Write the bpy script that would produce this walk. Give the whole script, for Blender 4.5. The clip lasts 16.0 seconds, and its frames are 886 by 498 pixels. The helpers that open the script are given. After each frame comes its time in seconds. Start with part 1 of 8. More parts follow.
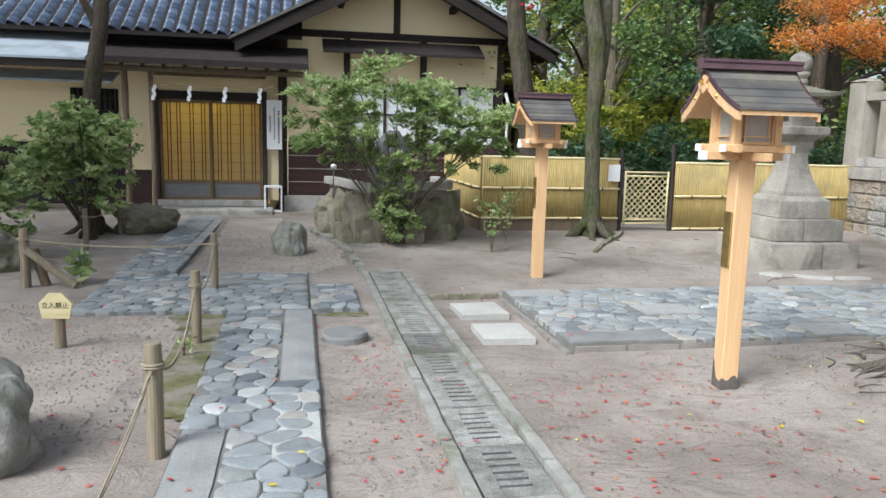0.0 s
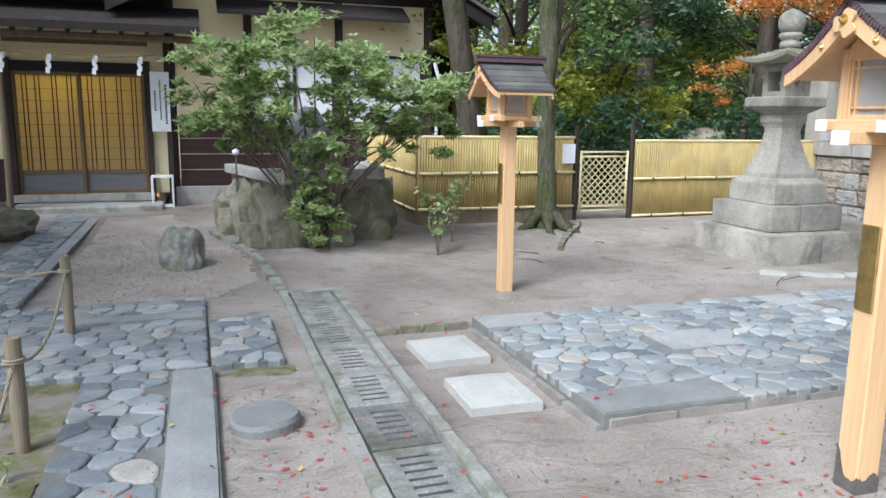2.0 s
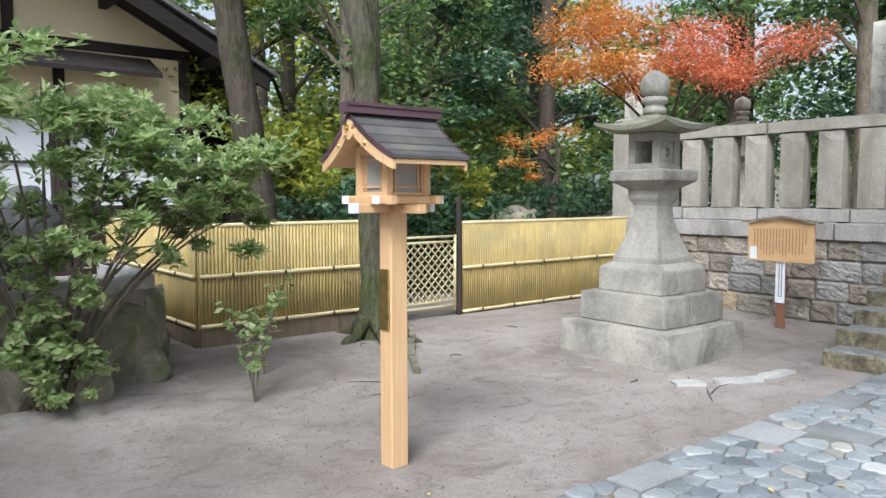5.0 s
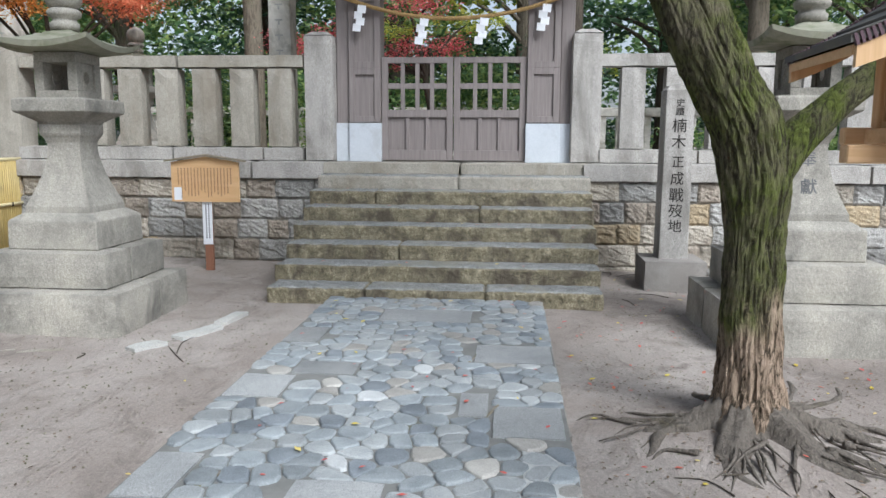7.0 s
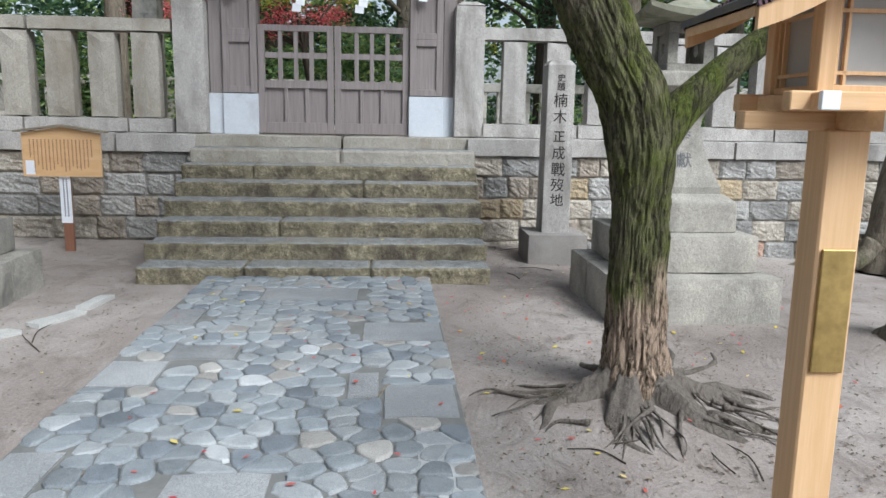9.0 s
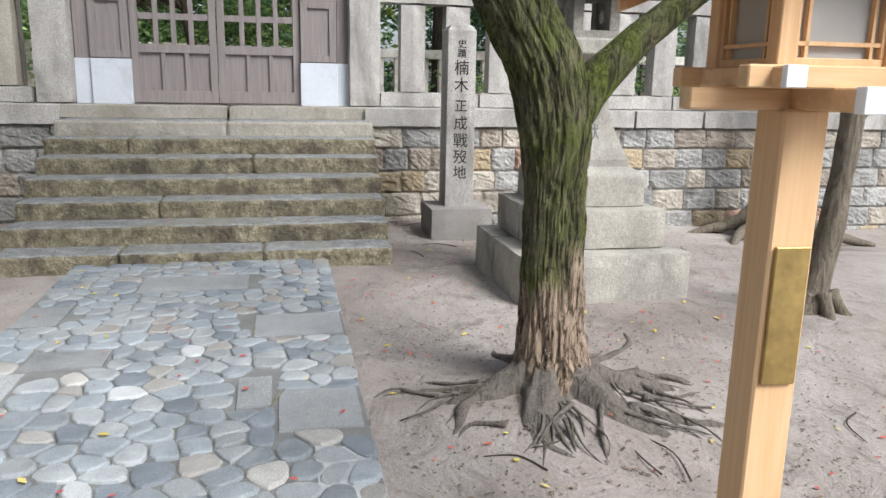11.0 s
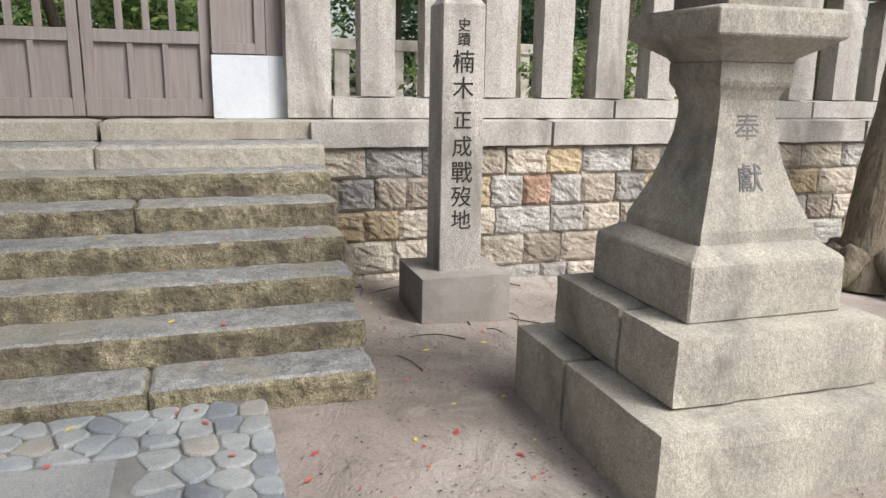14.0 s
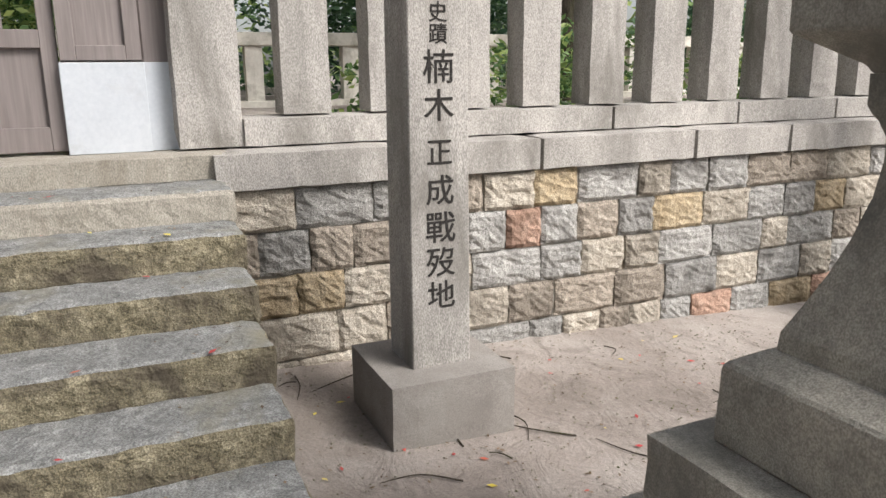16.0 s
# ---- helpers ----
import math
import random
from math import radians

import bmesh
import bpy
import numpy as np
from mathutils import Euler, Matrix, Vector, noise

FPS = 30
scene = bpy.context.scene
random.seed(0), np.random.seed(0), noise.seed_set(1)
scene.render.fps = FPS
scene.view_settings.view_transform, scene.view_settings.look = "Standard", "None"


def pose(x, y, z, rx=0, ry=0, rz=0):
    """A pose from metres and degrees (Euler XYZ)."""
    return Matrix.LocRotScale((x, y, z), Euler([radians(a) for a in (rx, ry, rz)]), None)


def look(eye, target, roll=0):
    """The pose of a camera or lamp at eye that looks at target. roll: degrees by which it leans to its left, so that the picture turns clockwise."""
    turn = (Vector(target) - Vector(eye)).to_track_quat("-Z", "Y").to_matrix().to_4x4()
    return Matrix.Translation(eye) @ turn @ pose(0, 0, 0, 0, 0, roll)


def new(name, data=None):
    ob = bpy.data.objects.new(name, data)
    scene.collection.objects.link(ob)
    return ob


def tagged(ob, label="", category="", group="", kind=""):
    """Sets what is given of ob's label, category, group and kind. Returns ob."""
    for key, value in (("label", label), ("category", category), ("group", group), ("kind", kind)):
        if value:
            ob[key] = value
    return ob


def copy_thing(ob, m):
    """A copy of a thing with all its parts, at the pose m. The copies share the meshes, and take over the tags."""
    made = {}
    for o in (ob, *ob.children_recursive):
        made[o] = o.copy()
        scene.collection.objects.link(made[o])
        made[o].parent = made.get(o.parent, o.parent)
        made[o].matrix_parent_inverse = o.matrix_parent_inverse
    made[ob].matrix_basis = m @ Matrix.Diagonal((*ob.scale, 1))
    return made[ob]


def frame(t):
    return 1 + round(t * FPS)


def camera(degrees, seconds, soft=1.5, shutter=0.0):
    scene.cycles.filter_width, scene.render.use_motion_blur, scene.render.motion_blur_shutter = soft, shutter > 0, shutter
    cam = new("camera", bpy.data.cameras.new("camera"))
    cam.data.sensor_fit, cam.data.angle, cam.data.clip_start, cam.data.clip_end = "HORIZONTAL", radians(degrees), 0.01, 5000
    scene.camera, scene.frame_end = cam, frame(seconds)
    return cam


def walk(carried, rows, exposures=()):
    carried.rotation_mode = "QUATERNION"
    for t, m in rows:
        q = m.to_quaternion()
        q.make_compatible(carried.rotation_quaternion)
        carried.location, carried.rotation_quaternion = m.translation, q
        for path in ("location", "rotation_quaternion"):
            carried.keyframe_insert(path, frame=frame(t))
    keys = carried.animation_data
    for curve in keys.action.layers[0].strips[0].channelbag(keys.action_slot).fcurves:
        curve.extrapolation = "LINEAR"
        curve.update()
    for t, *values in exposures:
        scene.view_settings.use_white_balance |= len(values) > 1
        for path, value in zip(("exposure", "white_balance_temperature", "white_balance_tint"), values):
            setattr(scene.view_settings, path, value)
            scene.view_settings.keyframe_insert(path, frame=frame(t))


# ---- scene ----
cam = camera(61.6, 16.0)
PATH = [
    (0, (-0.511, -0.363, 1.689), (-0.133, 1.579, 1.398), 1.4),
    (0.5, (-0.475, 0.185, 1.67), (-0.048, 2.111, 1.342), 1.4),
    (1, (-0.464, 0.689, 1.669), (0.034, 2.589, 1.289), 1.0),
    (1.5, (-0.401, 1.26, 1.67), (0.134, 3.145, 1.268), 0.2),
    (2, (-0.424, 1.767, 1.691), (0.189, 3.639, 1.344), 0.7),
    (2.5, (-0.385, 2.263, 1.753), (0.321, 4.125, 1.568), 0.6),
    (3, (-0.38, 2.753, 1.757), (0.41, 4.587, 1.638), 0.5),
    (3.2, (-0.406, 2.924, 1.746), (0.431, 4.737, 1.636), 0.6),
    (5.3, (-0.207, 4.847, 1.701), (1.187, 6.273, 1.549), -0.4),
    (5.5, (-0.153, 4.958, 1.676), (1.348, 6.27, 1.517), -0.6),
    (6, (-0.154, 5.237, 1.696), (1.611, 6.158, 1.506), -0.5),
    (6.5, (0.046, 5.376, 1.658), (1.962, 5.902, 1.424), -0.6),
    (7, (0.121, 5.57, 1.661), (2.092, 5.74, 1.37), 0.3),
    (7.5, (0.17, 5.632, 1.661), (2.135, 5.561, 1.296), 1.2),
    (8, (0.227, 5.596, 1.551), (2.131, 5.409, 0.968), 3.1),
    (8.5, (0.275, 5.569, 1.545), (2.192, 5.376, 1.009), 2.4),
    (9, (0.284, 5.615, 1.616), (2.248, 5.466, 1.268), 1.0),
    (9.5, (0.309, 5.599, 1.613), (2.284, 5.395, 1.375), 1.2),
    (10, (0.278, 5.552, 1.658), (2.243, 5.271, 1.411), 1.2),
    (10.2, (0.3, 5.523, 1.622), (2.252, 5.211, 1.316), 1.3),
    (12.3, (2.012, 5.729, 1.702), (3.897, 5.23, 1.254), -0.7),
    (12.5, (2.235, 5.744, 1.703), (4.117, 5.211, 1.284), -0.8),
    (13, (2.762, 5.689, 1.698), (4.631, 5.125, 1.265), 0.3),
    (13.5, (3.212, 5.539, 1.702), (5.076, 4.965, 1.257), 0.7),
    (14, (3.685, 5.449, 1.707), (5.54, 4.847, 1.263), 0.9),
    (14.5, (4.173, 5.313, 1.731), (6.023, 4.691, 1.296), 0.6),
    (15, (4.655, 5.265, 1.71), (6.492, 4.6, 1.283), 0.3),
    (15.5, (5.09, 5.212, 1.751), (6.905, 4.497, 1.31), -0.4),
    (16, (5.466, 5.125, 1.821), (7.243, 4.336, 1.351), -0.6),
]
walk(cam, [(t, look(eye, target, roll)) for t, eye, target, roll in PATH], [(0.0, 0.97, 6020, 7), (3.0, 1.05, 5600, 7), (5.5, 0.97, 5870, 8), (8.2, 0.70, 5800, 7),
    (10.0, 0.85, 5870, 8), (12.5, 1.08, 6450, 11), (16.0, 0.93, 6550, 11)])

# ---- light ----
world = bpy.data.worlds.new("sky")
scene.world = world
world.use_nodes = True
wn = world.node_tree
bgn = wn.nodes["Background"]
sky = wn.nodes.new("ShaderNodeTexSky")
sky.sky_type = "NISHITA"
sky.sun_disc = False
sky.sun_elevation = radians(46)
sky.sun_rotation = radians(235)
sky.air_density = 1.0
sky.dust_density = 3.0
haze = wn.nodes.new("ShaderNodeHueSaturation")
haze.inputs["Saturation"].default_value = 0.4
haze.inputs["Value"].default_value = 1.1
wn.links.new(sky.outputs[0], haze.inputs["Color"])
wn.links.new(haze.outputs[0], bgn.inputs[0])
bgn.inputs[1].default_value = 0.085
sun_data = bpy.data.lights.new("sun", "SUN")
sun_data.energy = 2.5
sun_data.angle = radians(28)
sun_data.color = (1.0, 0.975, 0.94)
sun = new("sun", sun_data)
sun.matrix_world = look((-8.4, -6.0, 10.6), (0, 0, 0))


# ---- materials ----
def nodes_of(name):
    m = bpy.data.materials.new(name)
    m.use_nodes = True
    nt = m.node_tree
    return m, nt, nt.nodes["Principled BSDF"]


def ramp(nt, src, stops):
    r = nt.nodes.new("ShaderNodeValToRGB")
    e = r.color_ramp.elements
    while len(e) < len(stops):
        e.new(0.5)
    for el, (p, c) in zip(e, stops):
        el.position = p
        el.color = (*c, 1)
    nt.links.new(src, r.inputs[0])
    return r.outputs[0]


def mix(nt, fac, a, b, mode="MIX"):
    n = nt.nodes.new("ShaderNodeMix")
    n.data_type = "RGBA"
    n.blend_type = mode
    if isinstance(fac, (int, float)):
        n.inputs[0].default_value = fac
    else:
        nt.links.new(fac, n.inputs[0])
    for i, v in ((6, a), (7, b)):
        if isinstance(v, tuple):
            n.inputs[i].default_value = (*v, 1)
        else:
            nt.links.new(v, n.inputs[i])
    return n.outputs[2]


def coords(nt, scale=(1, 1, 1), world_space=True):
    """World-space position, so that copies and pieces differ."""
    mp = nt.nodes.new("ShaderNodeMapping")
    mp.inputs["Scale"].default_value = scale
    if world_space:
        g = nt.nodes.new("ShaderNodeNewGeometry")
        nt.links.new(g.outputs["Position"], mp.inputs[0])
    else:
        g = nt.nodes.new("ShaderNodeTexCoord")
        nt.links.new(g.outputs["Object"], mp.inputs[0])
    return mp.outputs[0]


def noise_tex(nt, vec, scale, detail=6, rough=0.6, distort=0.0):
    n = nt.nodes.new("ShaderNodeTexNoise")
    n.inputs["Scale"].default_value = scale
    n.inputs["Detail"].default_value = detail
    n.inputs["Roughness"].default_value = rough
    n.inputs["Distortion"].default_value = distort
    nt.links.new(vec, n.inputs["Vector"])
    return n.outputs["Fac"]


def bump(nt, bsdf, height, strength, dist=0.01, prev=None):
    b = nt.nodes.new("ShaderNodeBump")
    b.inputs["Strength"].default_value = strength
    b.inputs["Distance"].default_value = dist
    nt.links.new(height, b.inputs["Height"])
    if prev:
        nt.links.new(prev, b.inputs["Normal"])
    nt.links.new(b.outputs[0], bsdf.inputs["Normal"])
    return b.outputs[0]


def surface(name, stops, scale=6.0, fine=60.0, rough=0.85, bump_s=0.35, bump_d=0.01, stain=None, stain_scale=1.5,
            stain_at=(0.5, 0.65), stretch=(1, 1, 1), fine_mix=0.25, vary=0.0, metal=0.0, speck=0.0):
    """A rough mineral or painted surface: two scales of noise, an optional stain, and piece-to-piece change."""
    m, nt, b = nodes_of(name)
    v = coords(nt, stretch)
    big = noise_tex(nt, v, scale, 5, 0.6)
    col = ramp(nt, big, [(0.25 + 0.5 * i / max(1, len(stops) - 1), c) for i, c in enumerate(stops)])
    fn = noise_tex(nt, v, fine, 4, 0.7)
    fcol = ramp(nt, fn, [(0.3, (0.35, 0.35, 0.35)), (0.7, (0.65, 0.65, 0.65))])
    col = mix(nt, fine_mix, col, fcol, "OVERLAY")
    if speck:
        sp = noise_tex(nt, v, fine * 4, 1, 0.5)
        scol = ramp(nt, sp, [(0.35, (0.25, 0.25, 0.25)), (0.65, (0.75, 0.75, 0.75))])
        col = mix(nt, speck, col, scol, "OVERLAY")
    if stain:
        sn = noise_tex(nt, v, stain_scale, 6, 0.65, 0.4)
        sf = ramp(nt, sn, [(stain_at[0], (0, 0, 0)), (stain_at[1], (1, 1, 1))])
        col = mix(nt, sf, col, stain)
    if vary:
        oi = nt.nodes.new("ShaderNodeObjectInfo")
        vc = ramp(nt, oi.outputs["Random"], [(0.0, (0.5 - vary,) * 3), (1.0, (0.5 + vary,) * 3)])
        col = mix(nt, 1.0, col, vc, "OVERLAY")
    nt.links.new(col, b.inputs["Base Color"])
    b.inputs["Roughness"].default_value = rough
    b.inputs["Metallic"].default_value = metal
    b.inputs["Specular IOR Level"].default_value = 0.3
    p = bump(nt, b, fn, bump_s, bump_d * 0.4)
    bump(nt, b, big, bump_s, bump_d, p)
    return m


def wood(name, stops, grain=(18, 18, 1.2), rough=0.6, bump_s=0.25, weather=None, along="z"):
    """Wood with grain drawn out along one axis."""
    m, nt, b = nodes_of(name)
    g = {"z": grain, "x": (grain[2], grain[0], grain[1]), "y": (grain[0], grain[2], grain[1])}[along]
    v = coords(nt, g)
    n1 = noise_tex(nt, v, 1.6, 6, 0.65, 0.6)
    col = ramp(nt, n1, [(0.25 + 0.5 * i / max(1, len(stops) - 1), c) for i, c in enumerate(stops)])
    v2 = coords(nt)
    n2 = noise_tex(nt, v2, 2.2, 4, 0.6)
    if weather:
        col = mix(nt, ramp(nt, n2, [(0.45, (0, 0, 0)), (0.7, (0.8, 0.8, 0.8))]), col, weather)
    nt.links.new(col, b.inputs["Base Color"])
    b.inputs["Roughness"].default_value = rough
    b.inputs["Specular IOR Level"].default_value = 0.3
    bump(nt, b, n1, bump_s, 0.004)
    return m


def plain(name, col, rough=0.6, metal=0.0, var=0.12, scale=8.0):
    m, nt, b = nodes_of(name)
    n = noise_tex(nt, coords(nt), scale, 5, 0.6)
    lo = tuple(c * (1 - var) for c in col)
    hi = tuple(min(1, c * (1 + var)) for c in col)
    nt.links.new(ramp(nt, n, [(0.3, lo), (0.7, hi)]), b.inputs["Base Color"])
    b.inputs["Roughness"].default_value = rough
    b.inputs["Metallic"].default_value = metal
    return m


def leafy(name, stops, rough=0.45, through_light=0.35):
    """Leaves: each leaf its own shade, letting light through."""
    m, nt, b = nodes_of(name)
    g = nt.nodes.new("ShaderNodeNewGeometry")
    col = ramp(nt, g.outputs["Random Per Island"], [(i / max(1, len(stops) - 1), c) for i, c in enumerate(stops)])
    n = noise_tex(nt, coords(nt), 1.1, 3, 0.5)
    col = mix(nt, 0.45, col, ramp(nt, n, [(0.3, (0.3, 0.3, 0.3)), (0.7, (0.68, 0.68, 0.66))]), "OVERLAY")
    nt.links.new(col, b.inputs["Base Color"])
    b.inputs["Roughness"].default_value = rough
    b.inputs["Specular IOR Level"].default_value = 0.35
    tr = nt.nodes.new("ShaderNodeBsdfTranslucent")
    nt.links.new(col, tr.inputs["Color"])
    ms = nt.nodes.new("ShaderNodeMixShader")
    ms.inputs[0].default_value = through_light
    nt.links.new(b.outputs[0], ms.inputs[1])
    nt.links.new(tr.outputs[0], ms.inputs[2])
    nt.links.new(ms.outputs[0], nt.nodes["Material Output"].inputs["Surface"])
    return m


def barky(name, dark, light, moss=None, moss_at=(0.45, 0.62), scale=9.0, bare=None, relief=0.02, cracks=0.35):
    """Fissured bark, drawn out up the stem, with moss on the ridges and rubbed places."""
    m, nt, b = nodes_of(name)
    v = coords(nt, (1, 1, 0.20))
    n1 = noise_tex(nt, v, scale * 2.2, 6, 0.62, 1.3)
    n4 = noise_tex(nt, coords(nt, (1, 1, 0.45)), scale * 7.0, 4, 0.7, 0.5)
    hm = nt.nodes.new("ShaderNodeMath")
    hm.operation = "MULTIPLY_ADD"
    nt.links.new(n4, hm.inputs[0])
    hm.inputs[1].default_value = 0.35
    nt.links.new(n1, hm.inputs[2])
    h = hm.outputs[0]
    mid = tuple(0.45 * p + 0.55 * q for p, q in zip(dark, light))
    col = ramp(nt, h, [(0.55, mid), (0.82, light)])
    v2 = coords(nt)
    if moss:
        n2 = noise_tex(nt, v2, 2.3, 7, 0.75, 0.3)
        mc = ramp(nt, h, [(0.52, tuple(0.45 * c for c in moss)), (0.70, tuple(0.8 * c for c in moss)), (0.88, tuple(1.25 * c for c in moss))])
        col = mix(nt, ramp(nt, n2, [(moss_at[0], (0, 0, 0)), (moss_at[1], (1, 1, 1))]), col, mc)
    if bare:
        # Moss and outer bark rubbed off near the foot.
        n3 = noise_tex(nt, coords(nt, (1.6, 1.6, 0.7)), 2.6, 6, 0.65, 0.4)
        sx = nt.nodes.new("ShaderNodeSeparateXYZ")
        nt.links.new(v2, sx.inputs[0])
        mr = nt.nodes.new("ShaderNodeMapRange")
        mr.inputs["From Min"].default_value = 1.05
        mr.inputs["From Max"].default_value = 0.45
        nt.links.new(sx.outputs["Z"], mr.inputs["Value"])
        ad = nt.nodes.new("ShaderNodeMath")
        ad.operation = "MULTIPLY_ADD"
        nt.links.new(mr.outputs[0], ad.inputs[0])
        ad.inputs[1].default_value = 0.34
        nt.links.new(n3, ad.inputs[2])
        bc = ramp(nt, h, [(0.55, bare[0]), (0.80, bare[1])])
        col = mix(nt, ramp(nt, ad.outputs[0], [(0.60, (0, 0, 0)), (0.80, (1, 1, 1))]), col, bc)
    lo = 1.0 - cracks
    fis = ramp(nt, h, [(0.54, (lo, lo, lo)), (0.68, (1, 1, 1))])
    col = mix(nt, fis, dark, col)
    nt.links.new(col, b.inputs["Base Color"])
    b.inputs["Roughness"].default_value = 0.95
    b.inputs["Specular IOR Level"].default_value = 0.15
    bump(nt, b, h, 0.9, relief * 1.4)
    return m


def trodden_earth():
    """Dusty earth: pale worn places, damp dark ones, scuffs and grit."""
    m, nt, b = nodes_of("trodden_earth")
    v = coords(nt)
    big = noise_tex(nt, v, 0.55, 6, 0.62, 0.5)
    col = ramp(nt, big, [(0.30, (0.185, 0.157, 0.137)), (0.48, (0.285, 0.247, 0.22)), (0.68, (0.385, 0.346, 0.314))])
    med = noise_tex(nt, coords(nt, (1.0, 1.5, 1.0)), 2.6, 7, 0.68, 0.9)
    col = mix(nt, ramp(nt, med, [(0.52, (0, 0, 0)), (0.72, (0.75, 0.75, 0.75))]), col, (0.155, 0.132, 0.115))
    pale = noise_tex(nt, v, 1.3, 6, 0.7, 0.6)
    col = mix(nt, ramp(nt, pale, [(0.56, (0, 0, 0)), (0.74, (0.6, 0.6, 0.6))]), col, (0.42, 0.385, 0.35))
    fn = noise_tex(nt, v, 45, 5, 0.75)
    col = mix(nt, 0.5, col, ramp(nt, fn, [(0.3, (0.34, 0.34, 0.34)), (0.7, (0.66, 0.66, 0.66))]), "OVERLAY")
    gr = noise_tex(nt, v, 160, 2, 0.6)
    col = mix(nt, 0.35, col, ramp(nt, gr, [(0.3, (0.28, 0.28, 0.28)), (0.7, (0.72, 0.72, 0.72))]), "OVERLAY")
    nt.links.new(col, b.inputs["Base Color"])
    b.inputs["Roughness"].default_value = 0.95
    b.inputs["Specular IOR Level"].default_value = 0.2
    p = bump(nt, b, fn, 0.6, 0.008)
    bump(nt, b, med, 0.7, 0.05, p)
    return m


M = {}
M["earth"] = trodden_earth()
M["gravel"] = surface("fine_gravel", [(0.27, 0.225, 0.19), (0.36, 0.31, 0.27), (0.44, 0.39, 0.345)], 1.4, 90, 0.95, 0.8, 0.02, fine_mix=0.6, speck=0.4)
M["moss"] = surface("moss", [(0.075, 0.08, 0.028), (0.14, 0.14, 0.06), (0.22, 0.195, 0.14)], 6, 60, 0.95, 0.6, 0.02, fine_mix=0.6, stain=(0.25, 0.217, 0.19), stain_scale=3.5, stain_at=(0.44, 0.6))
M["mortar"] = surface("path_joint", [(0.13, 0.13, 0.122), (0.23, 0.228, 0.215)], 5, 50, 0.95, 0.4, stain=(0.12, 0.125, 0.06), stain_scale=1.6, stain_at=(0.60, 0.70))
M["cement"] = surface("pale_mortar", [(0.30, 0.305, 0.30), (0.52, 0.525, 0.515)], 9, 60, 0.9, 0.4)
M["granite"] = surface("pale_granite", [(0.36, 0.36, 0.345), (0.44, 0.435, 0.41), (0.50, 0.49, 0.46)], 3, 55, 0.8, 0.3, speck=0.5,
                       stain=(0.25, 0.235, 0.2), stain_scale=1.1, stain_at=(0.56, 0.72))
M["granite_pink"] = surface("warm_granite", [(0.29, 0.275, 0.255), (0.37, 0.35, 0.325), (0.45, 0.425, 0.395)], 3.5, 55, 0.8, 0.45, speck=0.6, fine_mix=0.4,
                            stain=(0.17, 0.158, 0.14), stain_scale=2.0, stain_at=(0.5, 0.72), stretch=(1, 1, 0.35))
M["granite_tan"] = surface("tan_granite", [(0.25, 0.228, 0.19), (0.325, 0.30, 0.256), (0.40, 0.372, 0.322)], 3.0, 50, 0.85, 0.5, speck=0.5, fine_mix=0.4,
                           stain=(0.20, 0.17, 0.13), stain_scale=1.4, stain_at=(0.52, 0.75), stretch=(1, 1, 0.45))
M["lantern_stone"] = surface("lantern_stone", [(0.22, 0.208, 0.182), (0.32, 0.30, 0.262), (0.42, 0.392, 0.335)], 2.4, 45, 0.9, 0.8, 0.02, speck=0.35, fine_mix=0.6,
                             stain=(0.15, 0.143, 0.128), stain_scale=2.2, stain_at=(0.50, 0.70), stretch=(1, 1, 0.75), vary=0.05)
M["lantern_roof"] = surface("mossy_lantern_roof", [(0.20, 0.20, 0.15), (0.28, 0.275, 0.21), (0.36, 0.345, 0.28)], 3, 55, 0.9, 0.5, stain=(0.16, 0.17, 0.10), stain_scale=3)
M["tread"] = surface("step_top", [(0.145, 0.146, 0.14), (0.22, 0.221, 0.214), (0.31, 0.31, 0.30)], 8, 32, 0.8, 1.0, 0.02, speck=0.5, fine_mix=0.6,
                     stain=(0.24, 0.225, 0.175), stain_scale=1.6, stain_at=(0.5, 0.7))
M["riser"] = surface("mossy_riser", [(0.12, 0.103, 0.066), (0.22, 0.192, 0.128), (0.36, 0.32, 0.225)], 11.0, 36, 0.95, 1.0, 0.045, fine_mix=0.85, speck=0.6,
                     stain=(0.10, 0.084, 0.062), stain_scale=2.6, stain_at=(0.46, 0.62))
M["cobble"] = surface("cobble", [(0.24, 0.26, 0.275), (0.33, 0.345, 0.35), (0.42, 0.425, 0.42)], 2.5, 70, 0.7, 0.3, vary=0.22, speck=0.25,
                      stain=(0.36, 0.33, 0.28), stain_scale=1.8, stain_at=(0.55, 0.7))
M["slab"] = surface("paving_slab", [(0.205, 0.212, 0.213), (0.265, 0.27, 0.269), (0.325, 0.327, 0.32)], 2.5, 80, 0.8, 0.4, speck=0.8, fine_mix=0.4, vary=0.1)
M["rock"] = surface("rough_rock", [(0.13, 0.118, 0.088), (0.225, 0.205, 0.155), (0.32, 0.295, 0.23)], 5, 40, 0.95, 0.9, 0.03, stain=(0.13, 0.14, 0.07), stain_scale=2)
M["rock_grey"] = surface("grey_rock", [(0.16, 0.158, 0.14), (0.27, 0.265, 0.24), (0.40, 0.395, 0.365)], 3.5, 32, 0.95, 0.9, 0.03, fine_mix=0.5, stain=(0.15, 0.155, 0.10), stain_scale=3.0)
M["old_kerb"] = surface("mossy_kerb_stone", [(0.20, 0.20, 0.18), (0.29, 0.288, 0.265), (0.37, 0.365, 0.34)], 4, 45, 0.95, 0.6, 0.02, fine_mix=0.5, stain=(0.17, 0.175, 0.125), stain_scale=2.4)
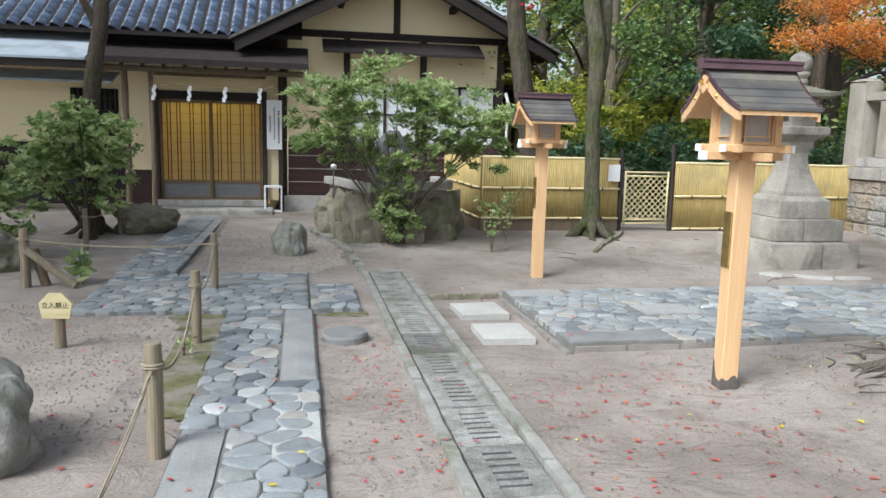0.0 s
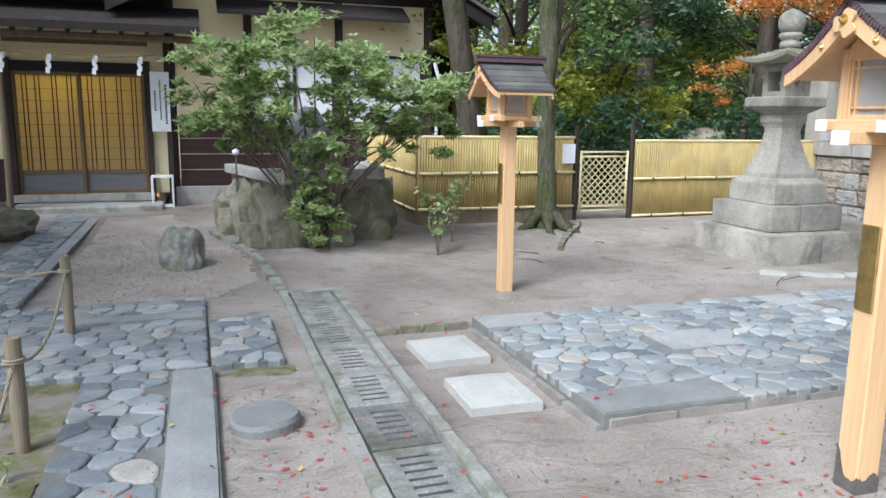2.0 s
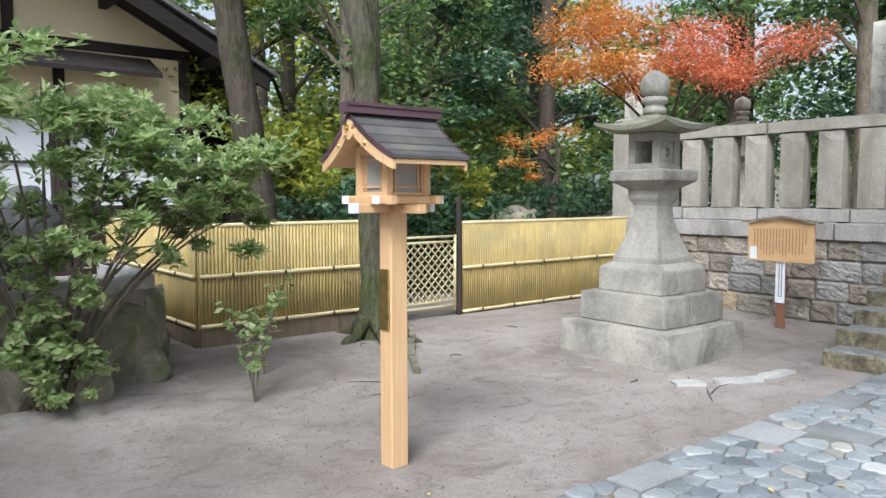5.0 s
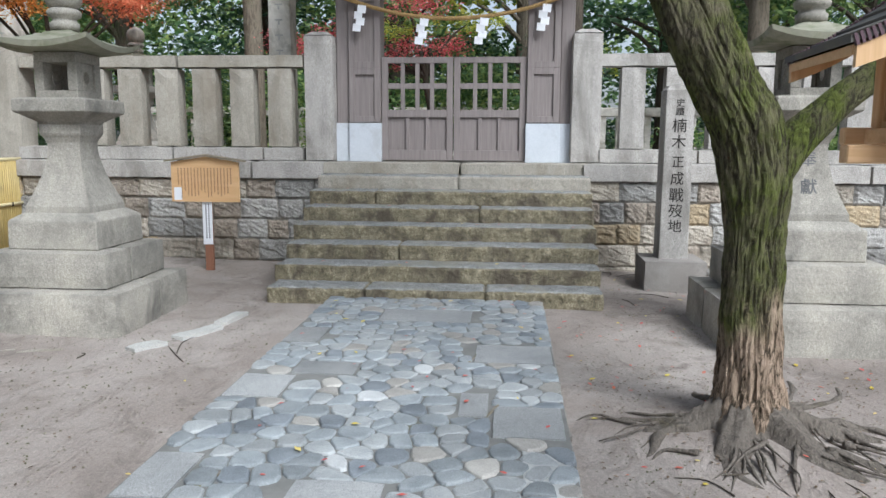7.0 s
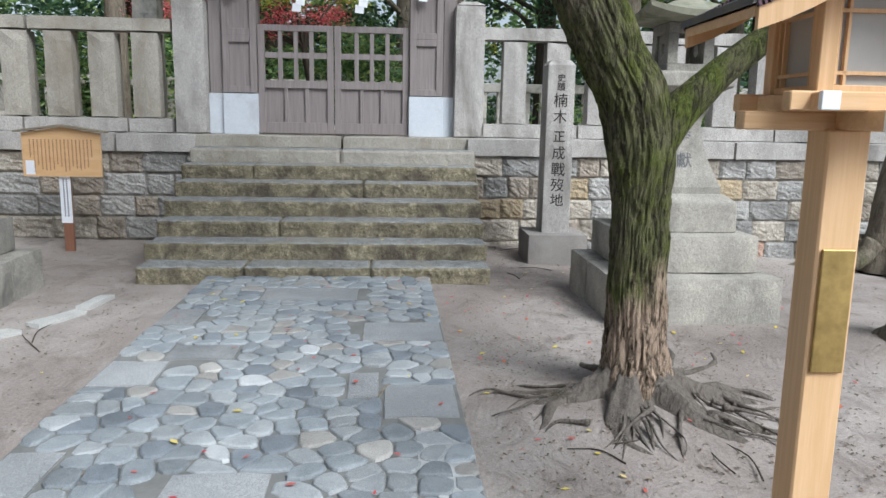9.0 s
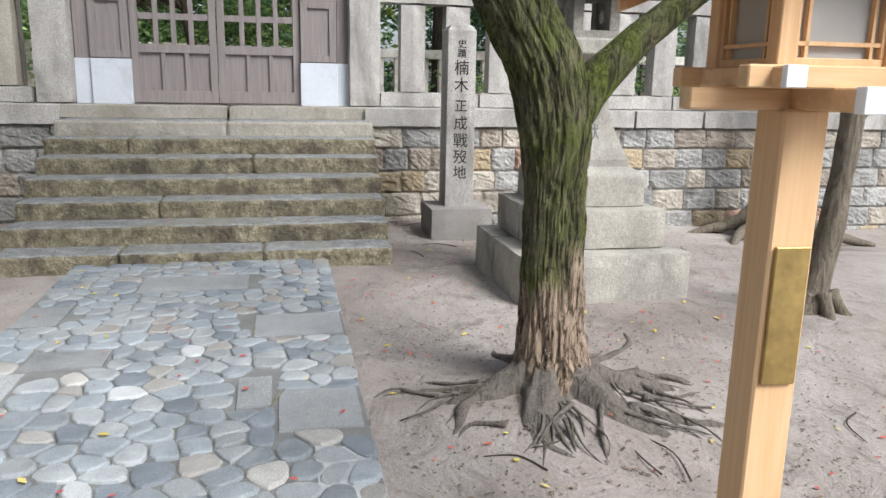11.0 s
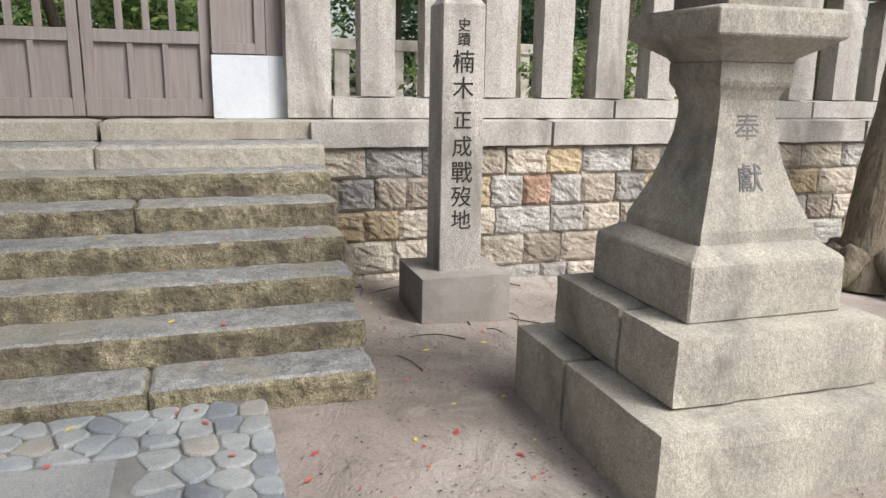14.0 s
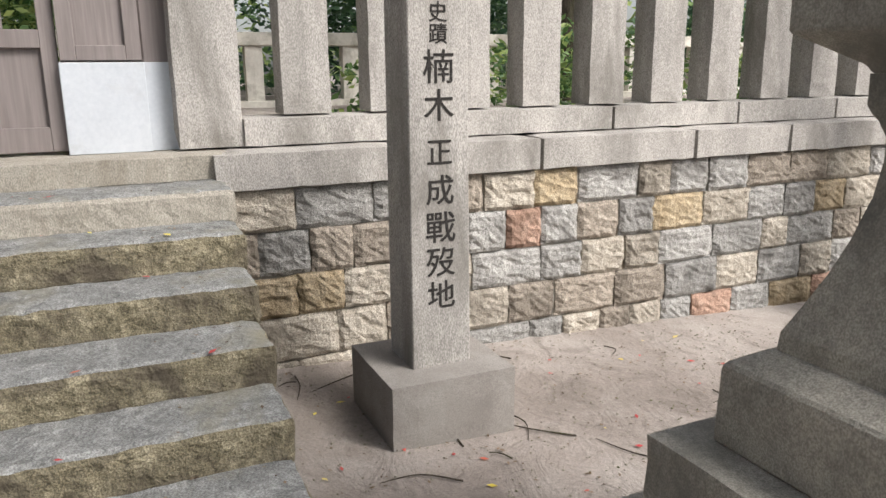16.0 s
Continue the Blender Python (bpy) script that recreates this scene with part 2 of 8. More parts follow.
M["wall_mortar"] = surface("wall_mortar", [(0.22, 0.205, 0.18), (0.31, 0.29, 0.255), (0.38, 0.36, 0.32)], 5, 50, 0.95, 0.6, 0.02)
M["rock_pale"] = surface("pale_rock", [(0.27, 0.265, 0.24), (0.40, 0.395, 0.37), (0.52, 0.51, 0.48)], 4, 40, 0.95, 0.7, 0.03)
M["column"] = surface("cream_column_stone", [(0.50, 0.475, 0.42), (0.64, 0.61, 0.545), (0.74, 0.71, 0.64)], 4, 45, 0.95, 0.6, 0.02, stain=(0.36, 0.34, 0.28), stain_scale=2)
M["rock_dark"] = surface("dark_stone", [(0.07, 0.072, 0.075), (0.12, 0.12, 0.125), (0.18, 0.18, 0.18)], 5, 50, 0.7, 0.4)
M["granite_base"] = surface("grey_base_stone", [(0.20, 0.18, 0.165), (0.26, 0.24, 0.22), (0.32, 0.30, 0.275)], 3, 60, 0.85, 0.35, speck=0.4)
M["concrete"] = surface("concrete", [(0.33, 0.32, 0.30), (0.43, 0.42, 0.40)], 3, 60, 0.9, 0.3, stain=(0.22, 0.21, 0.17), stain_scale=2)
M["drain"] = surface("drain_cover", [(0.15, 0.15, 0.138), (0.24, 0.24, 0.225), (0.33, 0.328, 0.31)], 9, 40, 0.95, 1.0, 0.02, fine_mix=0.7, speck=0.4, vary=0.14, stain=(0.13, 0.132, 0.095), stain_scale=2.2)
# Black that stands in for the darkness of an unlit room.
M["black"] = plain("unlit_room_black", (0.01, 0.01, 0.01), 0.95)
STONES = []
for nm, cols in (("grey", [(0.25, 0.24, 0.225), (0.35, 0.34, 0.32), (0.44, 0.43, 0.405)]),
                 ("cream", [(0.33, 0.29, 0.235), (0.44, 0.395, 0.33), (0.53, 0.485, 0.415)]),
                 ("ochre", [(0.33, 0.255, 0.155), (0.42, 0.335, 0.22), (0.50, 0.42, 0.30)]),
                 ("rust", [(0.36, 0.225, 0.165), (0.47, 0.31, 0.235), (0.53, 0.385, 0.30)]),
                 ("brown", [(0.24, 0.205, 0.165), (0.33, 0.285, 0.235), (0.42, 0.37, 0.31)])):
    STONES.append(surface("wall_stone_" + nm, [tuple(0.88 * c for c in q) for q in cols], 10, 34, 0.95, 1.0, 0.03, fine_mix=0.75, speck=0.55, vary=0.10,
                          stain=tuple(c * 0.6 for c in cols[0]), stain_scale=2.4, stain_at=(0.52, 0.68)))
M["hinoki"] = wood("new_cypress", [(0.56, 0.345, 0.17), (0.65, 0.42, 0.225), (0.72, 0.49, 0.285)], (26, 26, 1.0), 0.5, 0.12)
M["hinoki_h"] = wood("new_cypress_level", [(0.56, 0.345, 0.17), (0.65, 0.42, 0.225), (0.72, 0.49, 0.285)], (26, 26, 1.0), 0.5, 0.12, along="y")
M["white_paint"] = plain("white_paint", (0.78, 0.80, 0.82), 0.5, 0, 0.05)
M["copper_roof"] = surface("dark_roof_sheet", [(0.06, 0.058, 0.058), (0.095, 0.092, 0.09), (0.13, 0.125, 0.12)], 3, 60, 0.7, 0.25, vary=0.12, stain=(0.14, 0.13, 0.105), stain_scale=3)
M["ridge_sheet"] = surface("plum_ridge_sheet", [(0.075, 0.045, 0.055), (0.13, 0.075, 0.09)], 4, 50, 0.5, 0.2)
M["paper"] = plain("lantern_paper", (0.36, 0.345, 0.32), 0.35, 0, 0.06)
M["brass"] = plain("brass", (0.46, 0.33, 0.13), 0.5, 1.0, 0.3, 14)
M["gold"] = plain("gilt", (0.83, 0.58, 0.17), 0.28, 1.0, 0.15, 30)
M["gate_wood"] = wood("grey_gate_wood", [(0.17, 0.145, 0.138), (0.225, 0.195, 0.187), (0.275, 0.24, 0.23)], (20, 20, 0.9), 0.7, 0.2)
M["beam_red"] = wood("red_brown_beam", [(0.16, 0.08, 0.055), (0.24, 0.12, 0.085), (0.30, 0.165, 0.12)], (20, 20, 0.9), 0.7, 0.2, along="y")
M["sheet_metal"] = surface("pale_metal_sheet", [(0.50, 0.53, 0.57), (0.58, 0.61, 0.65)], 3, 40, 0.5, 0.1, stain=(0.44, 0.45, 0.47), stain_scale=2)
M["dark_wood"] = wood("dark_stained_wood", [(0.010, 0.008, 0.007), (0.019, 0.014, 0.013), (0.030, 0.024, 0.021)], (14, 14, 1.0), 0.75, 0.3, along="x")
M["dark_post"] = wood("dark_stained_post", [(0.02, 0.015, 0.012), (0.04, 0.03, 0.025), (0.065, 0.05, 0.042)], (14, 14, 1.0), 0.75, 0.3)
M["wainscot"] = wood("plum_brown_boards", [(0.028, 0.013, 0.013), (0.045, 0.022, 0.021), (0.06, 0.033, 0.03)], (10, 10, 0.8), 0.6, 0.2, along="x")
M["plaster"] = surface("ochre_plaster", [(0.80, 0.67, 0.42), (0.84, 0.72, 0.47), (0.86, 0.76, 0.53)], 1.2, 120, 0.95, 0.12, fine_mix=0.15)
M["shingle"] = wood("weathered_bark_roof", [(0.014, 0.012, 0.011), (0.025, 0.021, 0.020), (0.042, 0.036, 0.034)], (9, 9, 0.7), 0.9, 0.5, weather=(0.036, 0.022, 0.023), along="y")
M["tile"] = surface("blue_grey_tile", [(0.05, 0.072, 0.115), (0.085, 0.115, 0.175), (0.13, 0.17, 0.24)], 3, 60, 0.3, 0.15, vary=0.2)
M["tin"] = surface("grey_sheet_roof", [(0.36, 0.42, 0.48), (0.46, 0.52, 0.57)], 1.5, 40, 0.4, 0.1, stain=(0.28, 0.31, 0.33), stain_scale=1.4)
M["door_wood"] = wood("door_lattice_wood", [(0.11, 0.07, 0.035), (0.17, 0.11, 0.055), (0.22, 0.15, 0.08)], (20, 20, 1), 0.6, 0.2)
M["door_board"] = wood("grey_door_board", [(0.12, 0.12, 0.13), (0.16, 0.16, 0.165), (0.20, 0.20, 0.20)], (20, 20, 1), 0.7, 0.2, along="x")
M["old_wood"] = wood("weathered_stake", [(0.14, 0.11, 0.075), (0.24, 0.195, 0.14), (0.33, 0.28, 0.21)], (22, 22, 1.3), 0.9, 0.5, weather=(0.20, 0.19, 0.13))
M["log"] = wood("porch_log", [(0.10, 0.075, 0.05), (0.17, 0.13, 0.09), (0.23, 0.18, 0.13)], (14, 14, 1), 0.9, 0.4)
M["bamboo"] = wood("yellow_bamboo", [(0.35, 0.255, 0.085), (0.44, 0.33, 0.125), (0.52, 0.405, 0.18)], (9, 9, 1.6), 0.5, 0.15, weather=(0.29, 0.235, 0.11))
M["bamboo_pale"] = wood("pale_bamboo", [(0.50, 0.42, 0.22), (0.62, 0.54, 0.31), (0.70, 0.62, 0.40)], (9, 9, 1.6), 0.45, 0.12, along="x")
M["cord"] = plain("black_cord", (0.02, 0.017, 0.014), 0.9)
M["rope"] = surface("grey_rope", [(0.24, 0.20, 0.145), (0.36, 0.31, 0.235)], 30, 140, 0.95, 0.5)
M["straw"] = surface("straw_rope", [(0.34, 0.22, 0.09), (0.50, 0.34, 0.15)], 25, 160, 0.9, 0.6)
M["white_sheet"] = plain("white_paper_sheet", (0.82, 0.83, 0.86), 0.6, 0, 0.03)
M["ink"] = plain("ink", (0.02, 0.018, 0.016), 0.8)
# Near-black that paints in the shade inside the pillar's cut strokes.
M["carved"] = plain("painted_carving_shade", (0.025, 0.022, 0.02), 0.95)
M["sign_wood"] = wood("sign_board_wood", [(0.62, 0.38, 0.18), (0.70, 0.445, 0.225), (0.76, 0.51, 0.28)], (3, 12, 1), 0.6, 0.1, along="y")
M["sign_post"] = wood("red_brown_post", [(0.20, 0.09, 0.055), (0.28, 0.135, 0.085)], (20, 20, 1), 0.7, 0.2)
M["bark_moss"] = barky("mossy_bark", (0.035, 0.030, 0.021), (0.15, 0.13, 0.09), (0.105, 0.125, 0.03), (0.36, 0.60), 13, bare=((0.20, 0.145, 0.10), (0.42, 0.32, 0.24)), relief=0.03, cracks=0.85)
M["bark"] = barky("grey_bark", (0.06, 0.048, 0.036), (0.20, 0.17, 0.13), (0.11, 0.12, 0.055), (0.55, 0.72), 10)
M["bark_green"] = barky("grey_green_bark", (0.03, 0.028, 0.02), (0.13, 0.12, 0.088), (0.085, 0.10, 0.04), (0.42, 0.62), 10)
M["damp_wood"] = surface("damp_grey_wood", [(0.07, 0.062, 0.056), (0.11, 0.098, 0.09), (0.16, 0.145, 0.13)], 9, 60, 0.9, 0.3)
M["bark_dark"] = barky("dark_bark", (0.03, 0.024, 0.02), (0.10, 0.083, 0.065), (0.06, 0.075, 0.03), (0.5, 0.7), 8)
M["root"] = barky("root_bark", (0.055, 0.048, 0.041), (0.19, 0.165, 0.14), (0.11, 0.095, 0.06), (0.55, 0.72), 14, cracks=0.15)
M["leaf"] = leafy("evergreen_leaf", [(0.055, 0.12, 0.045), (0.11, 0.20, 0.07), (0.19, 0.29, 0.10), (0.36, 0.44, 0.14)], 0.4, 0.45)
M["leaf_dark"] = leafy("dark_evergreen_leaf", [(0.03, 0.075, 0.04), (0.06, 0.12, 0.06), (0.105, 0.18, 0.09)], 0.4, 0.4)
# Yellow-green leaf colour that also carries sunlit and backlit foliage.
M["leaf_lime"] = leafy("yellow_leaf_sun_in_colour", [(0.16, 0.23, 0.04), (0.32, 0.37, 0.06), (0.58, 0.54, 0.09)], 0.5, 0.5)
M["leaf_bush"] = leafy("azalea_leaf", [(0.18, 0.27, 0.10), (0.31, 0.42, 0.16), (0.45, 0.55, 0.25), (0.64, 0.70, 0.40)], 0.35, 0.55)
M["leaf_orange"] = leafy("orange_maple_leaf", [(0.55, 0.19, 0.04), (0.70, 0.30, 0.07), (0.76, 0.42, 0.13)], 0.5, 0.5)
M["leaf_red"] = leafy("scarlet_maple_leaf", [(0.62, 0.16, 0.08), (0.74, 0.25, 0.13), (0.78, 0.36, 0.19)], 0.5, 0.5)
M["leaf_crimson"] = leafy("crimson_maple_leaf", [(0.50, 0.06, 0.08), (0.68, 0.15, 0.16), (0.78, 0.27, 0.26)], 0.5, 0.5)
M["litter_red"] = leafy("fallen_red_leaf", [(0.42, 0.04, 0.05), (0.55, 0.10, 0.09), (0.50, 0.16, 0.09)], 0.6, 0.15)
M["litter_yellow"] = leafy("fallen_yellow_leaf", [(0.62, 0.48, 0.05), (0.70, 0.58, 0.12), (0.60, 0.45, 0.20)], 0.6, 0.15)
M["litter_brown"] = leafy("fallen_brown_leaf", [(0.07, 0.05, 0.035), (0.14, 0.10, 0.065), (0.24, 0.17, 0.11)], 0.8, 0.1)


def glowing_paper():
    m, nt, b = nodes_of("door_paper")
    b.inputs["Base Color"].default_value = (0.38, 0.35, 0.22, 1)
    b.inputs["Roughness"].default_value = 0.5
    tr = nt.nodes.new("ShaderNodeBsdfTranslucent")
    tr.inputs["Color"].default_value = (0.75, 0.65, 0.28, 1)
    ms = nt.nodes.new("ShaderNodeMixShader")
    ms.inputs[0].default_value = 0.6
    nt.links.new(b.outputs[0], ms.inputs[1])
    nt.links.new(tr.outputs[0], ms.inputs[2])
    nt.links.new(ms.outputs[0], nt.nodes["Material Output"].inputs["Surface"])
    return m


M["door_paper"] = glowing_paper()


def window_glass():
    m, nt, b = nodes_of("pale_window_glass")
    b.inputs["Base Color"].default_value = (0.72, 0.75, 0.78, 1)
    b.inputs["Roughness"].default_value = 0.12
    b.inputs["Specular IOR Level"].default_value = 0.6
    return m


M["window"] = window_glass()


# ---- building helpers ----
rng = random.Random(7)
nrng = np.random.default_rng(7)


def thing(name, label, category, at=(0, 0, 0), turn=0.0, group="", kind=""):
    e = new(name)
    e.empty_display_size = 0.2
    e.matrix_basis = pose(*at, 0, 0, turn)
    return tagged(e, label, category, group, kind)


def link_mesh(name, bm, mat, smooth=False):
    me = bpy.data.meshes.new(name)
    bm.normal_update()
    bm.to_mesh(me)
    bm.free()
    for m in (mat if isinstance(mat, (list, tuple)) else [mat]):
        me.materials.append(m)
    if smooth:
        me.polygons.foreach_set("use_smooth", [True] * len(me.polygons))
    return me


def part(name, bm, mat, parent, label="", smooth=False):
    ob = new(name, link_mesh(name, bm, mat, smooth))
    ob.parent = parent
    if label:
        ob["label"] = label
    return ob


def part_of(name, me, parent, m=None, label=""):
    ob = new(name, me)
    ob.parent = parent
    if m is not None:
        ob.matrix_basis = m
    if label:
        ob["label"] = label
    return ob


def solid(name, bm, mat, label="", category="", kind="structure", smooth=False):
    ob = new(name, link_mesh(name, bm, mat, smooth))
    return tagged(ob, label, category, "", kind)


def box(x0, x1, y0, y1, z0, z1, bevel=0.0, bm=None, m=None, seg=1):
    """A box into bm (or a new bmesh), with its edges rounded."""
    own = bmesh.new()
    r = bmesh.ops.create_cube(own, size=1.0)
    for v in r["verts"]:
        v.co = Vector(((x0 + x1) / 2 + v.co.x * (x1 - x0), (y0 + y1) / 2 + v.co.y * (y1 - y0), (z0 + z1) / 2 + v.co.z * (z1 - z0)))
    if bevel:
        bmesh.ops.bevel(own, geom=own.edges[:], offset=bevel, segments=seg, affect="EDGES", profile=0.5)
    if m is not None:
        own.transform(m)
    if bm is None:
        return own
    join(bm, own)
    return bm


def join(bm, other):
    me = bpy.data.meshes.new("tmp")
    other.to_mesh(me)
    other.free()
    bm.from_mesh(me)
    bpy.data.meshes.remove(me)
    return bm


def prism(outline, y0, y1, bm=None, axis="y"):
    """An outline in two axes drawn out along the third."""
    own = bmesh.new()
    place = {"y": lambda a, b, c: (a, c, b), "x": lambda a, b, c: (c, a, b), "z": lambda a, b, c: (a, b, c)}[axis]
    lo = [own.verts.new(place(a, b, y0)) for a, b in outline]
    hi = [own.verts.new(place(a, b, y1)) for a, b in outline]
    n = len(outline)
    own.faces.new(lo)
    own.faces.new(hi)
    for i in range(n):
        own.faces.new((lo[i], lo[(i + 1) % n], hi[(i + 1) % n], hi[i]))
    bmesh.ops.recalc_face_normals(own, faces=own.faces[:])
    if bm is None:
        return own
    return join(bm, own)


def rings(levels, n, square=False, bm=None, cap=True):
    """A turned or squared body from (z, half width) levels."""
    own = bmesh.new()
    loops = []
    for z, r in levels:
        lp = []
        for i in range(n):
            a = 2 * math.pi * (i + 0.5) / n
            if square:
                s = max(abs(math.cos(a)), abs(math.sin(a)))
                lp.append(own.verts.new((r * math.cos(a) / s, r * math.sin(a) / s, z)))
            else:
                lp.append(own.verts.new((r * math.cos(a), r * math.sin(a), z)))
        loops.append(lp)
    for a, b in zip(loops, loops[1:]):
        for i in range(n):
            own.faces.new((a[i], a[(i + 1) % n], b[(i + 1) % n], b[i]))
    if cap:
        own.faces.new(loops[0][::-1])
        own.faces.new(loops[-1])
    bmesh.ops.recalc_face_normals(own, faces=own.faces[:])
    if bm is None:
        return own
    return join(bm, own)


def tube(points, radii, n=12, wobble=0.0, freq=3.0, bm=None, cap=True, ridges=0.0, seed=0.0):
    """A bent, tapering round body along points, with uneven or ridged sides."""
    own = bmesh.new()
    pts = [Vector(p) for p in points]
    loops = []
    side = None
    for i, p in enumerate(pts):
        d = (pts[min(i + 1, len(pts) - 1)] - pts[max(i - 1, 0)]).normalized()
        if side is None:
            side = d.orthogonal().normalized()
        side = (side - d * side.dot(d)).normalized()
        other = d.cross(side)
        lp = []
        for k in range(n):
            a = 2 * math.pi * k / n
            o = side * math.cos(a) + other * math.sin(a)
            q = p + o * radii[i]
            f = 1.0
            if wobble:
                f += wobble * noise.noise(q * freq + Vector((seed, 0, 0)))
            if ridges:
                w = noise.noise(Vector((math.cos(a) * 7.5, math.sin(a) * 7.5, i * 0.16 + seed)))
                f += ridges * (1 - 2.4 * abs(w))
            lp.append(own.verts.new(p + o * radii[i] * f))
        loops.append(lp)
    for a, b in zip(loops, loops[1:]):
        for k in range(n):
            own.faces.new((a[k], a[(k + 1) % n], b[(k + 1) % n], b[k]))
    if cap:
        own.faces.new(loops[0][::-1])
        own.faces.new(loops[-1])
    bmesh.ops.recalc_face_normals(own, faces=own.faces[:])
    if bm is None:
        return own
    return join(bm, own)


def smooth_line(points, steps=6):
    """More points on a soft curve through the given ones."""
    pts = [Vector(p) for p in points]
    out = []
    for i in range(len(pts) - 1):
        p0, p1, p2, p3 = pts[max(i - 1, 0)], pts[i], pts[i + 1], pts[min(i + 2, len(pts) - 1)]
        for s in range(steps):
            t = s / steps
            out.append(0.5 * (2 * p1 + (p2 - p0) * t + (2 * p0 - 5 * p1 + 4 * p2 - p3) * t * t + (3 * p1 - p0 - 3 * p2 + p3) * t ** 3))
    out.append(pts[-1])
    return out


def lerp_list(vals, n):
    return [float(v) for v in np.interp(np.linspace(0, len(vals) - 1, n), range(len(vals)), vals)]


def boulder(rx, ry, rz, amp=0.3, freq=1.6, seed=0.0, sub=4, flat=0.0):
    bm = bmesh.new()
    bmesh.ops.create_icosphere(bm, subdivisions=sub, radius=1.0)
    for v in bm.verts:
        d = v.co.normalized()
        f = 1 + amp * noise.noise(d * freq + Vector((seed, seed * 0.7, 3.1))) + amp * 0.35 * noise.noise(d * freq * 3 + Vector((seed, 9, 0)))
        # Facets like broken stone.
        f -= amp * 0.4 * abs(noise.noise(d * 2.2 + Vector((0, seed, 5))))
        v.co = Vector((d.x * rx * f, d.y * ry * f, max(d.z, -0.75) * rz * f))
    return bm


def rough_block(sx, sy, sz, cuts=4, amp=0.012, bevel=0.012, seed=0.0, freq=7.0):
    """A hewn block centred on the origin."""
    bm = box(-sx / 2, sx / 2, -sy / 2, sy / 2, -sz / 2, sz / 2)
    for ax, s in enumerate((sx, sy, sz)):
        n = max(1, min(40, int(s / 0.09 * cuts / 4)))
        es = [e for e in bm.edges if abs((e.verts[0].co - e.verts[1].co)[ax]) > 0.6 * s / 1.0 and (e.verts[0].co - e.verts[1].co).length > 0.5 * s]
        if n > 1 and es:
            bmesh.ops.subdivide_edges(bm, edges=es, cuts=n - 1, use_grid_fill=True)
    hx, hy, hz = sx / 2, sy / 2, sz / 2
    for v in bm.verts:
        c = v.co
        near = [abs(abs(c.x) - hx) < 1e-4, abs(abs(c.y) - hy) < 1e-4, abs(abs(c.z) - hz) < 1e-4]
        k = noise.noise_vector(c * freq + Vector((seed * 3.7, seed, 0)))
        pull = bevel if sum(near) >= 2 else 0.0
        off = Vector([(-math.copysign(1, c[i]) * pull if near[i] else 0) for i in range(3)])
        v.co = c + off * (0.7 + 0.6 * abs(k.x)) + Vector([k[i] * amp if near[i] else 0 for i in range(3)])
    return bm


def leaves_mesh(name, centres, sizes, mat, droop=0.2, flat=None, along=None, slim=0.23):
    """Many folded leaf blades joined into one mesh."""
    n = len(centres)
    c = np.asarray(centres, float)
    s = np.asarray(sizes, float)[:, None]
    d = nrng.normal(size=(n, 3))
    d[:, 2] = d[:, 2] * 0.5 - droop
    if along is not None:
        d = np.asarray(along, float)
    d /= np.linalg.norm(d, axis=1)[:, None]
    u = nrng.normal(size=(n, 3))
    if flat is not None:
        u = u * (1 - flat) + np.array([0, 0, 1.0]) * flat * 2
    w = np.cross(d, u)
    w /= np.linalg.norm(w, axis=1)[:, None] + 1e-9
    nn = np.cross(w, d)
    base = c - d * s * 0.5
    tip = c + d * s * 0.5
    l = c + w * s * slim + nn * s * 0.08
    r = c - w * s * slim + nn * s * 0.08
    verts = np.stack([base, l, tip, r], 1).reshape(-1, 3)
    idx = np.arange(n)[:, None] * 4
    tris = np.concatenate([idx + [0, 2, 1], idx + [0, 3, 2]], 1).reshape(-1, 3)
    me = bpy.data.meshes.new(name)
    me.vertices.add(len(verts))
    me.vertices.foreach_set("co", verts.ravel())
    me.loops.add(tris.size)
    me.loops.foreach_set("vertex_index", tris.ravel().astype(np.int32))
    me.polygons.add(len(tris))
    me.polygons.foreach_set("loop_start", np.arange(0, tris.size, 3, dtype=np.int32))
    me.update(calc_edges=True)
    for m in (mat if isinstance(mat, (list, tuple)) else [mat]):
        me.materials.append(m)
    return me


def clumps(blobs, n, size, spread=0.28, shell=0.55):
    """Leaf places in uneven clumps: blobs of (centre, radii); small sprays scattered through each."""
    out = []
    vol = np.array([r[0] * r[1] * r[2] for _, r in blobs]) ** 0.7
    share = np.maximum(1, (n * vol / vol.sum()).astype(int))
    for (c, r), k in zip(blobs, share):
        sprays = max(3, int(k / 26))
        d = nrng.normal(size=(sprays, 3))
        d /= np.linalg.norm(d, axis=1)[:, None]
        rad = shell + (1.05 - shell) * nrng.random(sprays) ** 0.6
        sc = np.array(c) + d * rad[:, None] * np.array(r)
        pick = nrng.integers(0, sprays, k)
        out.append(sc[pick] + nrng.normal(size=(k, 3)) * np.array([spread, spread, spread * 0.55]) * min(1.0, max(r)))
    p = np.concatenate(out)
    return p, size * (0.6 + 0.8 * nrng.random(len(p)))


def text_mesh(s, size, depth=0.0):
    cu = bpy.data.curves.new("writing", "FONT")
    cu.body = s
    cu.size = size
    cu.align_x = "CENTER"
    cu.align_y = "CENTER"
    cu.extrude = depth
    cu.offset = 0.004 * size
    ob = bpy.data.objects.new("writing", cu)
    scene.collection.objects.link(ob)
    me = bpy.data.meshes.new_from_object(ob.evaluated_get(bpy.context.evaluated_depsgraph_get()))
    bpy.data.objects.remove(ob)
    bpy.data.curves.remove(cu)
    return me


def sstep(a, b, v):
    t = min(1, max(0, (v - a) / (b - a)))
    return t * t * (3 - 2 * t)


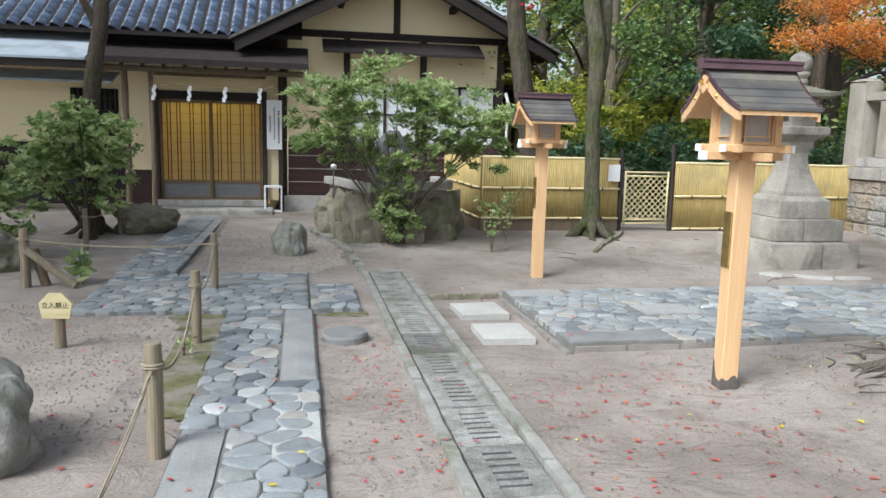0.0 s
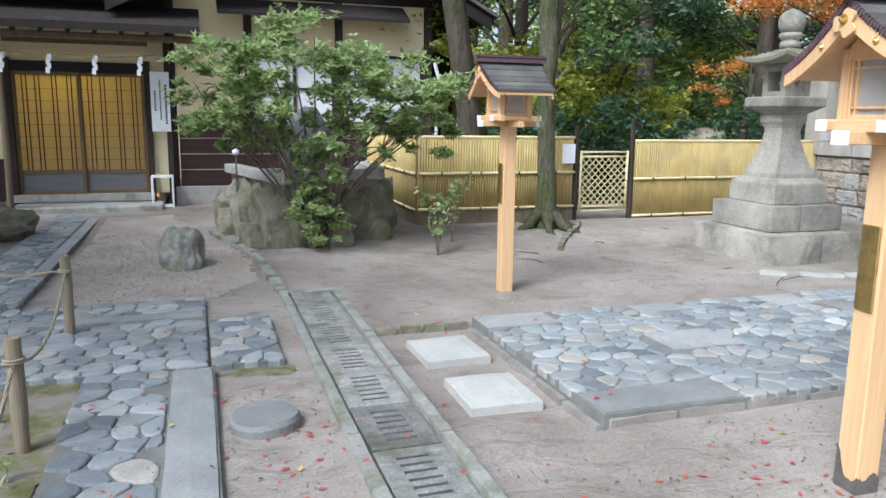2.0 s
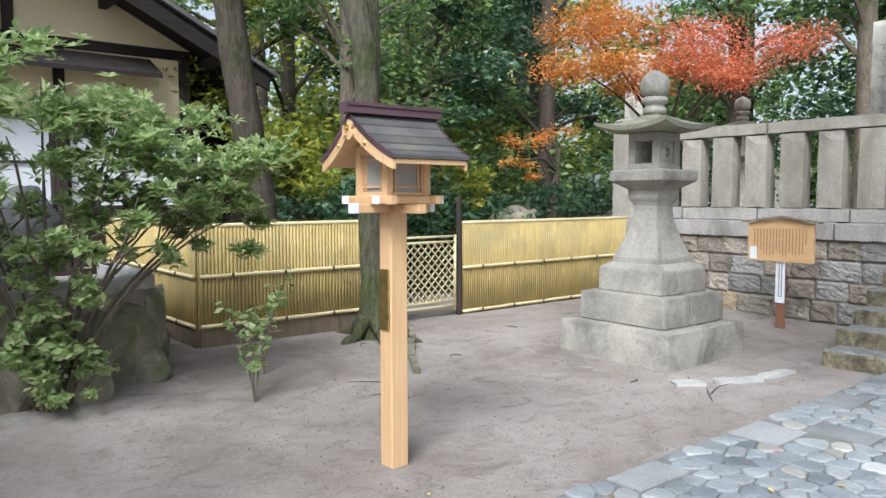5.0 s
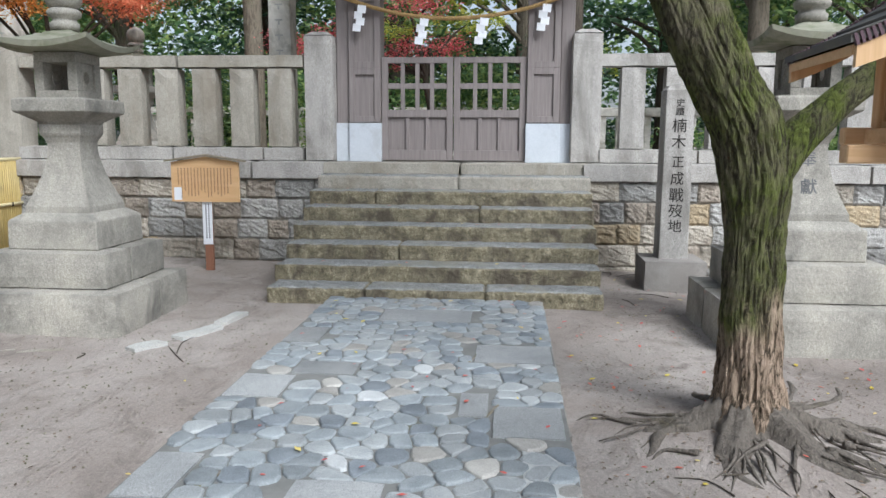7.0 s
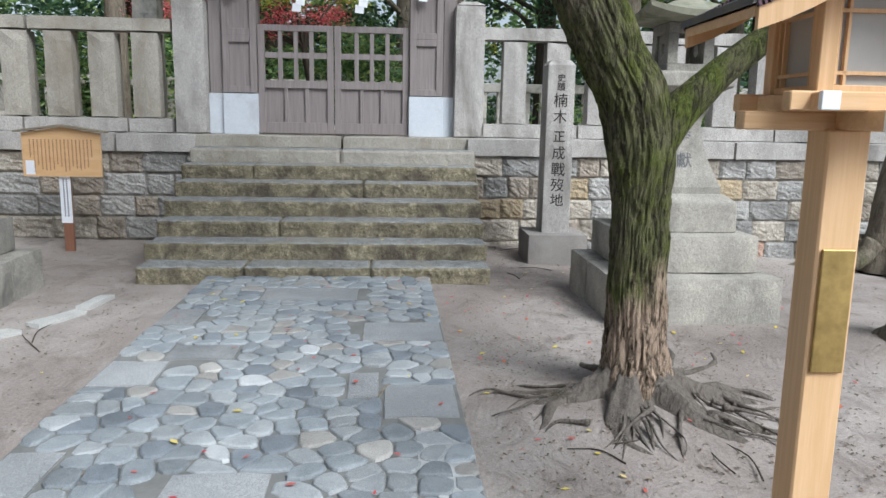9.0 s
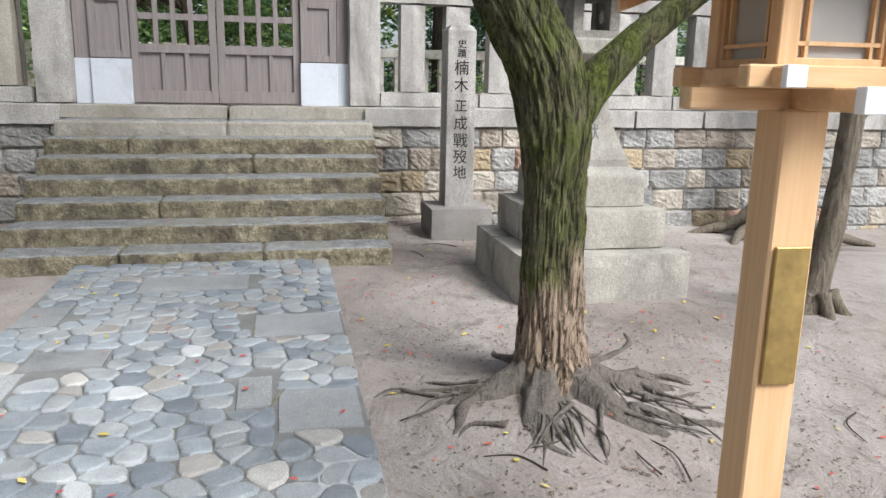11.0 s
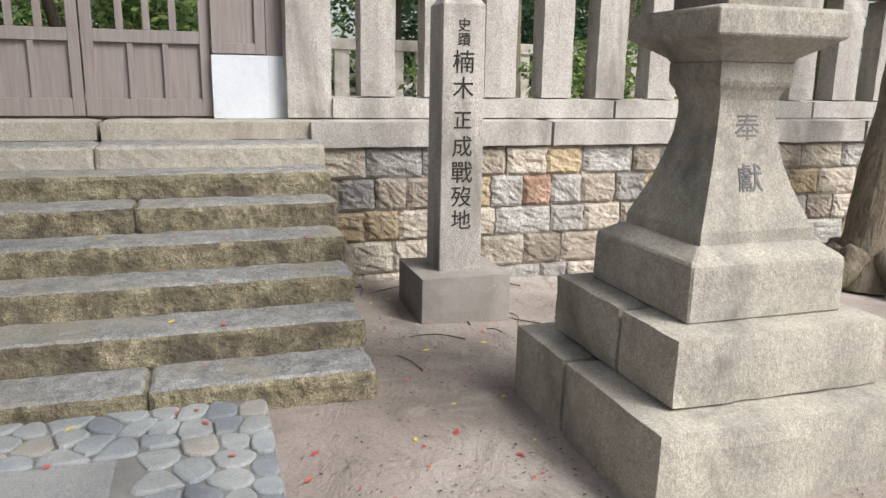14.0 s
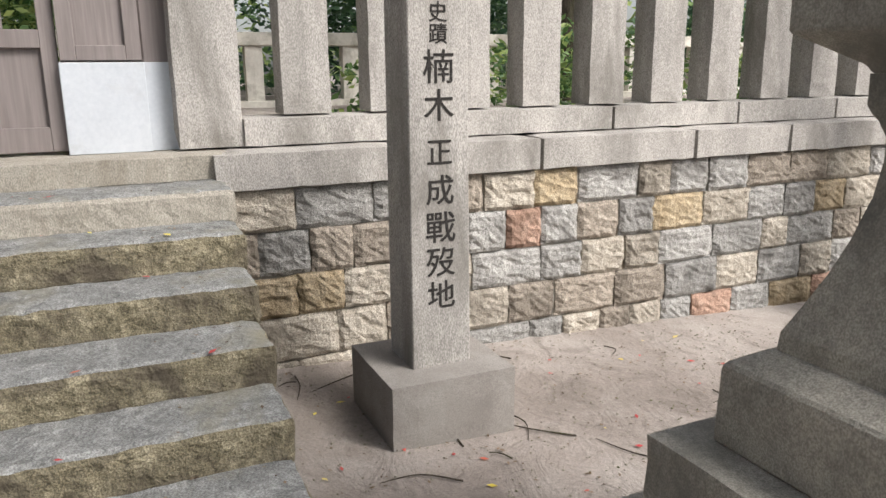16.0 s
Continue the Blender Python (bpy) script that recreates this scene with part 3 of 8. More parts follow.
def ground_z(x, y):
    """The lie of the trodden ground."""
    z = 0.12 * sstep(9.0, 12.5, y) * sstep(-1.5, 0.5, x) + 0.07 * sstep(12, 15, y) * sstep(0.5, -1.5, x)
    z -= 0.043 * max(0.0, 5.0 - y) * sstep(6.5, 9.0, x) * sstep(16, 11, x) * sstep(-8, -2, y)
    z += 0.10 * math.exp(-((x - 4.28) ** 2 + (y - 4.2) ** 2) / 0.55)
    z += 0.09 * math.exp(-((x - 5.26) ** 2 + (y - 1.85) ** 2) / 0.4)
    # The sunk strip round the stepping slabs.
    if 0.79 < x < 1.70 and y < 7.34:
        z -= 0.06 * sstep(0.79, 0.88, x) * sstep(1.70, 1.62, x) * sstep(7.34, 7.26, y) * sstep(4.2, 5.2, y)
    return z


def uneven(x, y):
    return 0.012 * noise.noise(Vector((x * 0.7, y * 0.7, 0))) + 0.005 * noise.noise(Vector((x * 3.1, y * 3.1, 4)))


# ---- ground ----
def build_ground():
    xs = [-400, -120, -40, -20] + list(np.arange(-12, 16.01, 0.14)) + [20, 40, 120, 400]
    ys = [-400, -120, -40, -15] + list(np.arange(-6, 18.01, 0.14)) + [25, 40, 120, 400]
    bm = bmesh.new()
    grid = [[bm.verts.new((x, y, ground_z(x, y) + (uneven(x, y) if abs(x) < 20 and abs(y) < 20 else 0))) for x in xs] for y in ys]
    for j in range(len(ys) - 1):
        for i in range(len(xs) - 1):
            bm.faces.new((grid[j][i], grid[j][i + 1], grid[j + 1][i + 1], grid[j + 1][i]))
    return solid("ground", bm, M["earth"], "bare trodden earth of the shrine yard", "ground", smooth=True)


build_ground()


def ground_patch(name, label, outline, mat, lift=0.005, step=0.05, ragged=0.1):
    """A thin irregular sheet that follows the ground inside an outline."""
    def inside(x, y):
        x += ragged * noise.noise(Vector((x * 2.3, y * 2.3, 1))) + ragged * 0.5 * noise.noise(Vector((x * 7, y * 7, 2)))
        y += ragged * noise.noise(Vector((x * 2.3, y * 2.3, 8))) + ragged * 0.5 * noise.noise(Vector((x * 7, y * 7, 5)))
        c = False
        for (ax, ay), (bx, by) in zip(outline, outline[1:] + outline[:1]):
            if (ay > y) != (by > y) and x < (bx - ax) * (y - ay) / (by - ay) + ax:
                c = not c
        return c
    bm = bmesh.new()
    x0, x1 = min(p[0] for p in outline), max(p[0] for p in outline)
    y0, y1 = min(p[1] for p in outline), max(p[1] for p in outline)
    seen = {}

    def vert(i, j):
        if (i, j) not in seen:
            x, y = x0 + i * step, y0 + j * step
            seen[(i, j)] = bm.verts.new((x, y, ground_z(x, y) + uneven(x, y) + lift))
        return seen[(i, j)]
    for i in range(int((x1 - x0) / step) + 1):
        for j in range(int((y1 - y0) / step) + 1):
            if inside(x0 + (i + 0.5) * step, y0 + (j + 0.5) * step):
                bm.faces.new((vert(i, j), vert(i + 1, j), vert(i + 1, j + 1), vert(i, j + 1)))
    solid(name, bm, mat, label, "ground", smooth=True)


ground_patch("gravel_patch", "fine grey-brown gravel in the roped garden", [(-6.5, 3.6), (-1.8, 3.9), (-1.55, 5.5), (-1.6, 6.9), (-2.8, 7.4), (-6.5, 7.8)], M["gravel"], 0.003)
ground_patch("gravel_patch", "fine grey-brown gravel before the house", [(-1.85, 8.9), (-0.45, 8.95), (0.05, 9.4), (0.05, 10.7), (-0.4, 12.3), (-0.9, 14.6), (-1.85, 14.6)], M["gravel"], 0.003)
ground_patch("moss_patch", "thin green moss along the path edge", [(-1.46, 4.2), (-1.17, 4.0), (-1.17, 6.75), (-1.7, 6.75), (-1.53, 6.2)], M["moss"], 0.012, 0.05, 0.09)
ground_patch("moss_patch", "thin green moss at the path's end", [(-0.38, 6.62), (0.12, 6.58), (0.16, 6.80), (-0.38, 6.78)], M["moss"], 0.004, 0.04, 0.08)


def pebbles(name, label, regions, mat, seed):
    """Loose small stones, too many to tell apart."""
    g = np.random.default_rng(seed)
    vs, fs = [], []
    base = np.array([(1, 0, 0), (-1, 0, 0), (0, 1, 0), (0, -1, 0), (0, 0, 1), (0, 0, -1)], float)
    tri = [(0, 2, 4), (2, 1, 4), (1, 3, 4), (3, 0, 4), (2, 0, 5), (1, 2, 5), (3, 1, 5), (0, 3, 5)]
    for x0, x1, y0, y1, n, s in regions:
        for _ in range(n):
            x, y = g.uniform(x0, x1), g.uniform(y0, y1)
            r = s * g.uniform(0.4, 1.3)
            o = len(vs)
            p = base * r * g.uniform(0.6, 1.3, (6, 1)) * np.array([1, 1, 0.6])
            a = g.uniform(0, 6.28)
            c, q = math.cos(a), math.sin(a)
            z = ground_z(x, y) + uneven(x, y) + 0.006
            for u, v, w in p:
                vs.append((x + c * u - q * v, y + q * u + c * v, z + w))
            fs.extend([tuple(i + o for i in t) for t in tri])
    me = bpy.data.meshes.new(name)
    me.from_pydata(vs, [], fs)
    me.materials.append(mat)
    tagged(new(name, me), label, "pebbles", "", "stuff")


pebbles("loose_gravel", "loose small grey gravel stones", ((-4.5, -1.5, 3.6, 7.4, 5200, 0.011), (-1.8, 0.0, 8.95, 13.0, 2600, 0.012), (-0.36, 0.24, 1.5, 6.4, 700, 0.009)), M["granite_base"], 3)
pebbles("earth_grit", "grit and crumbs of earth on the trodden ground", ((0.95, 4.2, 1.0, 5.1, 1500, 0.006), (1.8, 7.0, 7.5, 12.0, 2200, 0.008), (7.2, 9.9, 0.5, 4.6, 1500, 0.007), (3.0, 7.0, 2.0, 5.0, 1500, 0.007)), M["rock"], 4)
# ---- stone wall, steps and gate ----
WALL_X = 9.97


def build_wall_core():
    bm = box(WALL_X + 0.012, 10.9, -9, 4.62, -0.7, 1.13)
    box(WALL_X + 0.012, 10.9, 7.98, 12.75, -0.7, 1.13, bm=bm)
    box(WALL_X + 0.1, 10.9, 4.62, 7.98, -0.7, 1.2, bm=bm)
    solid("wall_core", bm, M["wall_mortar"], "grey mortar core of the stone terrace wall", "wall")
    bm = box(10.9, 40, -12, 40, 0.9, 1.33)
    solid("terrace_ground", bm, M["earth"], "raised earth terrace behind the stone fence", "ground")
    bm = box(10.05, 40, 12.75, 40, -0.5, 1.3)
    solid("terrace_bank", bm, M["earth"], "raised earth bank beside the terrace", "ground")


build_wall_core()

masonry = thing("masonry_wall", "hewn squared stone terrace wall in grey, cream, ochre and rust", "wall", kind="structure")
coping = thing("coping", "weathered granite coping course on the terrace wall", "coping", kind="structure")


def build_coping():
    i = 0
    for y0, y1 in ((-9, 4.60), (8.02, 12.75)):
        y = y1
        while y > y0 + 0.1:
            w = min(rng.uniform(0.95, 1.6), y - y0)
            bm = rough_block(0.68, w - 0.008, 0.235, 3, 0.008, 0.014, i)
            bm.transform(Matrix.Translation((9.895 + 0.34, y - w / 2, 1.245)))
            part("coping_stone", bm, M["granite_pink"], coping)
            y -= w
            i += 1
    for y0, y1 in ((-9, 4.38), (8.35, 12.45)):
        y = y1
        while y > y0 + 0.1:
            w = min(rng.uniform(0.9, 1.5), y - y0)
            bm = rough_block(0.42, w - 0.006, 0.185, 3, 0.005, 0.012, i + 50)
            bm.transform(Matrix.Translation((10.12 + 0.21, y - w / 2, 1.455)))
            part("plinth_stone", bm, M["granite_pink"], coping)
            y -= w
            i += 1


build_coping()

stone_fence = thing("stone_fence", "granite fence of square posts under a level rail", "fence", kind="structure")


def build_stone_fence():
    post = link_mesh("fence_post", rough_block(0.26, 0.33, 1.07, 3, 0.005, 0.014, 4), M["granite_pink"])
    for k in range(23):
        part_of("fence_post", post, stone_fence, pose(10.31, 4.12 - 0.165 - 0.573 * k, 2.08, 0, 0, 0 if k % 2 else 180))
    post_l = link_mesh("fence_post", rough_block(0.26, 0.355, 1.07, 3, 0.006, 0.016, 9), M["granite_tan"])
    for k in range(7):
        part_of("fence_post", post_l, stone_fence, pose(10.31, 8.68 + 0.53 * k, 2.08, 0, 0, 180 if k % 2 else 0))
    i = 0
    for y0, y1, m in ((-9, 4.40, "granite_pink"), (8.33, 12.4, "granite_tan")):
        y = y1
        while y > y0 + 0.1:
            w = min(2.3, y - y0)
            bm = rough_block(0.30, w - 0.006, 0.185, 3, 0.006, 0.02, i + 20)
            bm.transform(Matrix.Translation((10.31, y - w / 2, 2.70)))
            part("fence_rail", bm, M[m], stone_fence)
            y -= w
            i += 1
    for yc, w, m, top in ((4.555, 0.40, "granite_pink", 3.05), (8.13, 0.41, "granite_pink", 3.04), (12.62, 0.46, "granite_tan", 3.0)):
        bm = rough_block(0.40, w, top - 1.36, 3, 0.006, 0.016, yc)
        bm.transform(Matrix.Translation((10.35, yc, (top + 1.36) / 2)))
        rings([(top - 0.004, w / 2 - 0.02), (top + 0.05, w / 4), (top + 0.06, 0.01)], 4, True, bm=bm)
        c = Vector((10.35, yc, 0))
        for v in bm.verts:
            if v.co.z > top - 0.006 and abs(v.co.x) < 1:
                v.co += c
        part("end_pillar", bm, M[m], stone_fence)


build_stone_fence()

steps = thing("stone_steps", "seven worn stone steps with mossy stained risers", "steps", kind="structure")


def build_steps():
    splits = ((7.0, 5.78), (), (6.75,), (), (5.9,), (7.2,), (6.2,))
    for i in range(7):
        x0 = 7.40 + 0.363 * i
        z1 = 0.1725 * (i + 1)
        cuts = [8.02 + 0.02 * (i % 2)] + list(splits[i]) + [4.60 - 0.012 * i]
        for j, (a, b) in enumerate(zip(cuts, cuts[1:])):
            w = a - b - 0.003
            bm = rough_block(0.50, w, 0.205, 11, 0.009, 0.014, i * 7 + j, 15.0)
            for f in bm.faces:
                if f.normal.z < 0.6:
                    f.material_index = 1
            bm.transform(Matrix.Translation((x0 + 0.25 + rng.uniform(-0.006, 0.004), (a + b) / 2, z1 - 0.1025 + rng.uniform(-0.002, 0.002))))
            part("step_stone", bm, [M["tread"], M["granite_tan"] if i == 6 else M["riser"]], steps)
    for a, b in ((8.1, 6.2), (6.2, 4.40)):
        bm = rough_block(0.9, a - b - 0.01, 0.16, 3, 0.006, 0.014, a)
        bm.transform(Matrix.Translation((9.955 + 0.45, (a + b) / 2, 1.28)))
        part("landing_stone", bm, M["granite_tan"], steps)
    # Solid fill under the treads.
    bm = bmesh.new()
    for i in range(7):
        box(7.50 + 0.363 * i, 10.1, 4.66, 7.94, -0.3, 0.1725 * (i + 1) - 0.03, bm=bm)
    part("step_fill", bm, M["mortar"], steps)


build_steps()


def panel_board(bm, x, y0, y1, z0, z1, frame_w=0.07, depth=0.03, thick=0.06):
    """A framed board facing -x with a sunk panel."""
    box(x + depth, x + thick + depth, y0, y1, z0, z1, bm=bm)
    for a, b, c, d in ((y0, y0 + frame_w, z0, z1), (y1 - frame_w, y1, z0, z1), (y0 + frame_w, y1 - frame_w, z0, z0 + frame_w), (y0 + frame_w, y1 - frame_w, z1 - frame_w, z1)):
        box(x, x + depth + 0.002, a, b, c, d, 0.004, bm=bm)


def build_gate():
    g = thing("shrine_gate", "grey-brown wooden shrine gate with panelled posts and closed lattice leaves", "gate", (10.27, 6.32, 1.36))
    for s in (1, -1):
        me = bmesh.new()
        lo, hi = (0.985, 1.42) if s == 1 else (-1.42, -0.985)
        box(0.06, 0.34, lo, hi, 0.0, 2.35, 0.006, bm=me)
        for z0, z1 in ((0.53, 1.25), (1.25, 2.2)):
            panel_board(me, 0.0, lo + 0.002, hi - 0.002, z0, z1, 0.085, 0.028, 0.05)
        lo2, hi2 = (1.42, 1.60) if s == 1 else (-1.60, -1.42)
        box(0.05, 0.30, lo2, hi2, 0.0, 2.35, 0.012, bm=me)
        part("post_board", me, M["gate_wood"], g)
        me = bmesh.new()
        box(-0.012, 0.33, lo - 0.008, hi + (0.0 if s == 1 else 0.008), 0.0, 0.52, 0.004, bm=me)
        box(0.03, 0.31, lo2 - (0 if s == 1 else 0.008), hi2 + (0.008 if s == 1 else 0), 0.0, 0.52, 0.004, bm=me)
        part("metal_shoe", me, M["sheet_metal"], g, "pale painted metal cladding on the post foot")
    for s in (1, -1):
        y0, y1 = (0.006, 0.978) if s == 1 else (-0.978, -0.006)
        fr = bmesh.new()
        for a, b in ((y0, y0 + 0.085), (y1 - 0.085, y1)):
            box(0.05, 0.115, a, b, 0.02, 1.40, 0.004, bm=fr)
        for z0, z1 in ((0.02, 0.16), (0.60, 0.70), (1.32, 1.40)):
            box(0.052, 0.113, y0 + 0.085, y1 - 0.085, z0, z1, 0.003, bm=fr)
        leaf = part("gate_leaf", fr, M["gate_wood"], g)
        wdt = (y1 - y0 - 0.17) / 3
        for k in range(3):
            a = y0 + 0.085 + wdt * k
            pb = bmesh.new()
            box(0.085, 0.10, a, a + wdt, 0.16, 0.60, bm=pb)
            part("panel", pb, M["gate_wood"], leaf)
            if k:
                mb = bmesh.new()
                box(0.055, 0.11, a - 0.022, a + 0.022, 0.16, 0.60, 0.003, bm=mb)
                part("muntin", mb, M["gate_wood"], leaf)
        step = (y1 - y0 - 0.17) / 4
        for k in range(1, 4):
            a = y0 + 0.085 + step * k
            sb = bmesh.new()
            box(0.06, 0.105, a - 0.028, a + 0.028, 0.70, 1.32, 0.003, bm=sb)
            part("bar", sb, M["gate_wood"], leaf)
        rb = bmesh.new()
        box(0.064, 0.10, y0 + 0.085, y1 - 0.085, 0.98, 1.055, 0.003, bm=rb)
        part("mid_rail", rb, M["gate_wood"], leaf)
    bm = bmesh.new()
    box(0.02, 0.32, -1.95, 1.95, 2.33, 2.52, 0.01, bm=bm)
    part("lintel", bm, M["beam_red"], g)
    bm = bmesh.new()
    box(-0.02, 0.36, -2.15, 2.15, 2.72, 2.92, 0.01, bm=bm)
    part("upper_beam", bm, M["beam_red"], g)
    for k in range(15):
        y = -2.1 + 0.3 * k
        bm = bmesh.new()
        box(-0.75, 1.05, y - 0.03, y + 0.03, 2.92, 3.0, 0.003, bm=bm)
        r = part("rafter", bm, M["beam_red"], g)
        bm = bmesh.new()
        box(-0.757, -0.749, y - 0.032, y + 0.032, 2.918, 3.002, bm=bm)
        part("white_end", bm, M["white_paint"], r)
    bm = prism([(-0.95, 3.0), (0.15, 3.5), (1.25, 3.0), (1.25, 3.09), (0.15, 3.62), (-0.95, 3.09)], -2.2, 2.2)
    part("roof", bm, M["shingle"], g, "dark bark-shingled gate roof")
    return g


build_gate()


def hung_rope(name, pts, r, label, mat, n=60, strands=3, pitch=0.11):
    """A twisted rope along a sagging line, as one thing."""
    t = thing(name, label, "rope")
    line = smooth_line(pts, max(4, n // (len(pts) - 1)))
    for s in range(strands):
        pp = []
        dist = 0.0
        for i, p in enumerate(line):
            if i:
                dist += (line[i] - line[i - 1]).length
            d = (line[min(i + 1, len(line) - 1)] - line[max(i - 1, 0)]).normalized()
            u = d.cross(Vector((0, 0, 1))).normalized() if abs(d.z) < 0.95 else Vector((1, 0, 0))
            v = d.cross(u)
            a = 2 * math.pi * (dist / pitch + s / strands)
            pp.append(p + (u * math.cos(a) + v * math.sin(a)) * r * 0.55)
        part("strand", tube(pp, [r * 0.55] * len(pp), 6), mat, t, smooth=True)
    return t


def paper_streamer(at, turn, h=0.3, group="white paper streamers on the gate rope"):
    """A zigzag of folded white paper."""
    t = thing("paper_streamer", "folded white zigzag paper streamer hanging from a straw rope", "streamer", at, turn, group)
    w = h * 0.34
    for k in range(4):
        bm = bmesh.new()
        y = (-0.5 + (k % 2)) * w * 0.55
        m = pose(0.004 * k, y * 0.6 + w * 0.10 * k, -h * (0.16 + 0.235 * k), 6, 0, 8 * (-1) ** k)
        box(-0.002, 0.002, -w / 2, w / 2, -h * 0.15, h * 0.15, bm=bm, m=m)
        part("paper_fold", bm, M["white_sheet"], t)
    bm = tube([(0, 0, 0.03), (0, 0, -h * 0.04)], [0.006, 0.006], 6)
    part("tie", bm, M["straw"], t)
    return t


def gate_rope_z(y):
    u = (y - 6.32) / 1.42
    return 3.24 + 0.26 * u * u


hung_rope("straw_rope", [(10.2, 6.32 + 1.45 * u, gate_rope_z(6.32 + 1.45 * u)) for u in (-1, -0.66, -0.33, 0, 0.33, 0.66, 1)], 0.028,
          "twisted straw rope hung in a curve across the gate", M["straw"], 120)
for yy in (7.55, 6.72, 5.93, 5.12):
    paper_streamer((10.16, yy, gate_rope_z(yy) - 0.02), 0, 0.33)


# ---- lanterns ----
def stone_lantern(at, marked=True):
    t = thing("stone_lantern", "tall square stone votive lantern on three granite tiers", "stone lantern", at, 0, "pair of stone lanterns")
    def tier(nm, w, z0, z1, mat, seed, split=None):
        if split is None:
            bm = rough_block(w, w, z1 - z0, 4, 0.006, 0.014, seed)
            bm.transform(Matrix.Translation((0, 0, (z0 + z1) / 2)))
            part(nm, bm, mat, t)
            return
        for a, b in ((-w / 2, split), (split, w / 2)):
            bm = rough_block(b - a - 0.006, w, z1 - z0, 4, 0.006, 0.014, seed + a)
            bm.transform(Matrix.Translation(((a + b) / 2, 0, (z0 + z1) / 2)))
            part(nm, bm, mat, t)
    tier("base_tier", 1.42, -0.12, 0.37, M["lantern_stone"], 1, 0.12)
    tier("middle_tier", 1.11, 0.37, 0.69, M["lantern_stone"], 2, -0.1)
    # The top tier with sloping shoulders.
    bm = rings([(0.69, 0.41), (0.93, 0.405), (0.945, 0.40), (1.005, 0.315)], 4, True)
    bmesh.ops.bevel(bm, geom=bm.edges[:], offset=0.01, segments=1, affect="EDGES")
    part("upper_tier", bm, M["lantern_stone"], t)
    prof = [(1.0, 0.300), (1.06, 0.296), (1.14, 0.262), (1.24, 0.222), (1.34, 0.190), (1.46, 0.162), (1.56, 0.150), (1.62, 0.152), (1.66, 0.168), (1.68, 0.182), (1.70, 0.19), (1.78, 0.192)]
    bm = rings(prof, 4, True)
    bmesh.ops.subdivide_edges(bm, edges=[e for e in bm.edges if abs(e.verts[0].co.z - e.verts[1].co.z) < 1e-5], cuts=3, use_grid_fill=True)
    for v in bm.verts:
        v.co += noise.noise_vector(v.co * 6) * 0.004
    shaft = part("shaft", bm, M["lantern_stone"], t)
    for k, ch in enumerate(("奉", "獻") if marked else ()):
        z, x = ((1.49, -0.1592), (1.27, -0.2134))[k]
        # Strokes aren't cut: flat dark letters paint the shade of the carving.
        me = text_mesh(ch, 0.14, 0.0012)
        me.materials.append(M["rock_dark"])
        ob = part_of("carved_character", me, shaft)
        sl = (6.8, 17.7)[k]
        ob.matrix_basis = Matrix.Translation((x, 0, z)) @ Euler((radians(90), 0, radians(-90))).to_matrix().to_4x4() @ Euler((radians(-sl), 0, 0)).to_matrix().to_4x4()
    bm = rings([(1.78, 0.19), (1.80, 0.20), (1.87, 0.31), (1.885, 0.335), (1.99, 0.335), (2.005, 0.30)], 4, True)
    bmesh.ops.bevel(bm, geom=[e for e in bm.edges if e.calc_length() > 0.02], offset=0.006, segments=1, affect="EDGES")
    part("platform", bm, M["lantern_stone"], t)
    # Light box: four corner posts, sill, head, with open window on two sides and a round hole on the others.
    bm = bmesh.new()
    h = 0.195
    box(-h, h, -h, h, 2.0, 2.07, 0.006, bm=bm)
    box(-h, h, -h, h, 2.31, 2.40, 0.006, bm=bm)
    for sx in (-1, 1):
        for sy in (-1, 1):
            box(min(sx * h, sx * 0.10), max(sx * h, sx * 0.10), min(sy * h, sy * 0.11), max(sy * h, sy * 0.11), 2.07, 2.31, 0.004, bm=bm)
    for sy in (-1, 1):
        # Ring round the moon-shaped hole.
        n = 20
        inner = [(0.045 * math.cos(a), 2.19 + 0.055 * math.sin(a)) for a in [2 * math.pi * k / n for k in range(n)]]
        outer = []
        for k in range(n):
            a = 2 * math.pi * k / n
            s = max(abs(math.cos(a)) / 0.105, abs(math.sin(a)) / 0.122)
            outer.append((math.cos(a) / s, 2.19 + math.sin(a) / s))
        y0, y1 = (sy * 0.12, sy * 0.17)
        vi = [[bm.verts.new((a, y, b)) for a, b in inner] for y in (y0, y1)]
        vo = [[bm.verts.new((a, y, b)) for a, b in outer] for y in (y0, y1)]
        for k in range(n):
            j = (k + 1) % n
            bm.faces.new((vi[0][k], vi[0][j], vo[0][j], vo[0][k]))
            bm.faces.new((vi[1][k], vi[1][j], vo[1][j], vo[1][k]))
            bm.faces.new((vi[0][k], vi[0][j], vi[1][j], vi[1][k]))
    bmesh.ops.recalc_face_normals(bm, faces=bm.faces[:])
    part("light_box", bm, M["lantern_stone"], t)
    # Roof with upswept corners.
    n = 16
    bm = bmesh.new()
    top, low = [], []
    for j in range(n + 1):
        for i in range(n + 1):
            u, v = 2 * i / n - 1, 2 * j / n - 1
            m_ = max(abs(u), abs(v))
            corner = (abs(u) * abs(v)) ** 2
            z = 2.50 + 0.17 * (1 - m_) ** 1.5 + 0.065 * corner * m_ ** 3 - 0.05 * (m_ ** 2 - m_)
            if m_ < 0.22:
                z = 2.655
            top.append(bm.verts.new((u * 0.455, v * 0.455, z - 0.035)))
            low.append(bm.verts.new((u * 0.445, v * 0.445, 2.395 + 0.075 * corner * m_ ** 3 + 0.02 * m_)))
    w = n + 1
    for j in range(n):
        for i in range(n):
            a = j * w + i
            bm.faces.new((top[a], top[a + 1], top[a + w + 1], top[a + w]))
            bm.faces.new((low[a], low[a + w], low[a + w + 1], low[a + 1]))
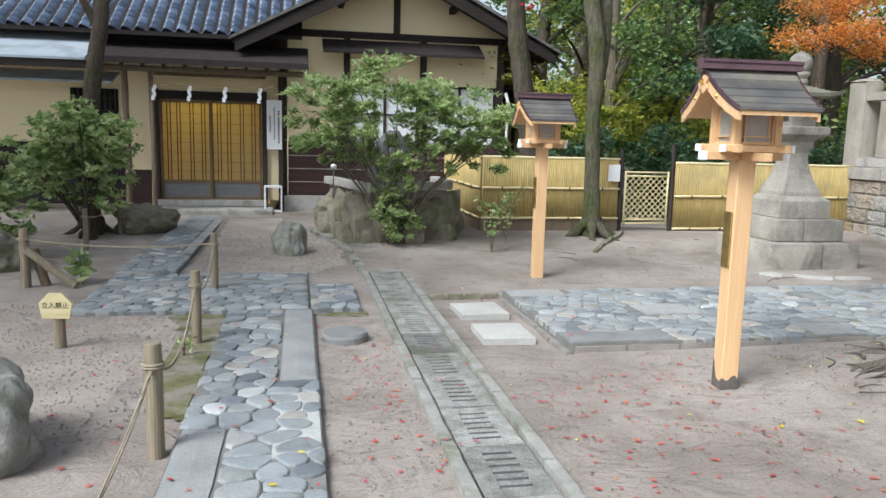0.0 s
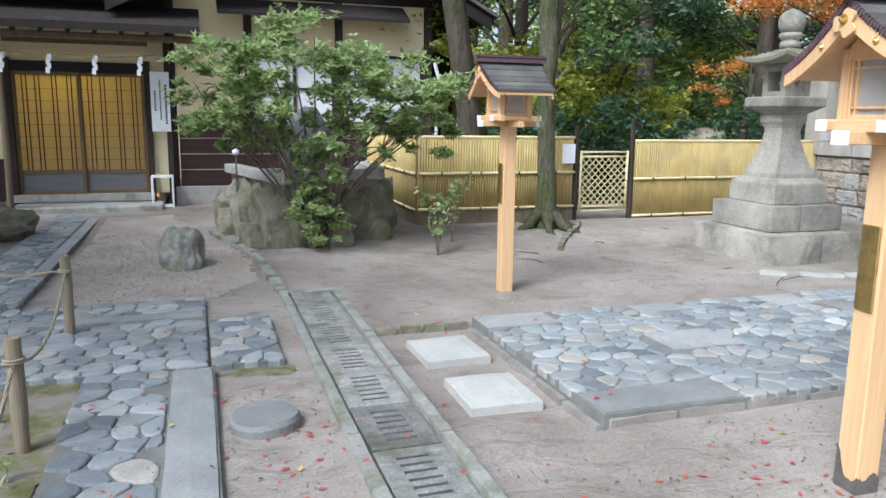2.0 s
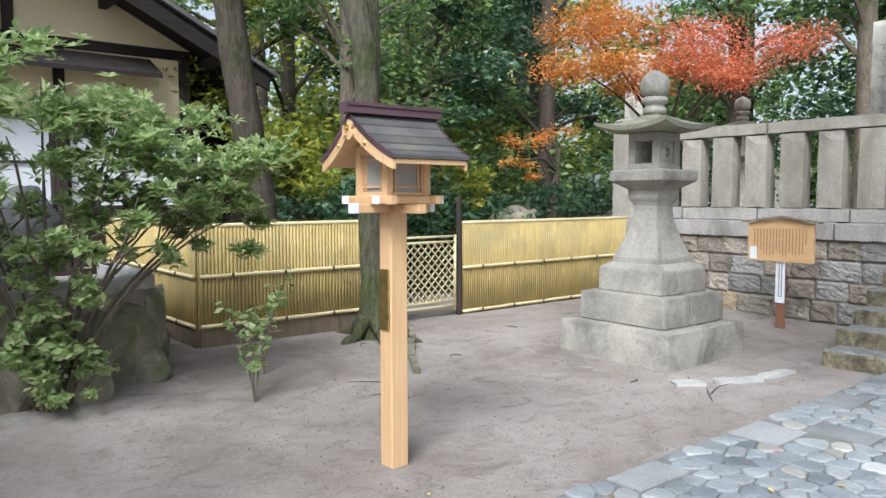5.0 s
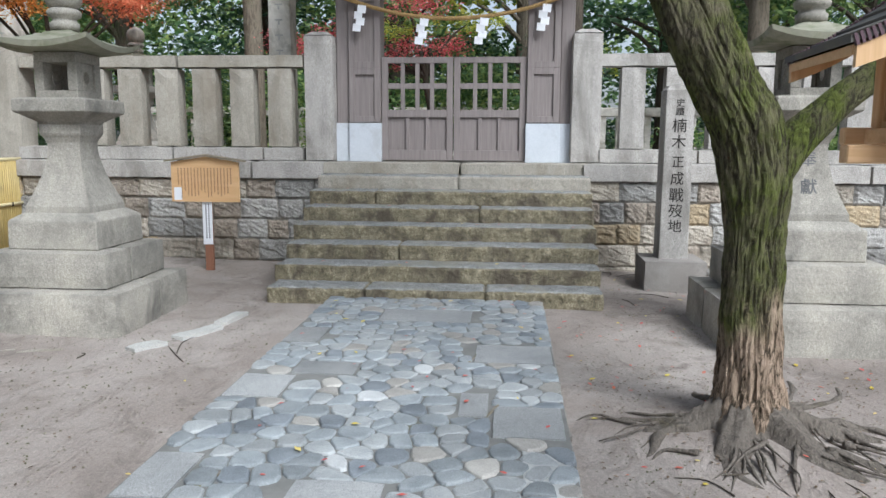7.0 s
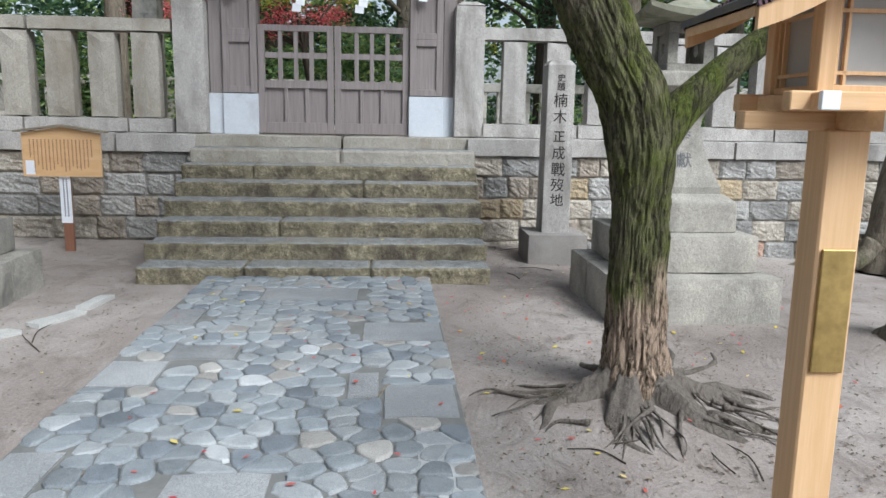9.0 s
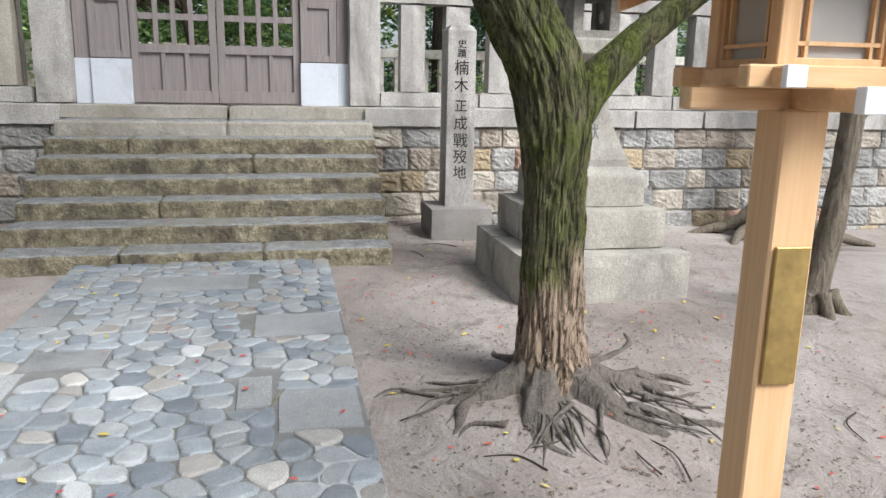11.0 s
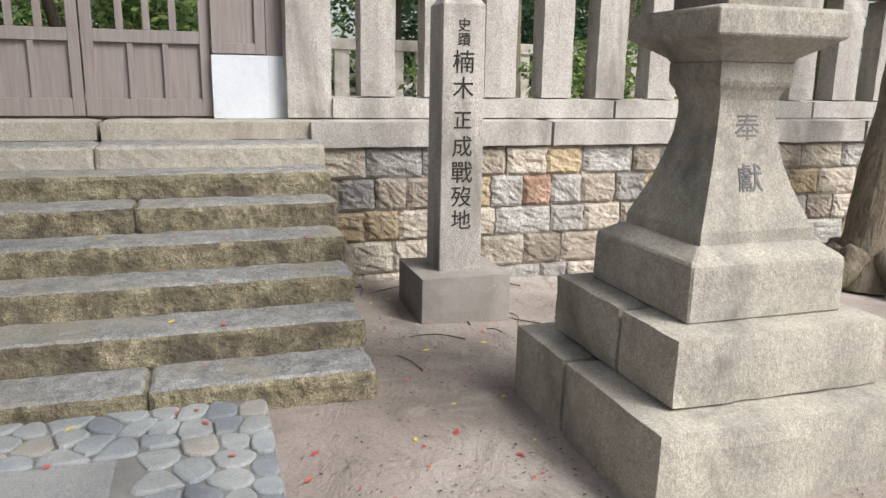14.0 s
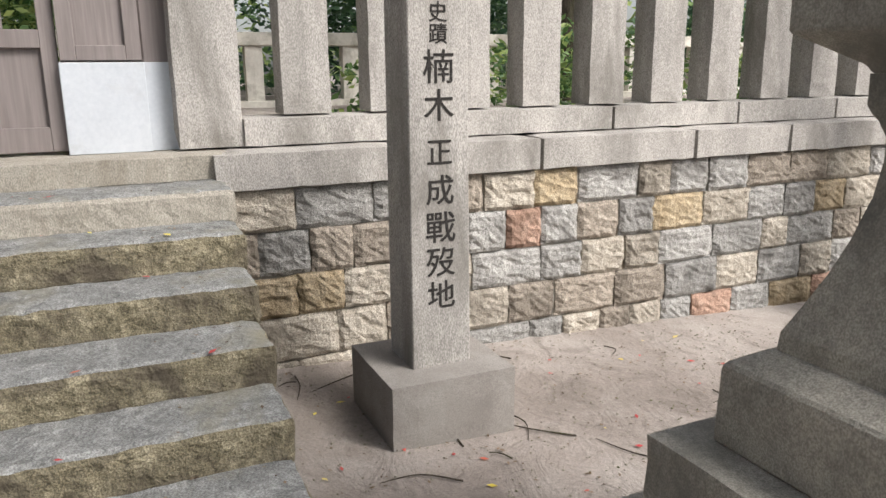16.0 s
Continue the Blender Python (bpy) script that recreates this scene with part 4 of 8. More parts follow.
    for i in range(n):
        for a, b in ((i, i + 1), (n * w + i, n * w + i + 1), (i * w, (i + 1) * w), (i * w + n, (i + 1) * w + n)):
            bm.faces.new((top[a], top[b], low[b], low[a]))
    bmesh.ops.recalc_face_normals(bm, faces=bm.faces[:])
    part("roof", bm, M["lantern_roof"], t, "moss-tinted roof with upswept corners", smooth=False)
    bm = rings([(2.60, 0.12), (2.66, 0.125), (2.675, 0.105), (2.70, 0.10), (2.72, 0.135), (2.755, 0.145), (2.775, 0.13), (2.79, 0.105)], 24)
    part("lotus_ring", bm, M["lantern_stone"], t, smooth=True)
    bm = rings([(2.785, 0.10), (2.81, 0.135), (2.86, 0.155), (2.93, 0.158), (2.99, 0.14), (3.03, 0.10), (3.055, 0.05), (3.075, 0.012)], 24)
    part("jewel_finial", bm, M["lantern_stone"], t, smooth=True)
    return t


lantern_a = stone_lantern((6.62, 9.51, 0.0), False)
stone_lantern((6.62, 3.13, 0.02))


def wood_lantern(at, damp=False):
    t = thing("wooden_lantern", "new cypress post lantern with a dark gabled roof" + (", its foot damp" if damp else ""), "lantern", at, 0, "pair of cypress post lanterns")
    H, HH = M["hinoki"], M["hinoki_h"]
    bm = box(-0.070, 0.070, -0.070, 0.070, -0.1, 1.59, 0.007)
    post = part("post", bm, H, t)
    if damp:
        bm = bmesh.new()
        ring = [(-0.0715 + 0.143 * k / 12, -0.0715) for k in range(12)] + [(0.0715, -0.0715 + 0.143 * k / 12) for k in range(12)]
        ring += [(-x, -y) for x, y in ring]
        low = [bm.verts.new((x, y, -0.1)) for x, y in ring]
        top = [bm.verts.new((x, y, 0.05 + 0.13 * max(0.0, y / 0.0715) + 0.05 * noise.noise(Vector((x * 18, y * 18, 3))) + 0.014 * noise.noise(Vector((x * 90, y * 90, 1))))) for x, y in ring]
        for k in range(48):
            bm.faces.new((low[k], low[(k + 1) % 48], top[(k + 1) % 48], top[k]))
        part("damp_foot", bm, M["damp_wood"], post, "damp-stained end grain at the post foot")
    bm = box(-0.084, -0.071, -0.055, 0.055, 0.85, 1.235, 0.003)
    part("name_plate", bm, M["brass"], post, "worn brass plate")
    for axis in (0, 1):
        bm = bmesh.new()
        L = 0.335
        if axis:
            box(-0.034, 0.034, -L, L, 1.585, 1.640, 0.004, bm=bm)
        else:
            box(-L, L, -0.034, 0.034, 1.588, 1.644, 0.004, bm=bm)
        arm = part("cross_arm", bm, HH, t)
        for s in (-1, 1):
            bm = bmesh.new()
            if axis:
                continue
            a, b = sorted((s * (L - 0.035), s * (L + 0.004)))
            box(a, b, -0.037, 0.037, 1.586, 1.647, 0.002, bm=bm)
            part("white_cap", bm, M["white_paint"], arm)
    for axis in (0, 1):
        for s in (-1, 1):
            bm = bmesh.new()
            c = s * 0.185
            if axis:
                box(c - 0.026, c + 0.026, -0.275, 0.275, 1.640, 1.694, 0.004, bm=bm)
            else:
                box(-0.275, 0.275, c - 0.026, c + 0.026, 1.644, 1.690, 0.004, bm=bm)
            sill = part("sill_bar", bm, HH, t)
            for e in (-1, 1):
                bm = bmesh.new()
                a, b = sorted((e * 0.255, e * 0.279))
                if axis:
                    continue
                box(a, b, c - 0.028, c + 0.028, 1.642, 1.692, 0.002, bm=bm)
                part("white_cap", bm, M["white_paint"], sill)
    bm = box(-0.2, 0.2, -0.2, 0.2, 1.65, 1.688)
    part("floor_board", bm, HH, t)
    for sx in (-1, 1):
        for sy in (-1, 1):
            bm = box(sx * 0.175 - 0.03, sx * 0.175 + 0.03, sy * 0.175 - 0.03, sy * 0.175 + 0.03, 1.688, 2.0, 0.004)
            part("corner_post", bm, H, t).scale = (0.9, 0.9, 1.0)
    for q in range(4):
        m = pose(0, 0, 0, 0, 0, 90 * q)
        bm = bmesh.new()
        for z0, z1 in ((1.692, 1.712), (1.945, 1.962)):
            box(-0.19, -0.16, -0.145, 0.145, z0, z1, 0.002, bm=bm, m=m)
        for y0, y1 in ((-0.145, -0.132), (0.132, 0.145)):
            box(-0.19, -0.16, y0, y1, 1.712, 1.945, 0.002, bm=bm, m=m)
        for y in (-0.104, 0.104):
            box(-0.186, -0.168, y - 0.005, y + 0.005, 1.712, 1.945, bm=bm, m=m)
        for z in (1.745, 1.912):
            box(-0.186, -0.168, -0.132, 0.132, z - 0.005, z + 0.005, bm=bm, m=m)
        fr = part("window_frame", bm, H, t)
        fr.scale = (0.9, 0.9, 1.0)
        bm = box(-0.168, -0.162, -0.133, 0.133, 1.711, 1.946, m=m)
        part("paper_pane", bm, M["paper"], fr, "grey translucent lantern paper")
    # Curved gabled roof, ridge along x.
    def slope(u):
        """u 0 at the ridge, 1 at the eave: (y, z)."""
        return 0.445 * u, 2.185 - 0.268 * (1.42 * u - 0.42 * u * u)
    N = 5
    for s in (-1, 1):
        for k in range(N):
            u0, u1 = k / N, (k + 1) / N + 0.012
            bm = bmesh.new()
            rows = []
            for u in np.linspace(u0, u1, 4):
                y, z = slope(u)
                lift = 0.010 * (u - u0) / (u1 - u0)
                L = 0.355 - 0.05 * u
                rows.append([bm.verts.new((-L, s * y, z + lift)), bm.verts.new((L, s * y, z + lift)), bm.verts.new((L, s * y, z + lift - 0.02)), bm.verts.new((-L, s * y, z + lift - 0.02))])
            for a, b in zip(rows, rows[1:]):
                for i in range(4):
                    bm.faces.new((a[i], a[(i + 1) % 4], b[(i + 1) % 4], b[i]))
            bm.faces.new(rows[0])
            bm.faces.new(rows[-1])
            bmesh.ops.recalc_face_normals(bm, faces=bm.faces[:])
            part("roof_strip", bm, M["copper_roof"], t)
        bm = bmesh.new()
        rows = []
        for u in np.linspace(0, 0.985, 10):
            y, z = slope(u)
            L = 0.335 - 0.05 * u
            rows.append([bm.verts.new((-L, s * y, z - 0.018)), bm.verts.new((L, s * y, z - 0.018)), bm.verts.new((L, s * y, z - 0.045)), bm.verts.new((-L, s * y, z - 0.045))])
        for a, b in zip(rows, rows[1:]):
            for i in range(4):
                bm.faces.new((a[i], a[(i + 1) % 4], b[(i + 1) % 4], b[i]))
        bm.faces.new(rows[0])
        bm.faces.new(rows[-1])
        bmesh.ops.recalc_face_normals(bm, faces=bm.faces[:])
        part("roof_board", bm, HH, t)
        # Barge boards on both gables.
        for e in (-1, 1):
            bm = bmesh.new()
            rows = []
            for u in np.linspace(0.0, 0.97, 10):
                y, z = slope(u)
                x0 = e * (0.325 - 0.045 * u)
                d = 0.085 - 0.03 * u
                rows.append([bm.verts.new((x0, s * y, z - 0.024)), bm.verts.new((x0 + e * 0.022, s * y, z - 0.024)), bm.verts.new((x0 + e * 0.022, s * y, z - 0.024 - d)), bm.verts.new((x0, s * y, z - 0.024 - d))])
            for a, b in zip(rows, rows[1:]):
                for i in range(4):
                    bm.faces.new((a[i], a[(i + 1) % 4], b[(i + 1) % 4], b[i]))
            bm.faces.new(rows[0])
            bm.faces.new(rows[-1])
            bmesh.ops.recalc_face_normals(bm, faces=bm.faces[:])
            bb = part("barge_board", bm, H, t)
            for u in (0.36,):
                y, z = slope(u)
                bm = rings([(0, 0.016), (0.006, 0.016), (0.009, 0.011), (0.016, 0.007), (0.018, 0.002)], 12)
                bm.transform(pose(e * (0.325 - 0.045 * u) + e * 0.02, s * y, z - 0.062, 0, 90 * e, 0))
                part("gilt_stud", bm, M["gold"], bb, smooth=True)
            # Edge of the layered roofing seen on the gable, with its fine ribs.
            for k in range(30):
                u = (k + 0.5) / 30
                y, z = slope(u)
                bm = box(-0.004, 0.012, -0.0045, 0.0045, -0.022, 0.010)
                bm.transform(pose(e * (0.355 - 0.05 * u), s * y, z, s * -math.degrees(math.atan2(0.285 * (1.42 - 0.84 * u), 0.445)), 0, 0))
                if k == 0:
                    rib = new("edge_rib", link_mesh("edge_rib", bm, M["ridge_sheet"]))
                    rib.parent = t
                    acc = bmesh.new()
                    acc.from_mesh(rib.data)
                else:
                    join(acc, bm)
            acc.to_mesh(rib.data)
            acc.free()
    for e in (-1, 1):
        # Carved pendant under the gable peak.
        out = []
        for k in range(40):
            a = 2 * math.pi * k / 40
            r = 0.052 + 0.012 * math.cos(3 * a + math.pi / 2) + 0.006 * math.cos(6 * a)
            out.append((r * math.sin(a) * 1.15, 2.085 + r * math.cos(a) * 1.0))
        bm = prism(out, e * 0.345, e * 0.362, axis="x")
        pd = part("gable_pendant", bm, H, t)
        bm = rings([(0, 0.022), (0.006, 0.022), (0.008, 0.016), (0.016, 0.013), (0.026, 0.010), (0.03, 0.003)], 8)
        bm.transform(pose(e * 0.362, 0, 2.10, 0, 90 * e, 0))
        part("gilt_boss", bm, M["gold"], pd)
        bm = prism([(-0.19, 1.955), (0.19, 1.955), (0.03, 2.12), (-0.03, 2.12)], e * 0.165, e * 0.18, axis="x")
        part("gable_board", bm, H, t)
    bm = bmesh.new()
    prism([(-0.052, 2.185), (0.052, 2.185), (0.048, 2.225), (0.058, 2.23), (0.058, 2.25), (-0.058, 2.25), (-0.058, 2.23), (-0.048, 2.225)], -0.39, 0.39, bm, "x")
    part("ridge_cap", bm, M["ridge_sheet"], t, "plum-coloured metal ridge cap")
    return t


wl = wood_lantern((2.42, 8.47, 0.03))
wl.scale = (0.91, 0.91, 1.0)
wl = wood_lantern((2.455, 4.262, 0.035), True)
wl.matrix_basis = pose(2.455, 4.262, 0.012, 0, 0, -3) @ Matrix.Diagonal((0.91, 0.91, 1.0, 1.0))


# ---- carved stone pillar beside the steps ----
def inscribed_pillar():
    t = thing("inscribed_stone_pillar", "square granite pillar carved with a column of characters on a low base", "monument", (8.99, 3.645, -0.05))
    bm = rough_block(0.68, 0.70, 0.40, 3, 0.003, 0.008, 3)
    bm.transform(Matrix.Translation((0.0, 0, 0.155)))
    part("base_stone", bm, M["granite_base"], t, "plain grey-brown base block")
    bm = rings([(0.34, 0.165), (2.28, 0.157), (2.335, 0.11), (2.35, 0.02)], 4, True)
    bmesh.ops.bevel(bm, geom=bm.edges[:], offset=0.006, segments=1, affect="EDGES")
    sh = part("shaft", bm, M["granite_pink"], t)
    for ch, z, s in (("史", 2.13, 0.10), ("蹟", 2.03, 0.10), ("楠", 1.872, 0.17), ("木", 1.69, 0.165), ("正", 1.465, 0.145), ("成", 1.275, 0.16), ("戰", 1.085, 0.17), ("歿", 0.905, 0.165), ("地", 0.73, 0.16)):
        # Thin letters laid on the face; the cuts' shade is put into their colour.
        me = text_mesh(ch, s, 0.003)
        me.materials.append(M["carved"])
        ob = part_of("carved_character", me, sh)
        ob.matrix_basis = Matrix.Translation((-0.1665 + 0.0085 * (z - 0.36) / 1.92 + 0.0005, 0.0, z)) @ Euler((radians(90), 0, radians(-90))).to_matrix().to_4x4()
    return t


inscribed_pillar()


# ---- notice board by the steps ----
def notice_board():
    t = thing("notice_board", "roofed wooden notice board on a post with columns of small writing", "sign", (9.09, 9.31, 0.0))
    pts = [(-0.43, 0.88), (0.43, 0.88), (0.43, 1.37), (0.0, 1.44), (-0.43, 1.37)]
    bd = part("board", prism(pts, -0.02, 0.02, axis="x"), M["sign_wood"], t)
    for s in (-1, 1):
        bm = bmesh.new()
        prism([(0, 1.445), (s * 0.5, 1.375), (s * 0.5, 1.395), (0, 1.468)], -0.07, 0.07, bm, "x")
        part("roof_board", bm, M["old_wood"], t)
    part("post", box(0.022, 0.082, -0.05, 0.05, -0.3, 0.95, 0.005), M["sign_post"], t, "red-brown post")
    lp = part("lower_plate", box(0.012, 0.021, -0.062, 0.062, 0.34, 0.875, 0.002), M["white_sheet"], t, "narrow white plate")
    for k in range(17):
        y = 0.34 - 0.042 * k
        top = 1.30 - 0.004 * rng.random()
        bot = rng.uniform(0.93, 1.02) if k not in (0, 16) else 1.1
        z = top
        bm = bmesh.new()
        while z > bot:
            h = rng.uniform(0.008, 0.016)
            box(-0.0215, -0.0202, y - 0.007, y + 0.007, z - h, z, bm=bm)
            z -= h + 0.008
        part("writing_column", bm, M["sign_post"], bd)
    for y in (-0.02, 0.015):
        bm = bmesh.new()
        z = 0.85
        while z > 0.42:
            box(0.0106, 0.0121, y - 0.008, y + 0.008, z - 0.013, z, bm=bm)
            z -= 0.022
        part("writing_column", bm, M["ink"], lp)
    part("pasted_notice", box(-0.0215, -0.0203, 0.30, 0.40, 0.90, 1.06), M["white_sheet"], bd, "small white pasted notice")
    return t


notice_board()


# ---- trees ----
def root(bm, pts, r0, n=8, seed=0.0):
    line = smooth_line(pts, 5)
    line = [Vector((p.x, p.y, p.z + 0.02 * noise.noise(p * 6))) for p in line]
    tube(line, [float(r) for r in np.linspace(r0, r0 * 0.22, len(line))], n, 0.5, 9, bm=bm, seed=seed)


def path_tree():
    t = thing("forked_tree", "old forked tree with deeply ridged mossy bark and spreading surface roots", "tree", (4.28, 4.20, 0))
    line = smooth_line([(0, -0.02, -0.1), (0, -0.01, 0.12), (0, 0.0, 0.35), (0.0, 0.015, 0.8), (0.0, 0.025, 1.2), (0.0, 0.03, 1.5)], 16)
    rad = lerp_list([0.27, 0.215, 0.168, 0.152, 0.150, 0.10], len(line))
    part("trunk", tube(line, rad, 110, 0.10, 5, ridges=0.09, seed=1.0), M["bark_moss"], t, smooth=False)
    line = smooth_line([(0, 0.022, 1.0), (0, 0.03, 1.38), (0.0, 0.10, 1.72), (0, 0.24, 1.98), (0, 0.40, 2.3), (0.03, 0.62, 2.8), (0.1, 0.75, 3.5), (0.2, 0.8, 4.6)], 10)
    part("limb", tube(line, lerp_list([0.125, 0.168, 0.172, 0.165, 0.165, 0.15, 0.12, 0.09], len(line)), 90, 0.10, 5, ridges=0.09, seed=2.0), M["bark_moss"], t)
    line = smooth_line([(0, 0.03, 1.2), (0, -0.08, 1.56), (0, -0.32, 1.83), (0, -0.62, 2.08), (-0.1, -0.95, 2.4), (-0.2, -1.2, 3.0)], 8)
    part("limb", tube(line, lerp_list([0.07, 0.11, 0.082, 0.07, 0.06, 0.04], len(line)), 40, 0.10, 5, ridges=0.06, seed=3.0), M["bark_moss"], t)
    # Grey root plate swelling out of the ground, in lobes.
    lobes = ((0.15, 0.45, 0.34), (1.75, 0.58, 0.28), (2.70, 0.66, 0.30), (3.70, 0.78, 0.28), (4.55, 0.80, 0.26), (5.45, 0.52, 0.28))
    nl, na = 12, 96
    grid = []
    for q in range(nl):
        s = q / (nl - 1)
        row = []
        for k in range(na):
            a = 2 * math.pi * k / na
            reach = 0.13
            for c, amp, wd in lobes:
                d = (a - c + math.pi) % (2 * math.pi) - math.pi
                reach = max(reach, amp * math.exp(-(d / wd) ** 2))
            rad_ = 0.165 + 0.85 * reach * s ** 1.25
            w = 0.025 * noise.noise(Vector((math.cos(a) * 5, math.sin(a) * 5, s * 2.5))) + 0.010 * noise.noise(Vector((a * 26, 3, s * 3)))
            row.append(((rad_ + w) * math.cos(a), (rad_ + w) * math.sin(a), 0.10 * math.exp(-rad_ * rad_ / 0.55) + 0.12 * (1 - s) ** 1.5 + 0.03 * (1 - s) - 0.03 * s ** 4 + w * 1.1))
        grid.append(row)
    rb = bmesh.new()
    vs = [[rb.verts.new(p) for p in row] for row in grid]
    for a, b in zip(vs, vs[1:]):
        for k in range(na):
            rb.faces.new((a[k], b[k], b[(k + 1) % na], a[(k + 1) % na]))
    rb.normal_update()
    part("root_plate", rb, M["root"], t, "grey flared root plate", smooth=True)
    r2 = random.Random(3)
    mains = (((-0.1, 0.30), (-0.15, 0.50), (-0.42, 0.62), (-0.6, 0.85)), ((-0.40, 0.18), (-0.62, 0.22), (-0.80, 0.10), (-1.0, 0.16)),
             ((-0.05, 0.35), (0.05, 0.55), (0.1, 0.85), (0.0, 1.15)), ((0.0, -0.40), (0.05, -0.62), (-0.02, -0.9), (0.1, -1.25)),
             ((0.3, 0.1), (0.5, 0.16), (0.7, 0.12), (1.0, 0.2)), ((-0.35, -0.3), (-0.5, -0.55), (-0.55, -0.8), (-0.75, -1.0)),
             ((0.2, -0.2), (0.35, -0.5), (0.32, -0.8), (0.55, -1.15)),
             ((0.3, -0.28), (0.72, -0.52), (1.1, -0.62), (1.6, -0.70)), ((0.25, -0.35), (0.65, -0.78), (1.05, -0.92), (1.5, -1.1)), ((0.35, 0.0), (0.8, -0.12), (1.1, -0.3), (1.35, -0.34)))
    for i, pl in enumerate(mains):
        rb = bmesh.new()
        root(rb, [(x, y, z + 0.10 * math.exp(-(x * x + y * y) / 0.55)) for (x, y), z in zip(pl, (0.0, -0.008, -0.018, -0.05))], (0.045, 0.035, 0.032, 0.05, 0.035, 0.045, 0.022, 0.032, 0.028, 0.02)[i], 12, i)
        part("root", rb, M["root"], t, "bare grey surface root", smooth=True)
    for i in range(34):
        a = r2.choice((2.4, 2.9, 3.3, 3.8, 4.3, 4.8, 1.6, 5.6)) + r2.uniform(-0.35, 0.35)
        r0, L = r2.uniform(0.26, 0.62), r2.uniform(0.2, 0.62)
        b = a + r2.uniform(-0.9, 0.9)
        p = Vector((math.cos(a) * r0, math.sin(a) * r0, 0.17 - 0.16 * r0))
        q = p + Vector((math.cos(b), math.sin(b), 0)) * L * 0.5 + Vector((r2.uniform(-0.08, 0.08), r2.uniform(-0.08, 0.08), 0))
        q.z = r2.uniform(0.0, 0.03) + 0.10 * math.exp(-(q.x * q.x + q.y * q.y) / 0.55)
        e = p + Vector((math.cos(b + r2.uniform(-0.6, 0.6)), math.sin(b), 0)) * L
        e.z = 0.10 * math.exp(-(e.x * e.x + e.y * e.y) / 0.55) - 0.015
        rb = bmesh.new()
        root(rb, [p, q, e], r2.uniform(0.006, 0.017), 6, i + 20)
        part("root", rb, M["root"], t, smooth=True)
    return t


forked_tree = path_tree()


def leaning_tree(at, pts, radii, label, mat, n=28, kids=(), ridges=0.03, flare=True, group="", name="tree_trunk"):
    t = thing(name, label, "tree", at, 0, group)
    line = smooth_line(pts, 8)
    part("trunk", tube(line, lerp_list(radii, len(line)), n, 0.12, 3.5, ridges=ridges, seed=at[0]), mat, t)
    for kp, kr in kids:
        l2 = smooth_line(kp, 6)
        part("limb", tube(l2, lerp_list(kr, len(l2)), max(10, n // 2), 0.12, 3.5, ridges=ridges, seed=at[1]), mat, t)
    if flare:
        r2 = random.Random(int(at[0] * 100))
        for i in range(6):
            bm = bmesh.new()
            a = i * 1.05 + r2.uniform(-0.3, 0.3)
            R = radii[0]
            root(bm, [(math.cos(a) * R * 0.6, math.sin(a) * R * 0.6, 0.22), (math.cos(a) * R * 1.25, math.sin(a) * R * 1.25, 0.07), (math.cos(a) * R * 2.2, math.sin(a) * R * 2.2, -0.02), (math.cos(a + 0.2) * R * 3.6, math.sin(a + 0.2) * R * 3.6, -0.14)], R * 0.42, 8, i)
            part("root", bm, mat, t, smooth=True)
    return t


# The two trees by the far wall.
leaning_tree((9.2, -0.68, -0.12), [(0, 0, -0.1), (0, -0.02, 0.4), (0, -0.10, 1.1), (0.05, -0.25, 1.9), (0.05, -0.2, 2.6), (0.1, -0.1, 4)], [0.34, 0.22, 0.19, 0.17, 0.15, 0.12],
             "grey-barked tree with ridged bark at the foot of the wall", M["bark"], 40, [([(0.05, -0.2, 1.8), (0.0, -0.6, 2.3), (0, -0.9, 3.2)], [0.12, 0.1, 0.06])])
leaning_tree((5.26, 1.80, 0.0), [(0, 0.12, -0.05), (0, 0.02, 0.25), (0, -0.06, 0.7), (0, -0.10, 1.25), (0, -0.10, 1.55), (0.02, 0.05, 1.9), (0.05, 0.2, 2.6), (0, 0.3, 3.6)], [0.15, 0.10, 0.085, 0.082, 0.085, 0.07, 0.055, 0.04],
             "slim smooth-barked forked tree leaning over its roots", M["bark"], 28, [([(0, -0.12, 1.5), (0, -0.3, 1.72), (0, -0.6, 2.1), (0, -0.9, 2.9)], [0.085, 0.075, 0.06, 0.04])], 0.015)


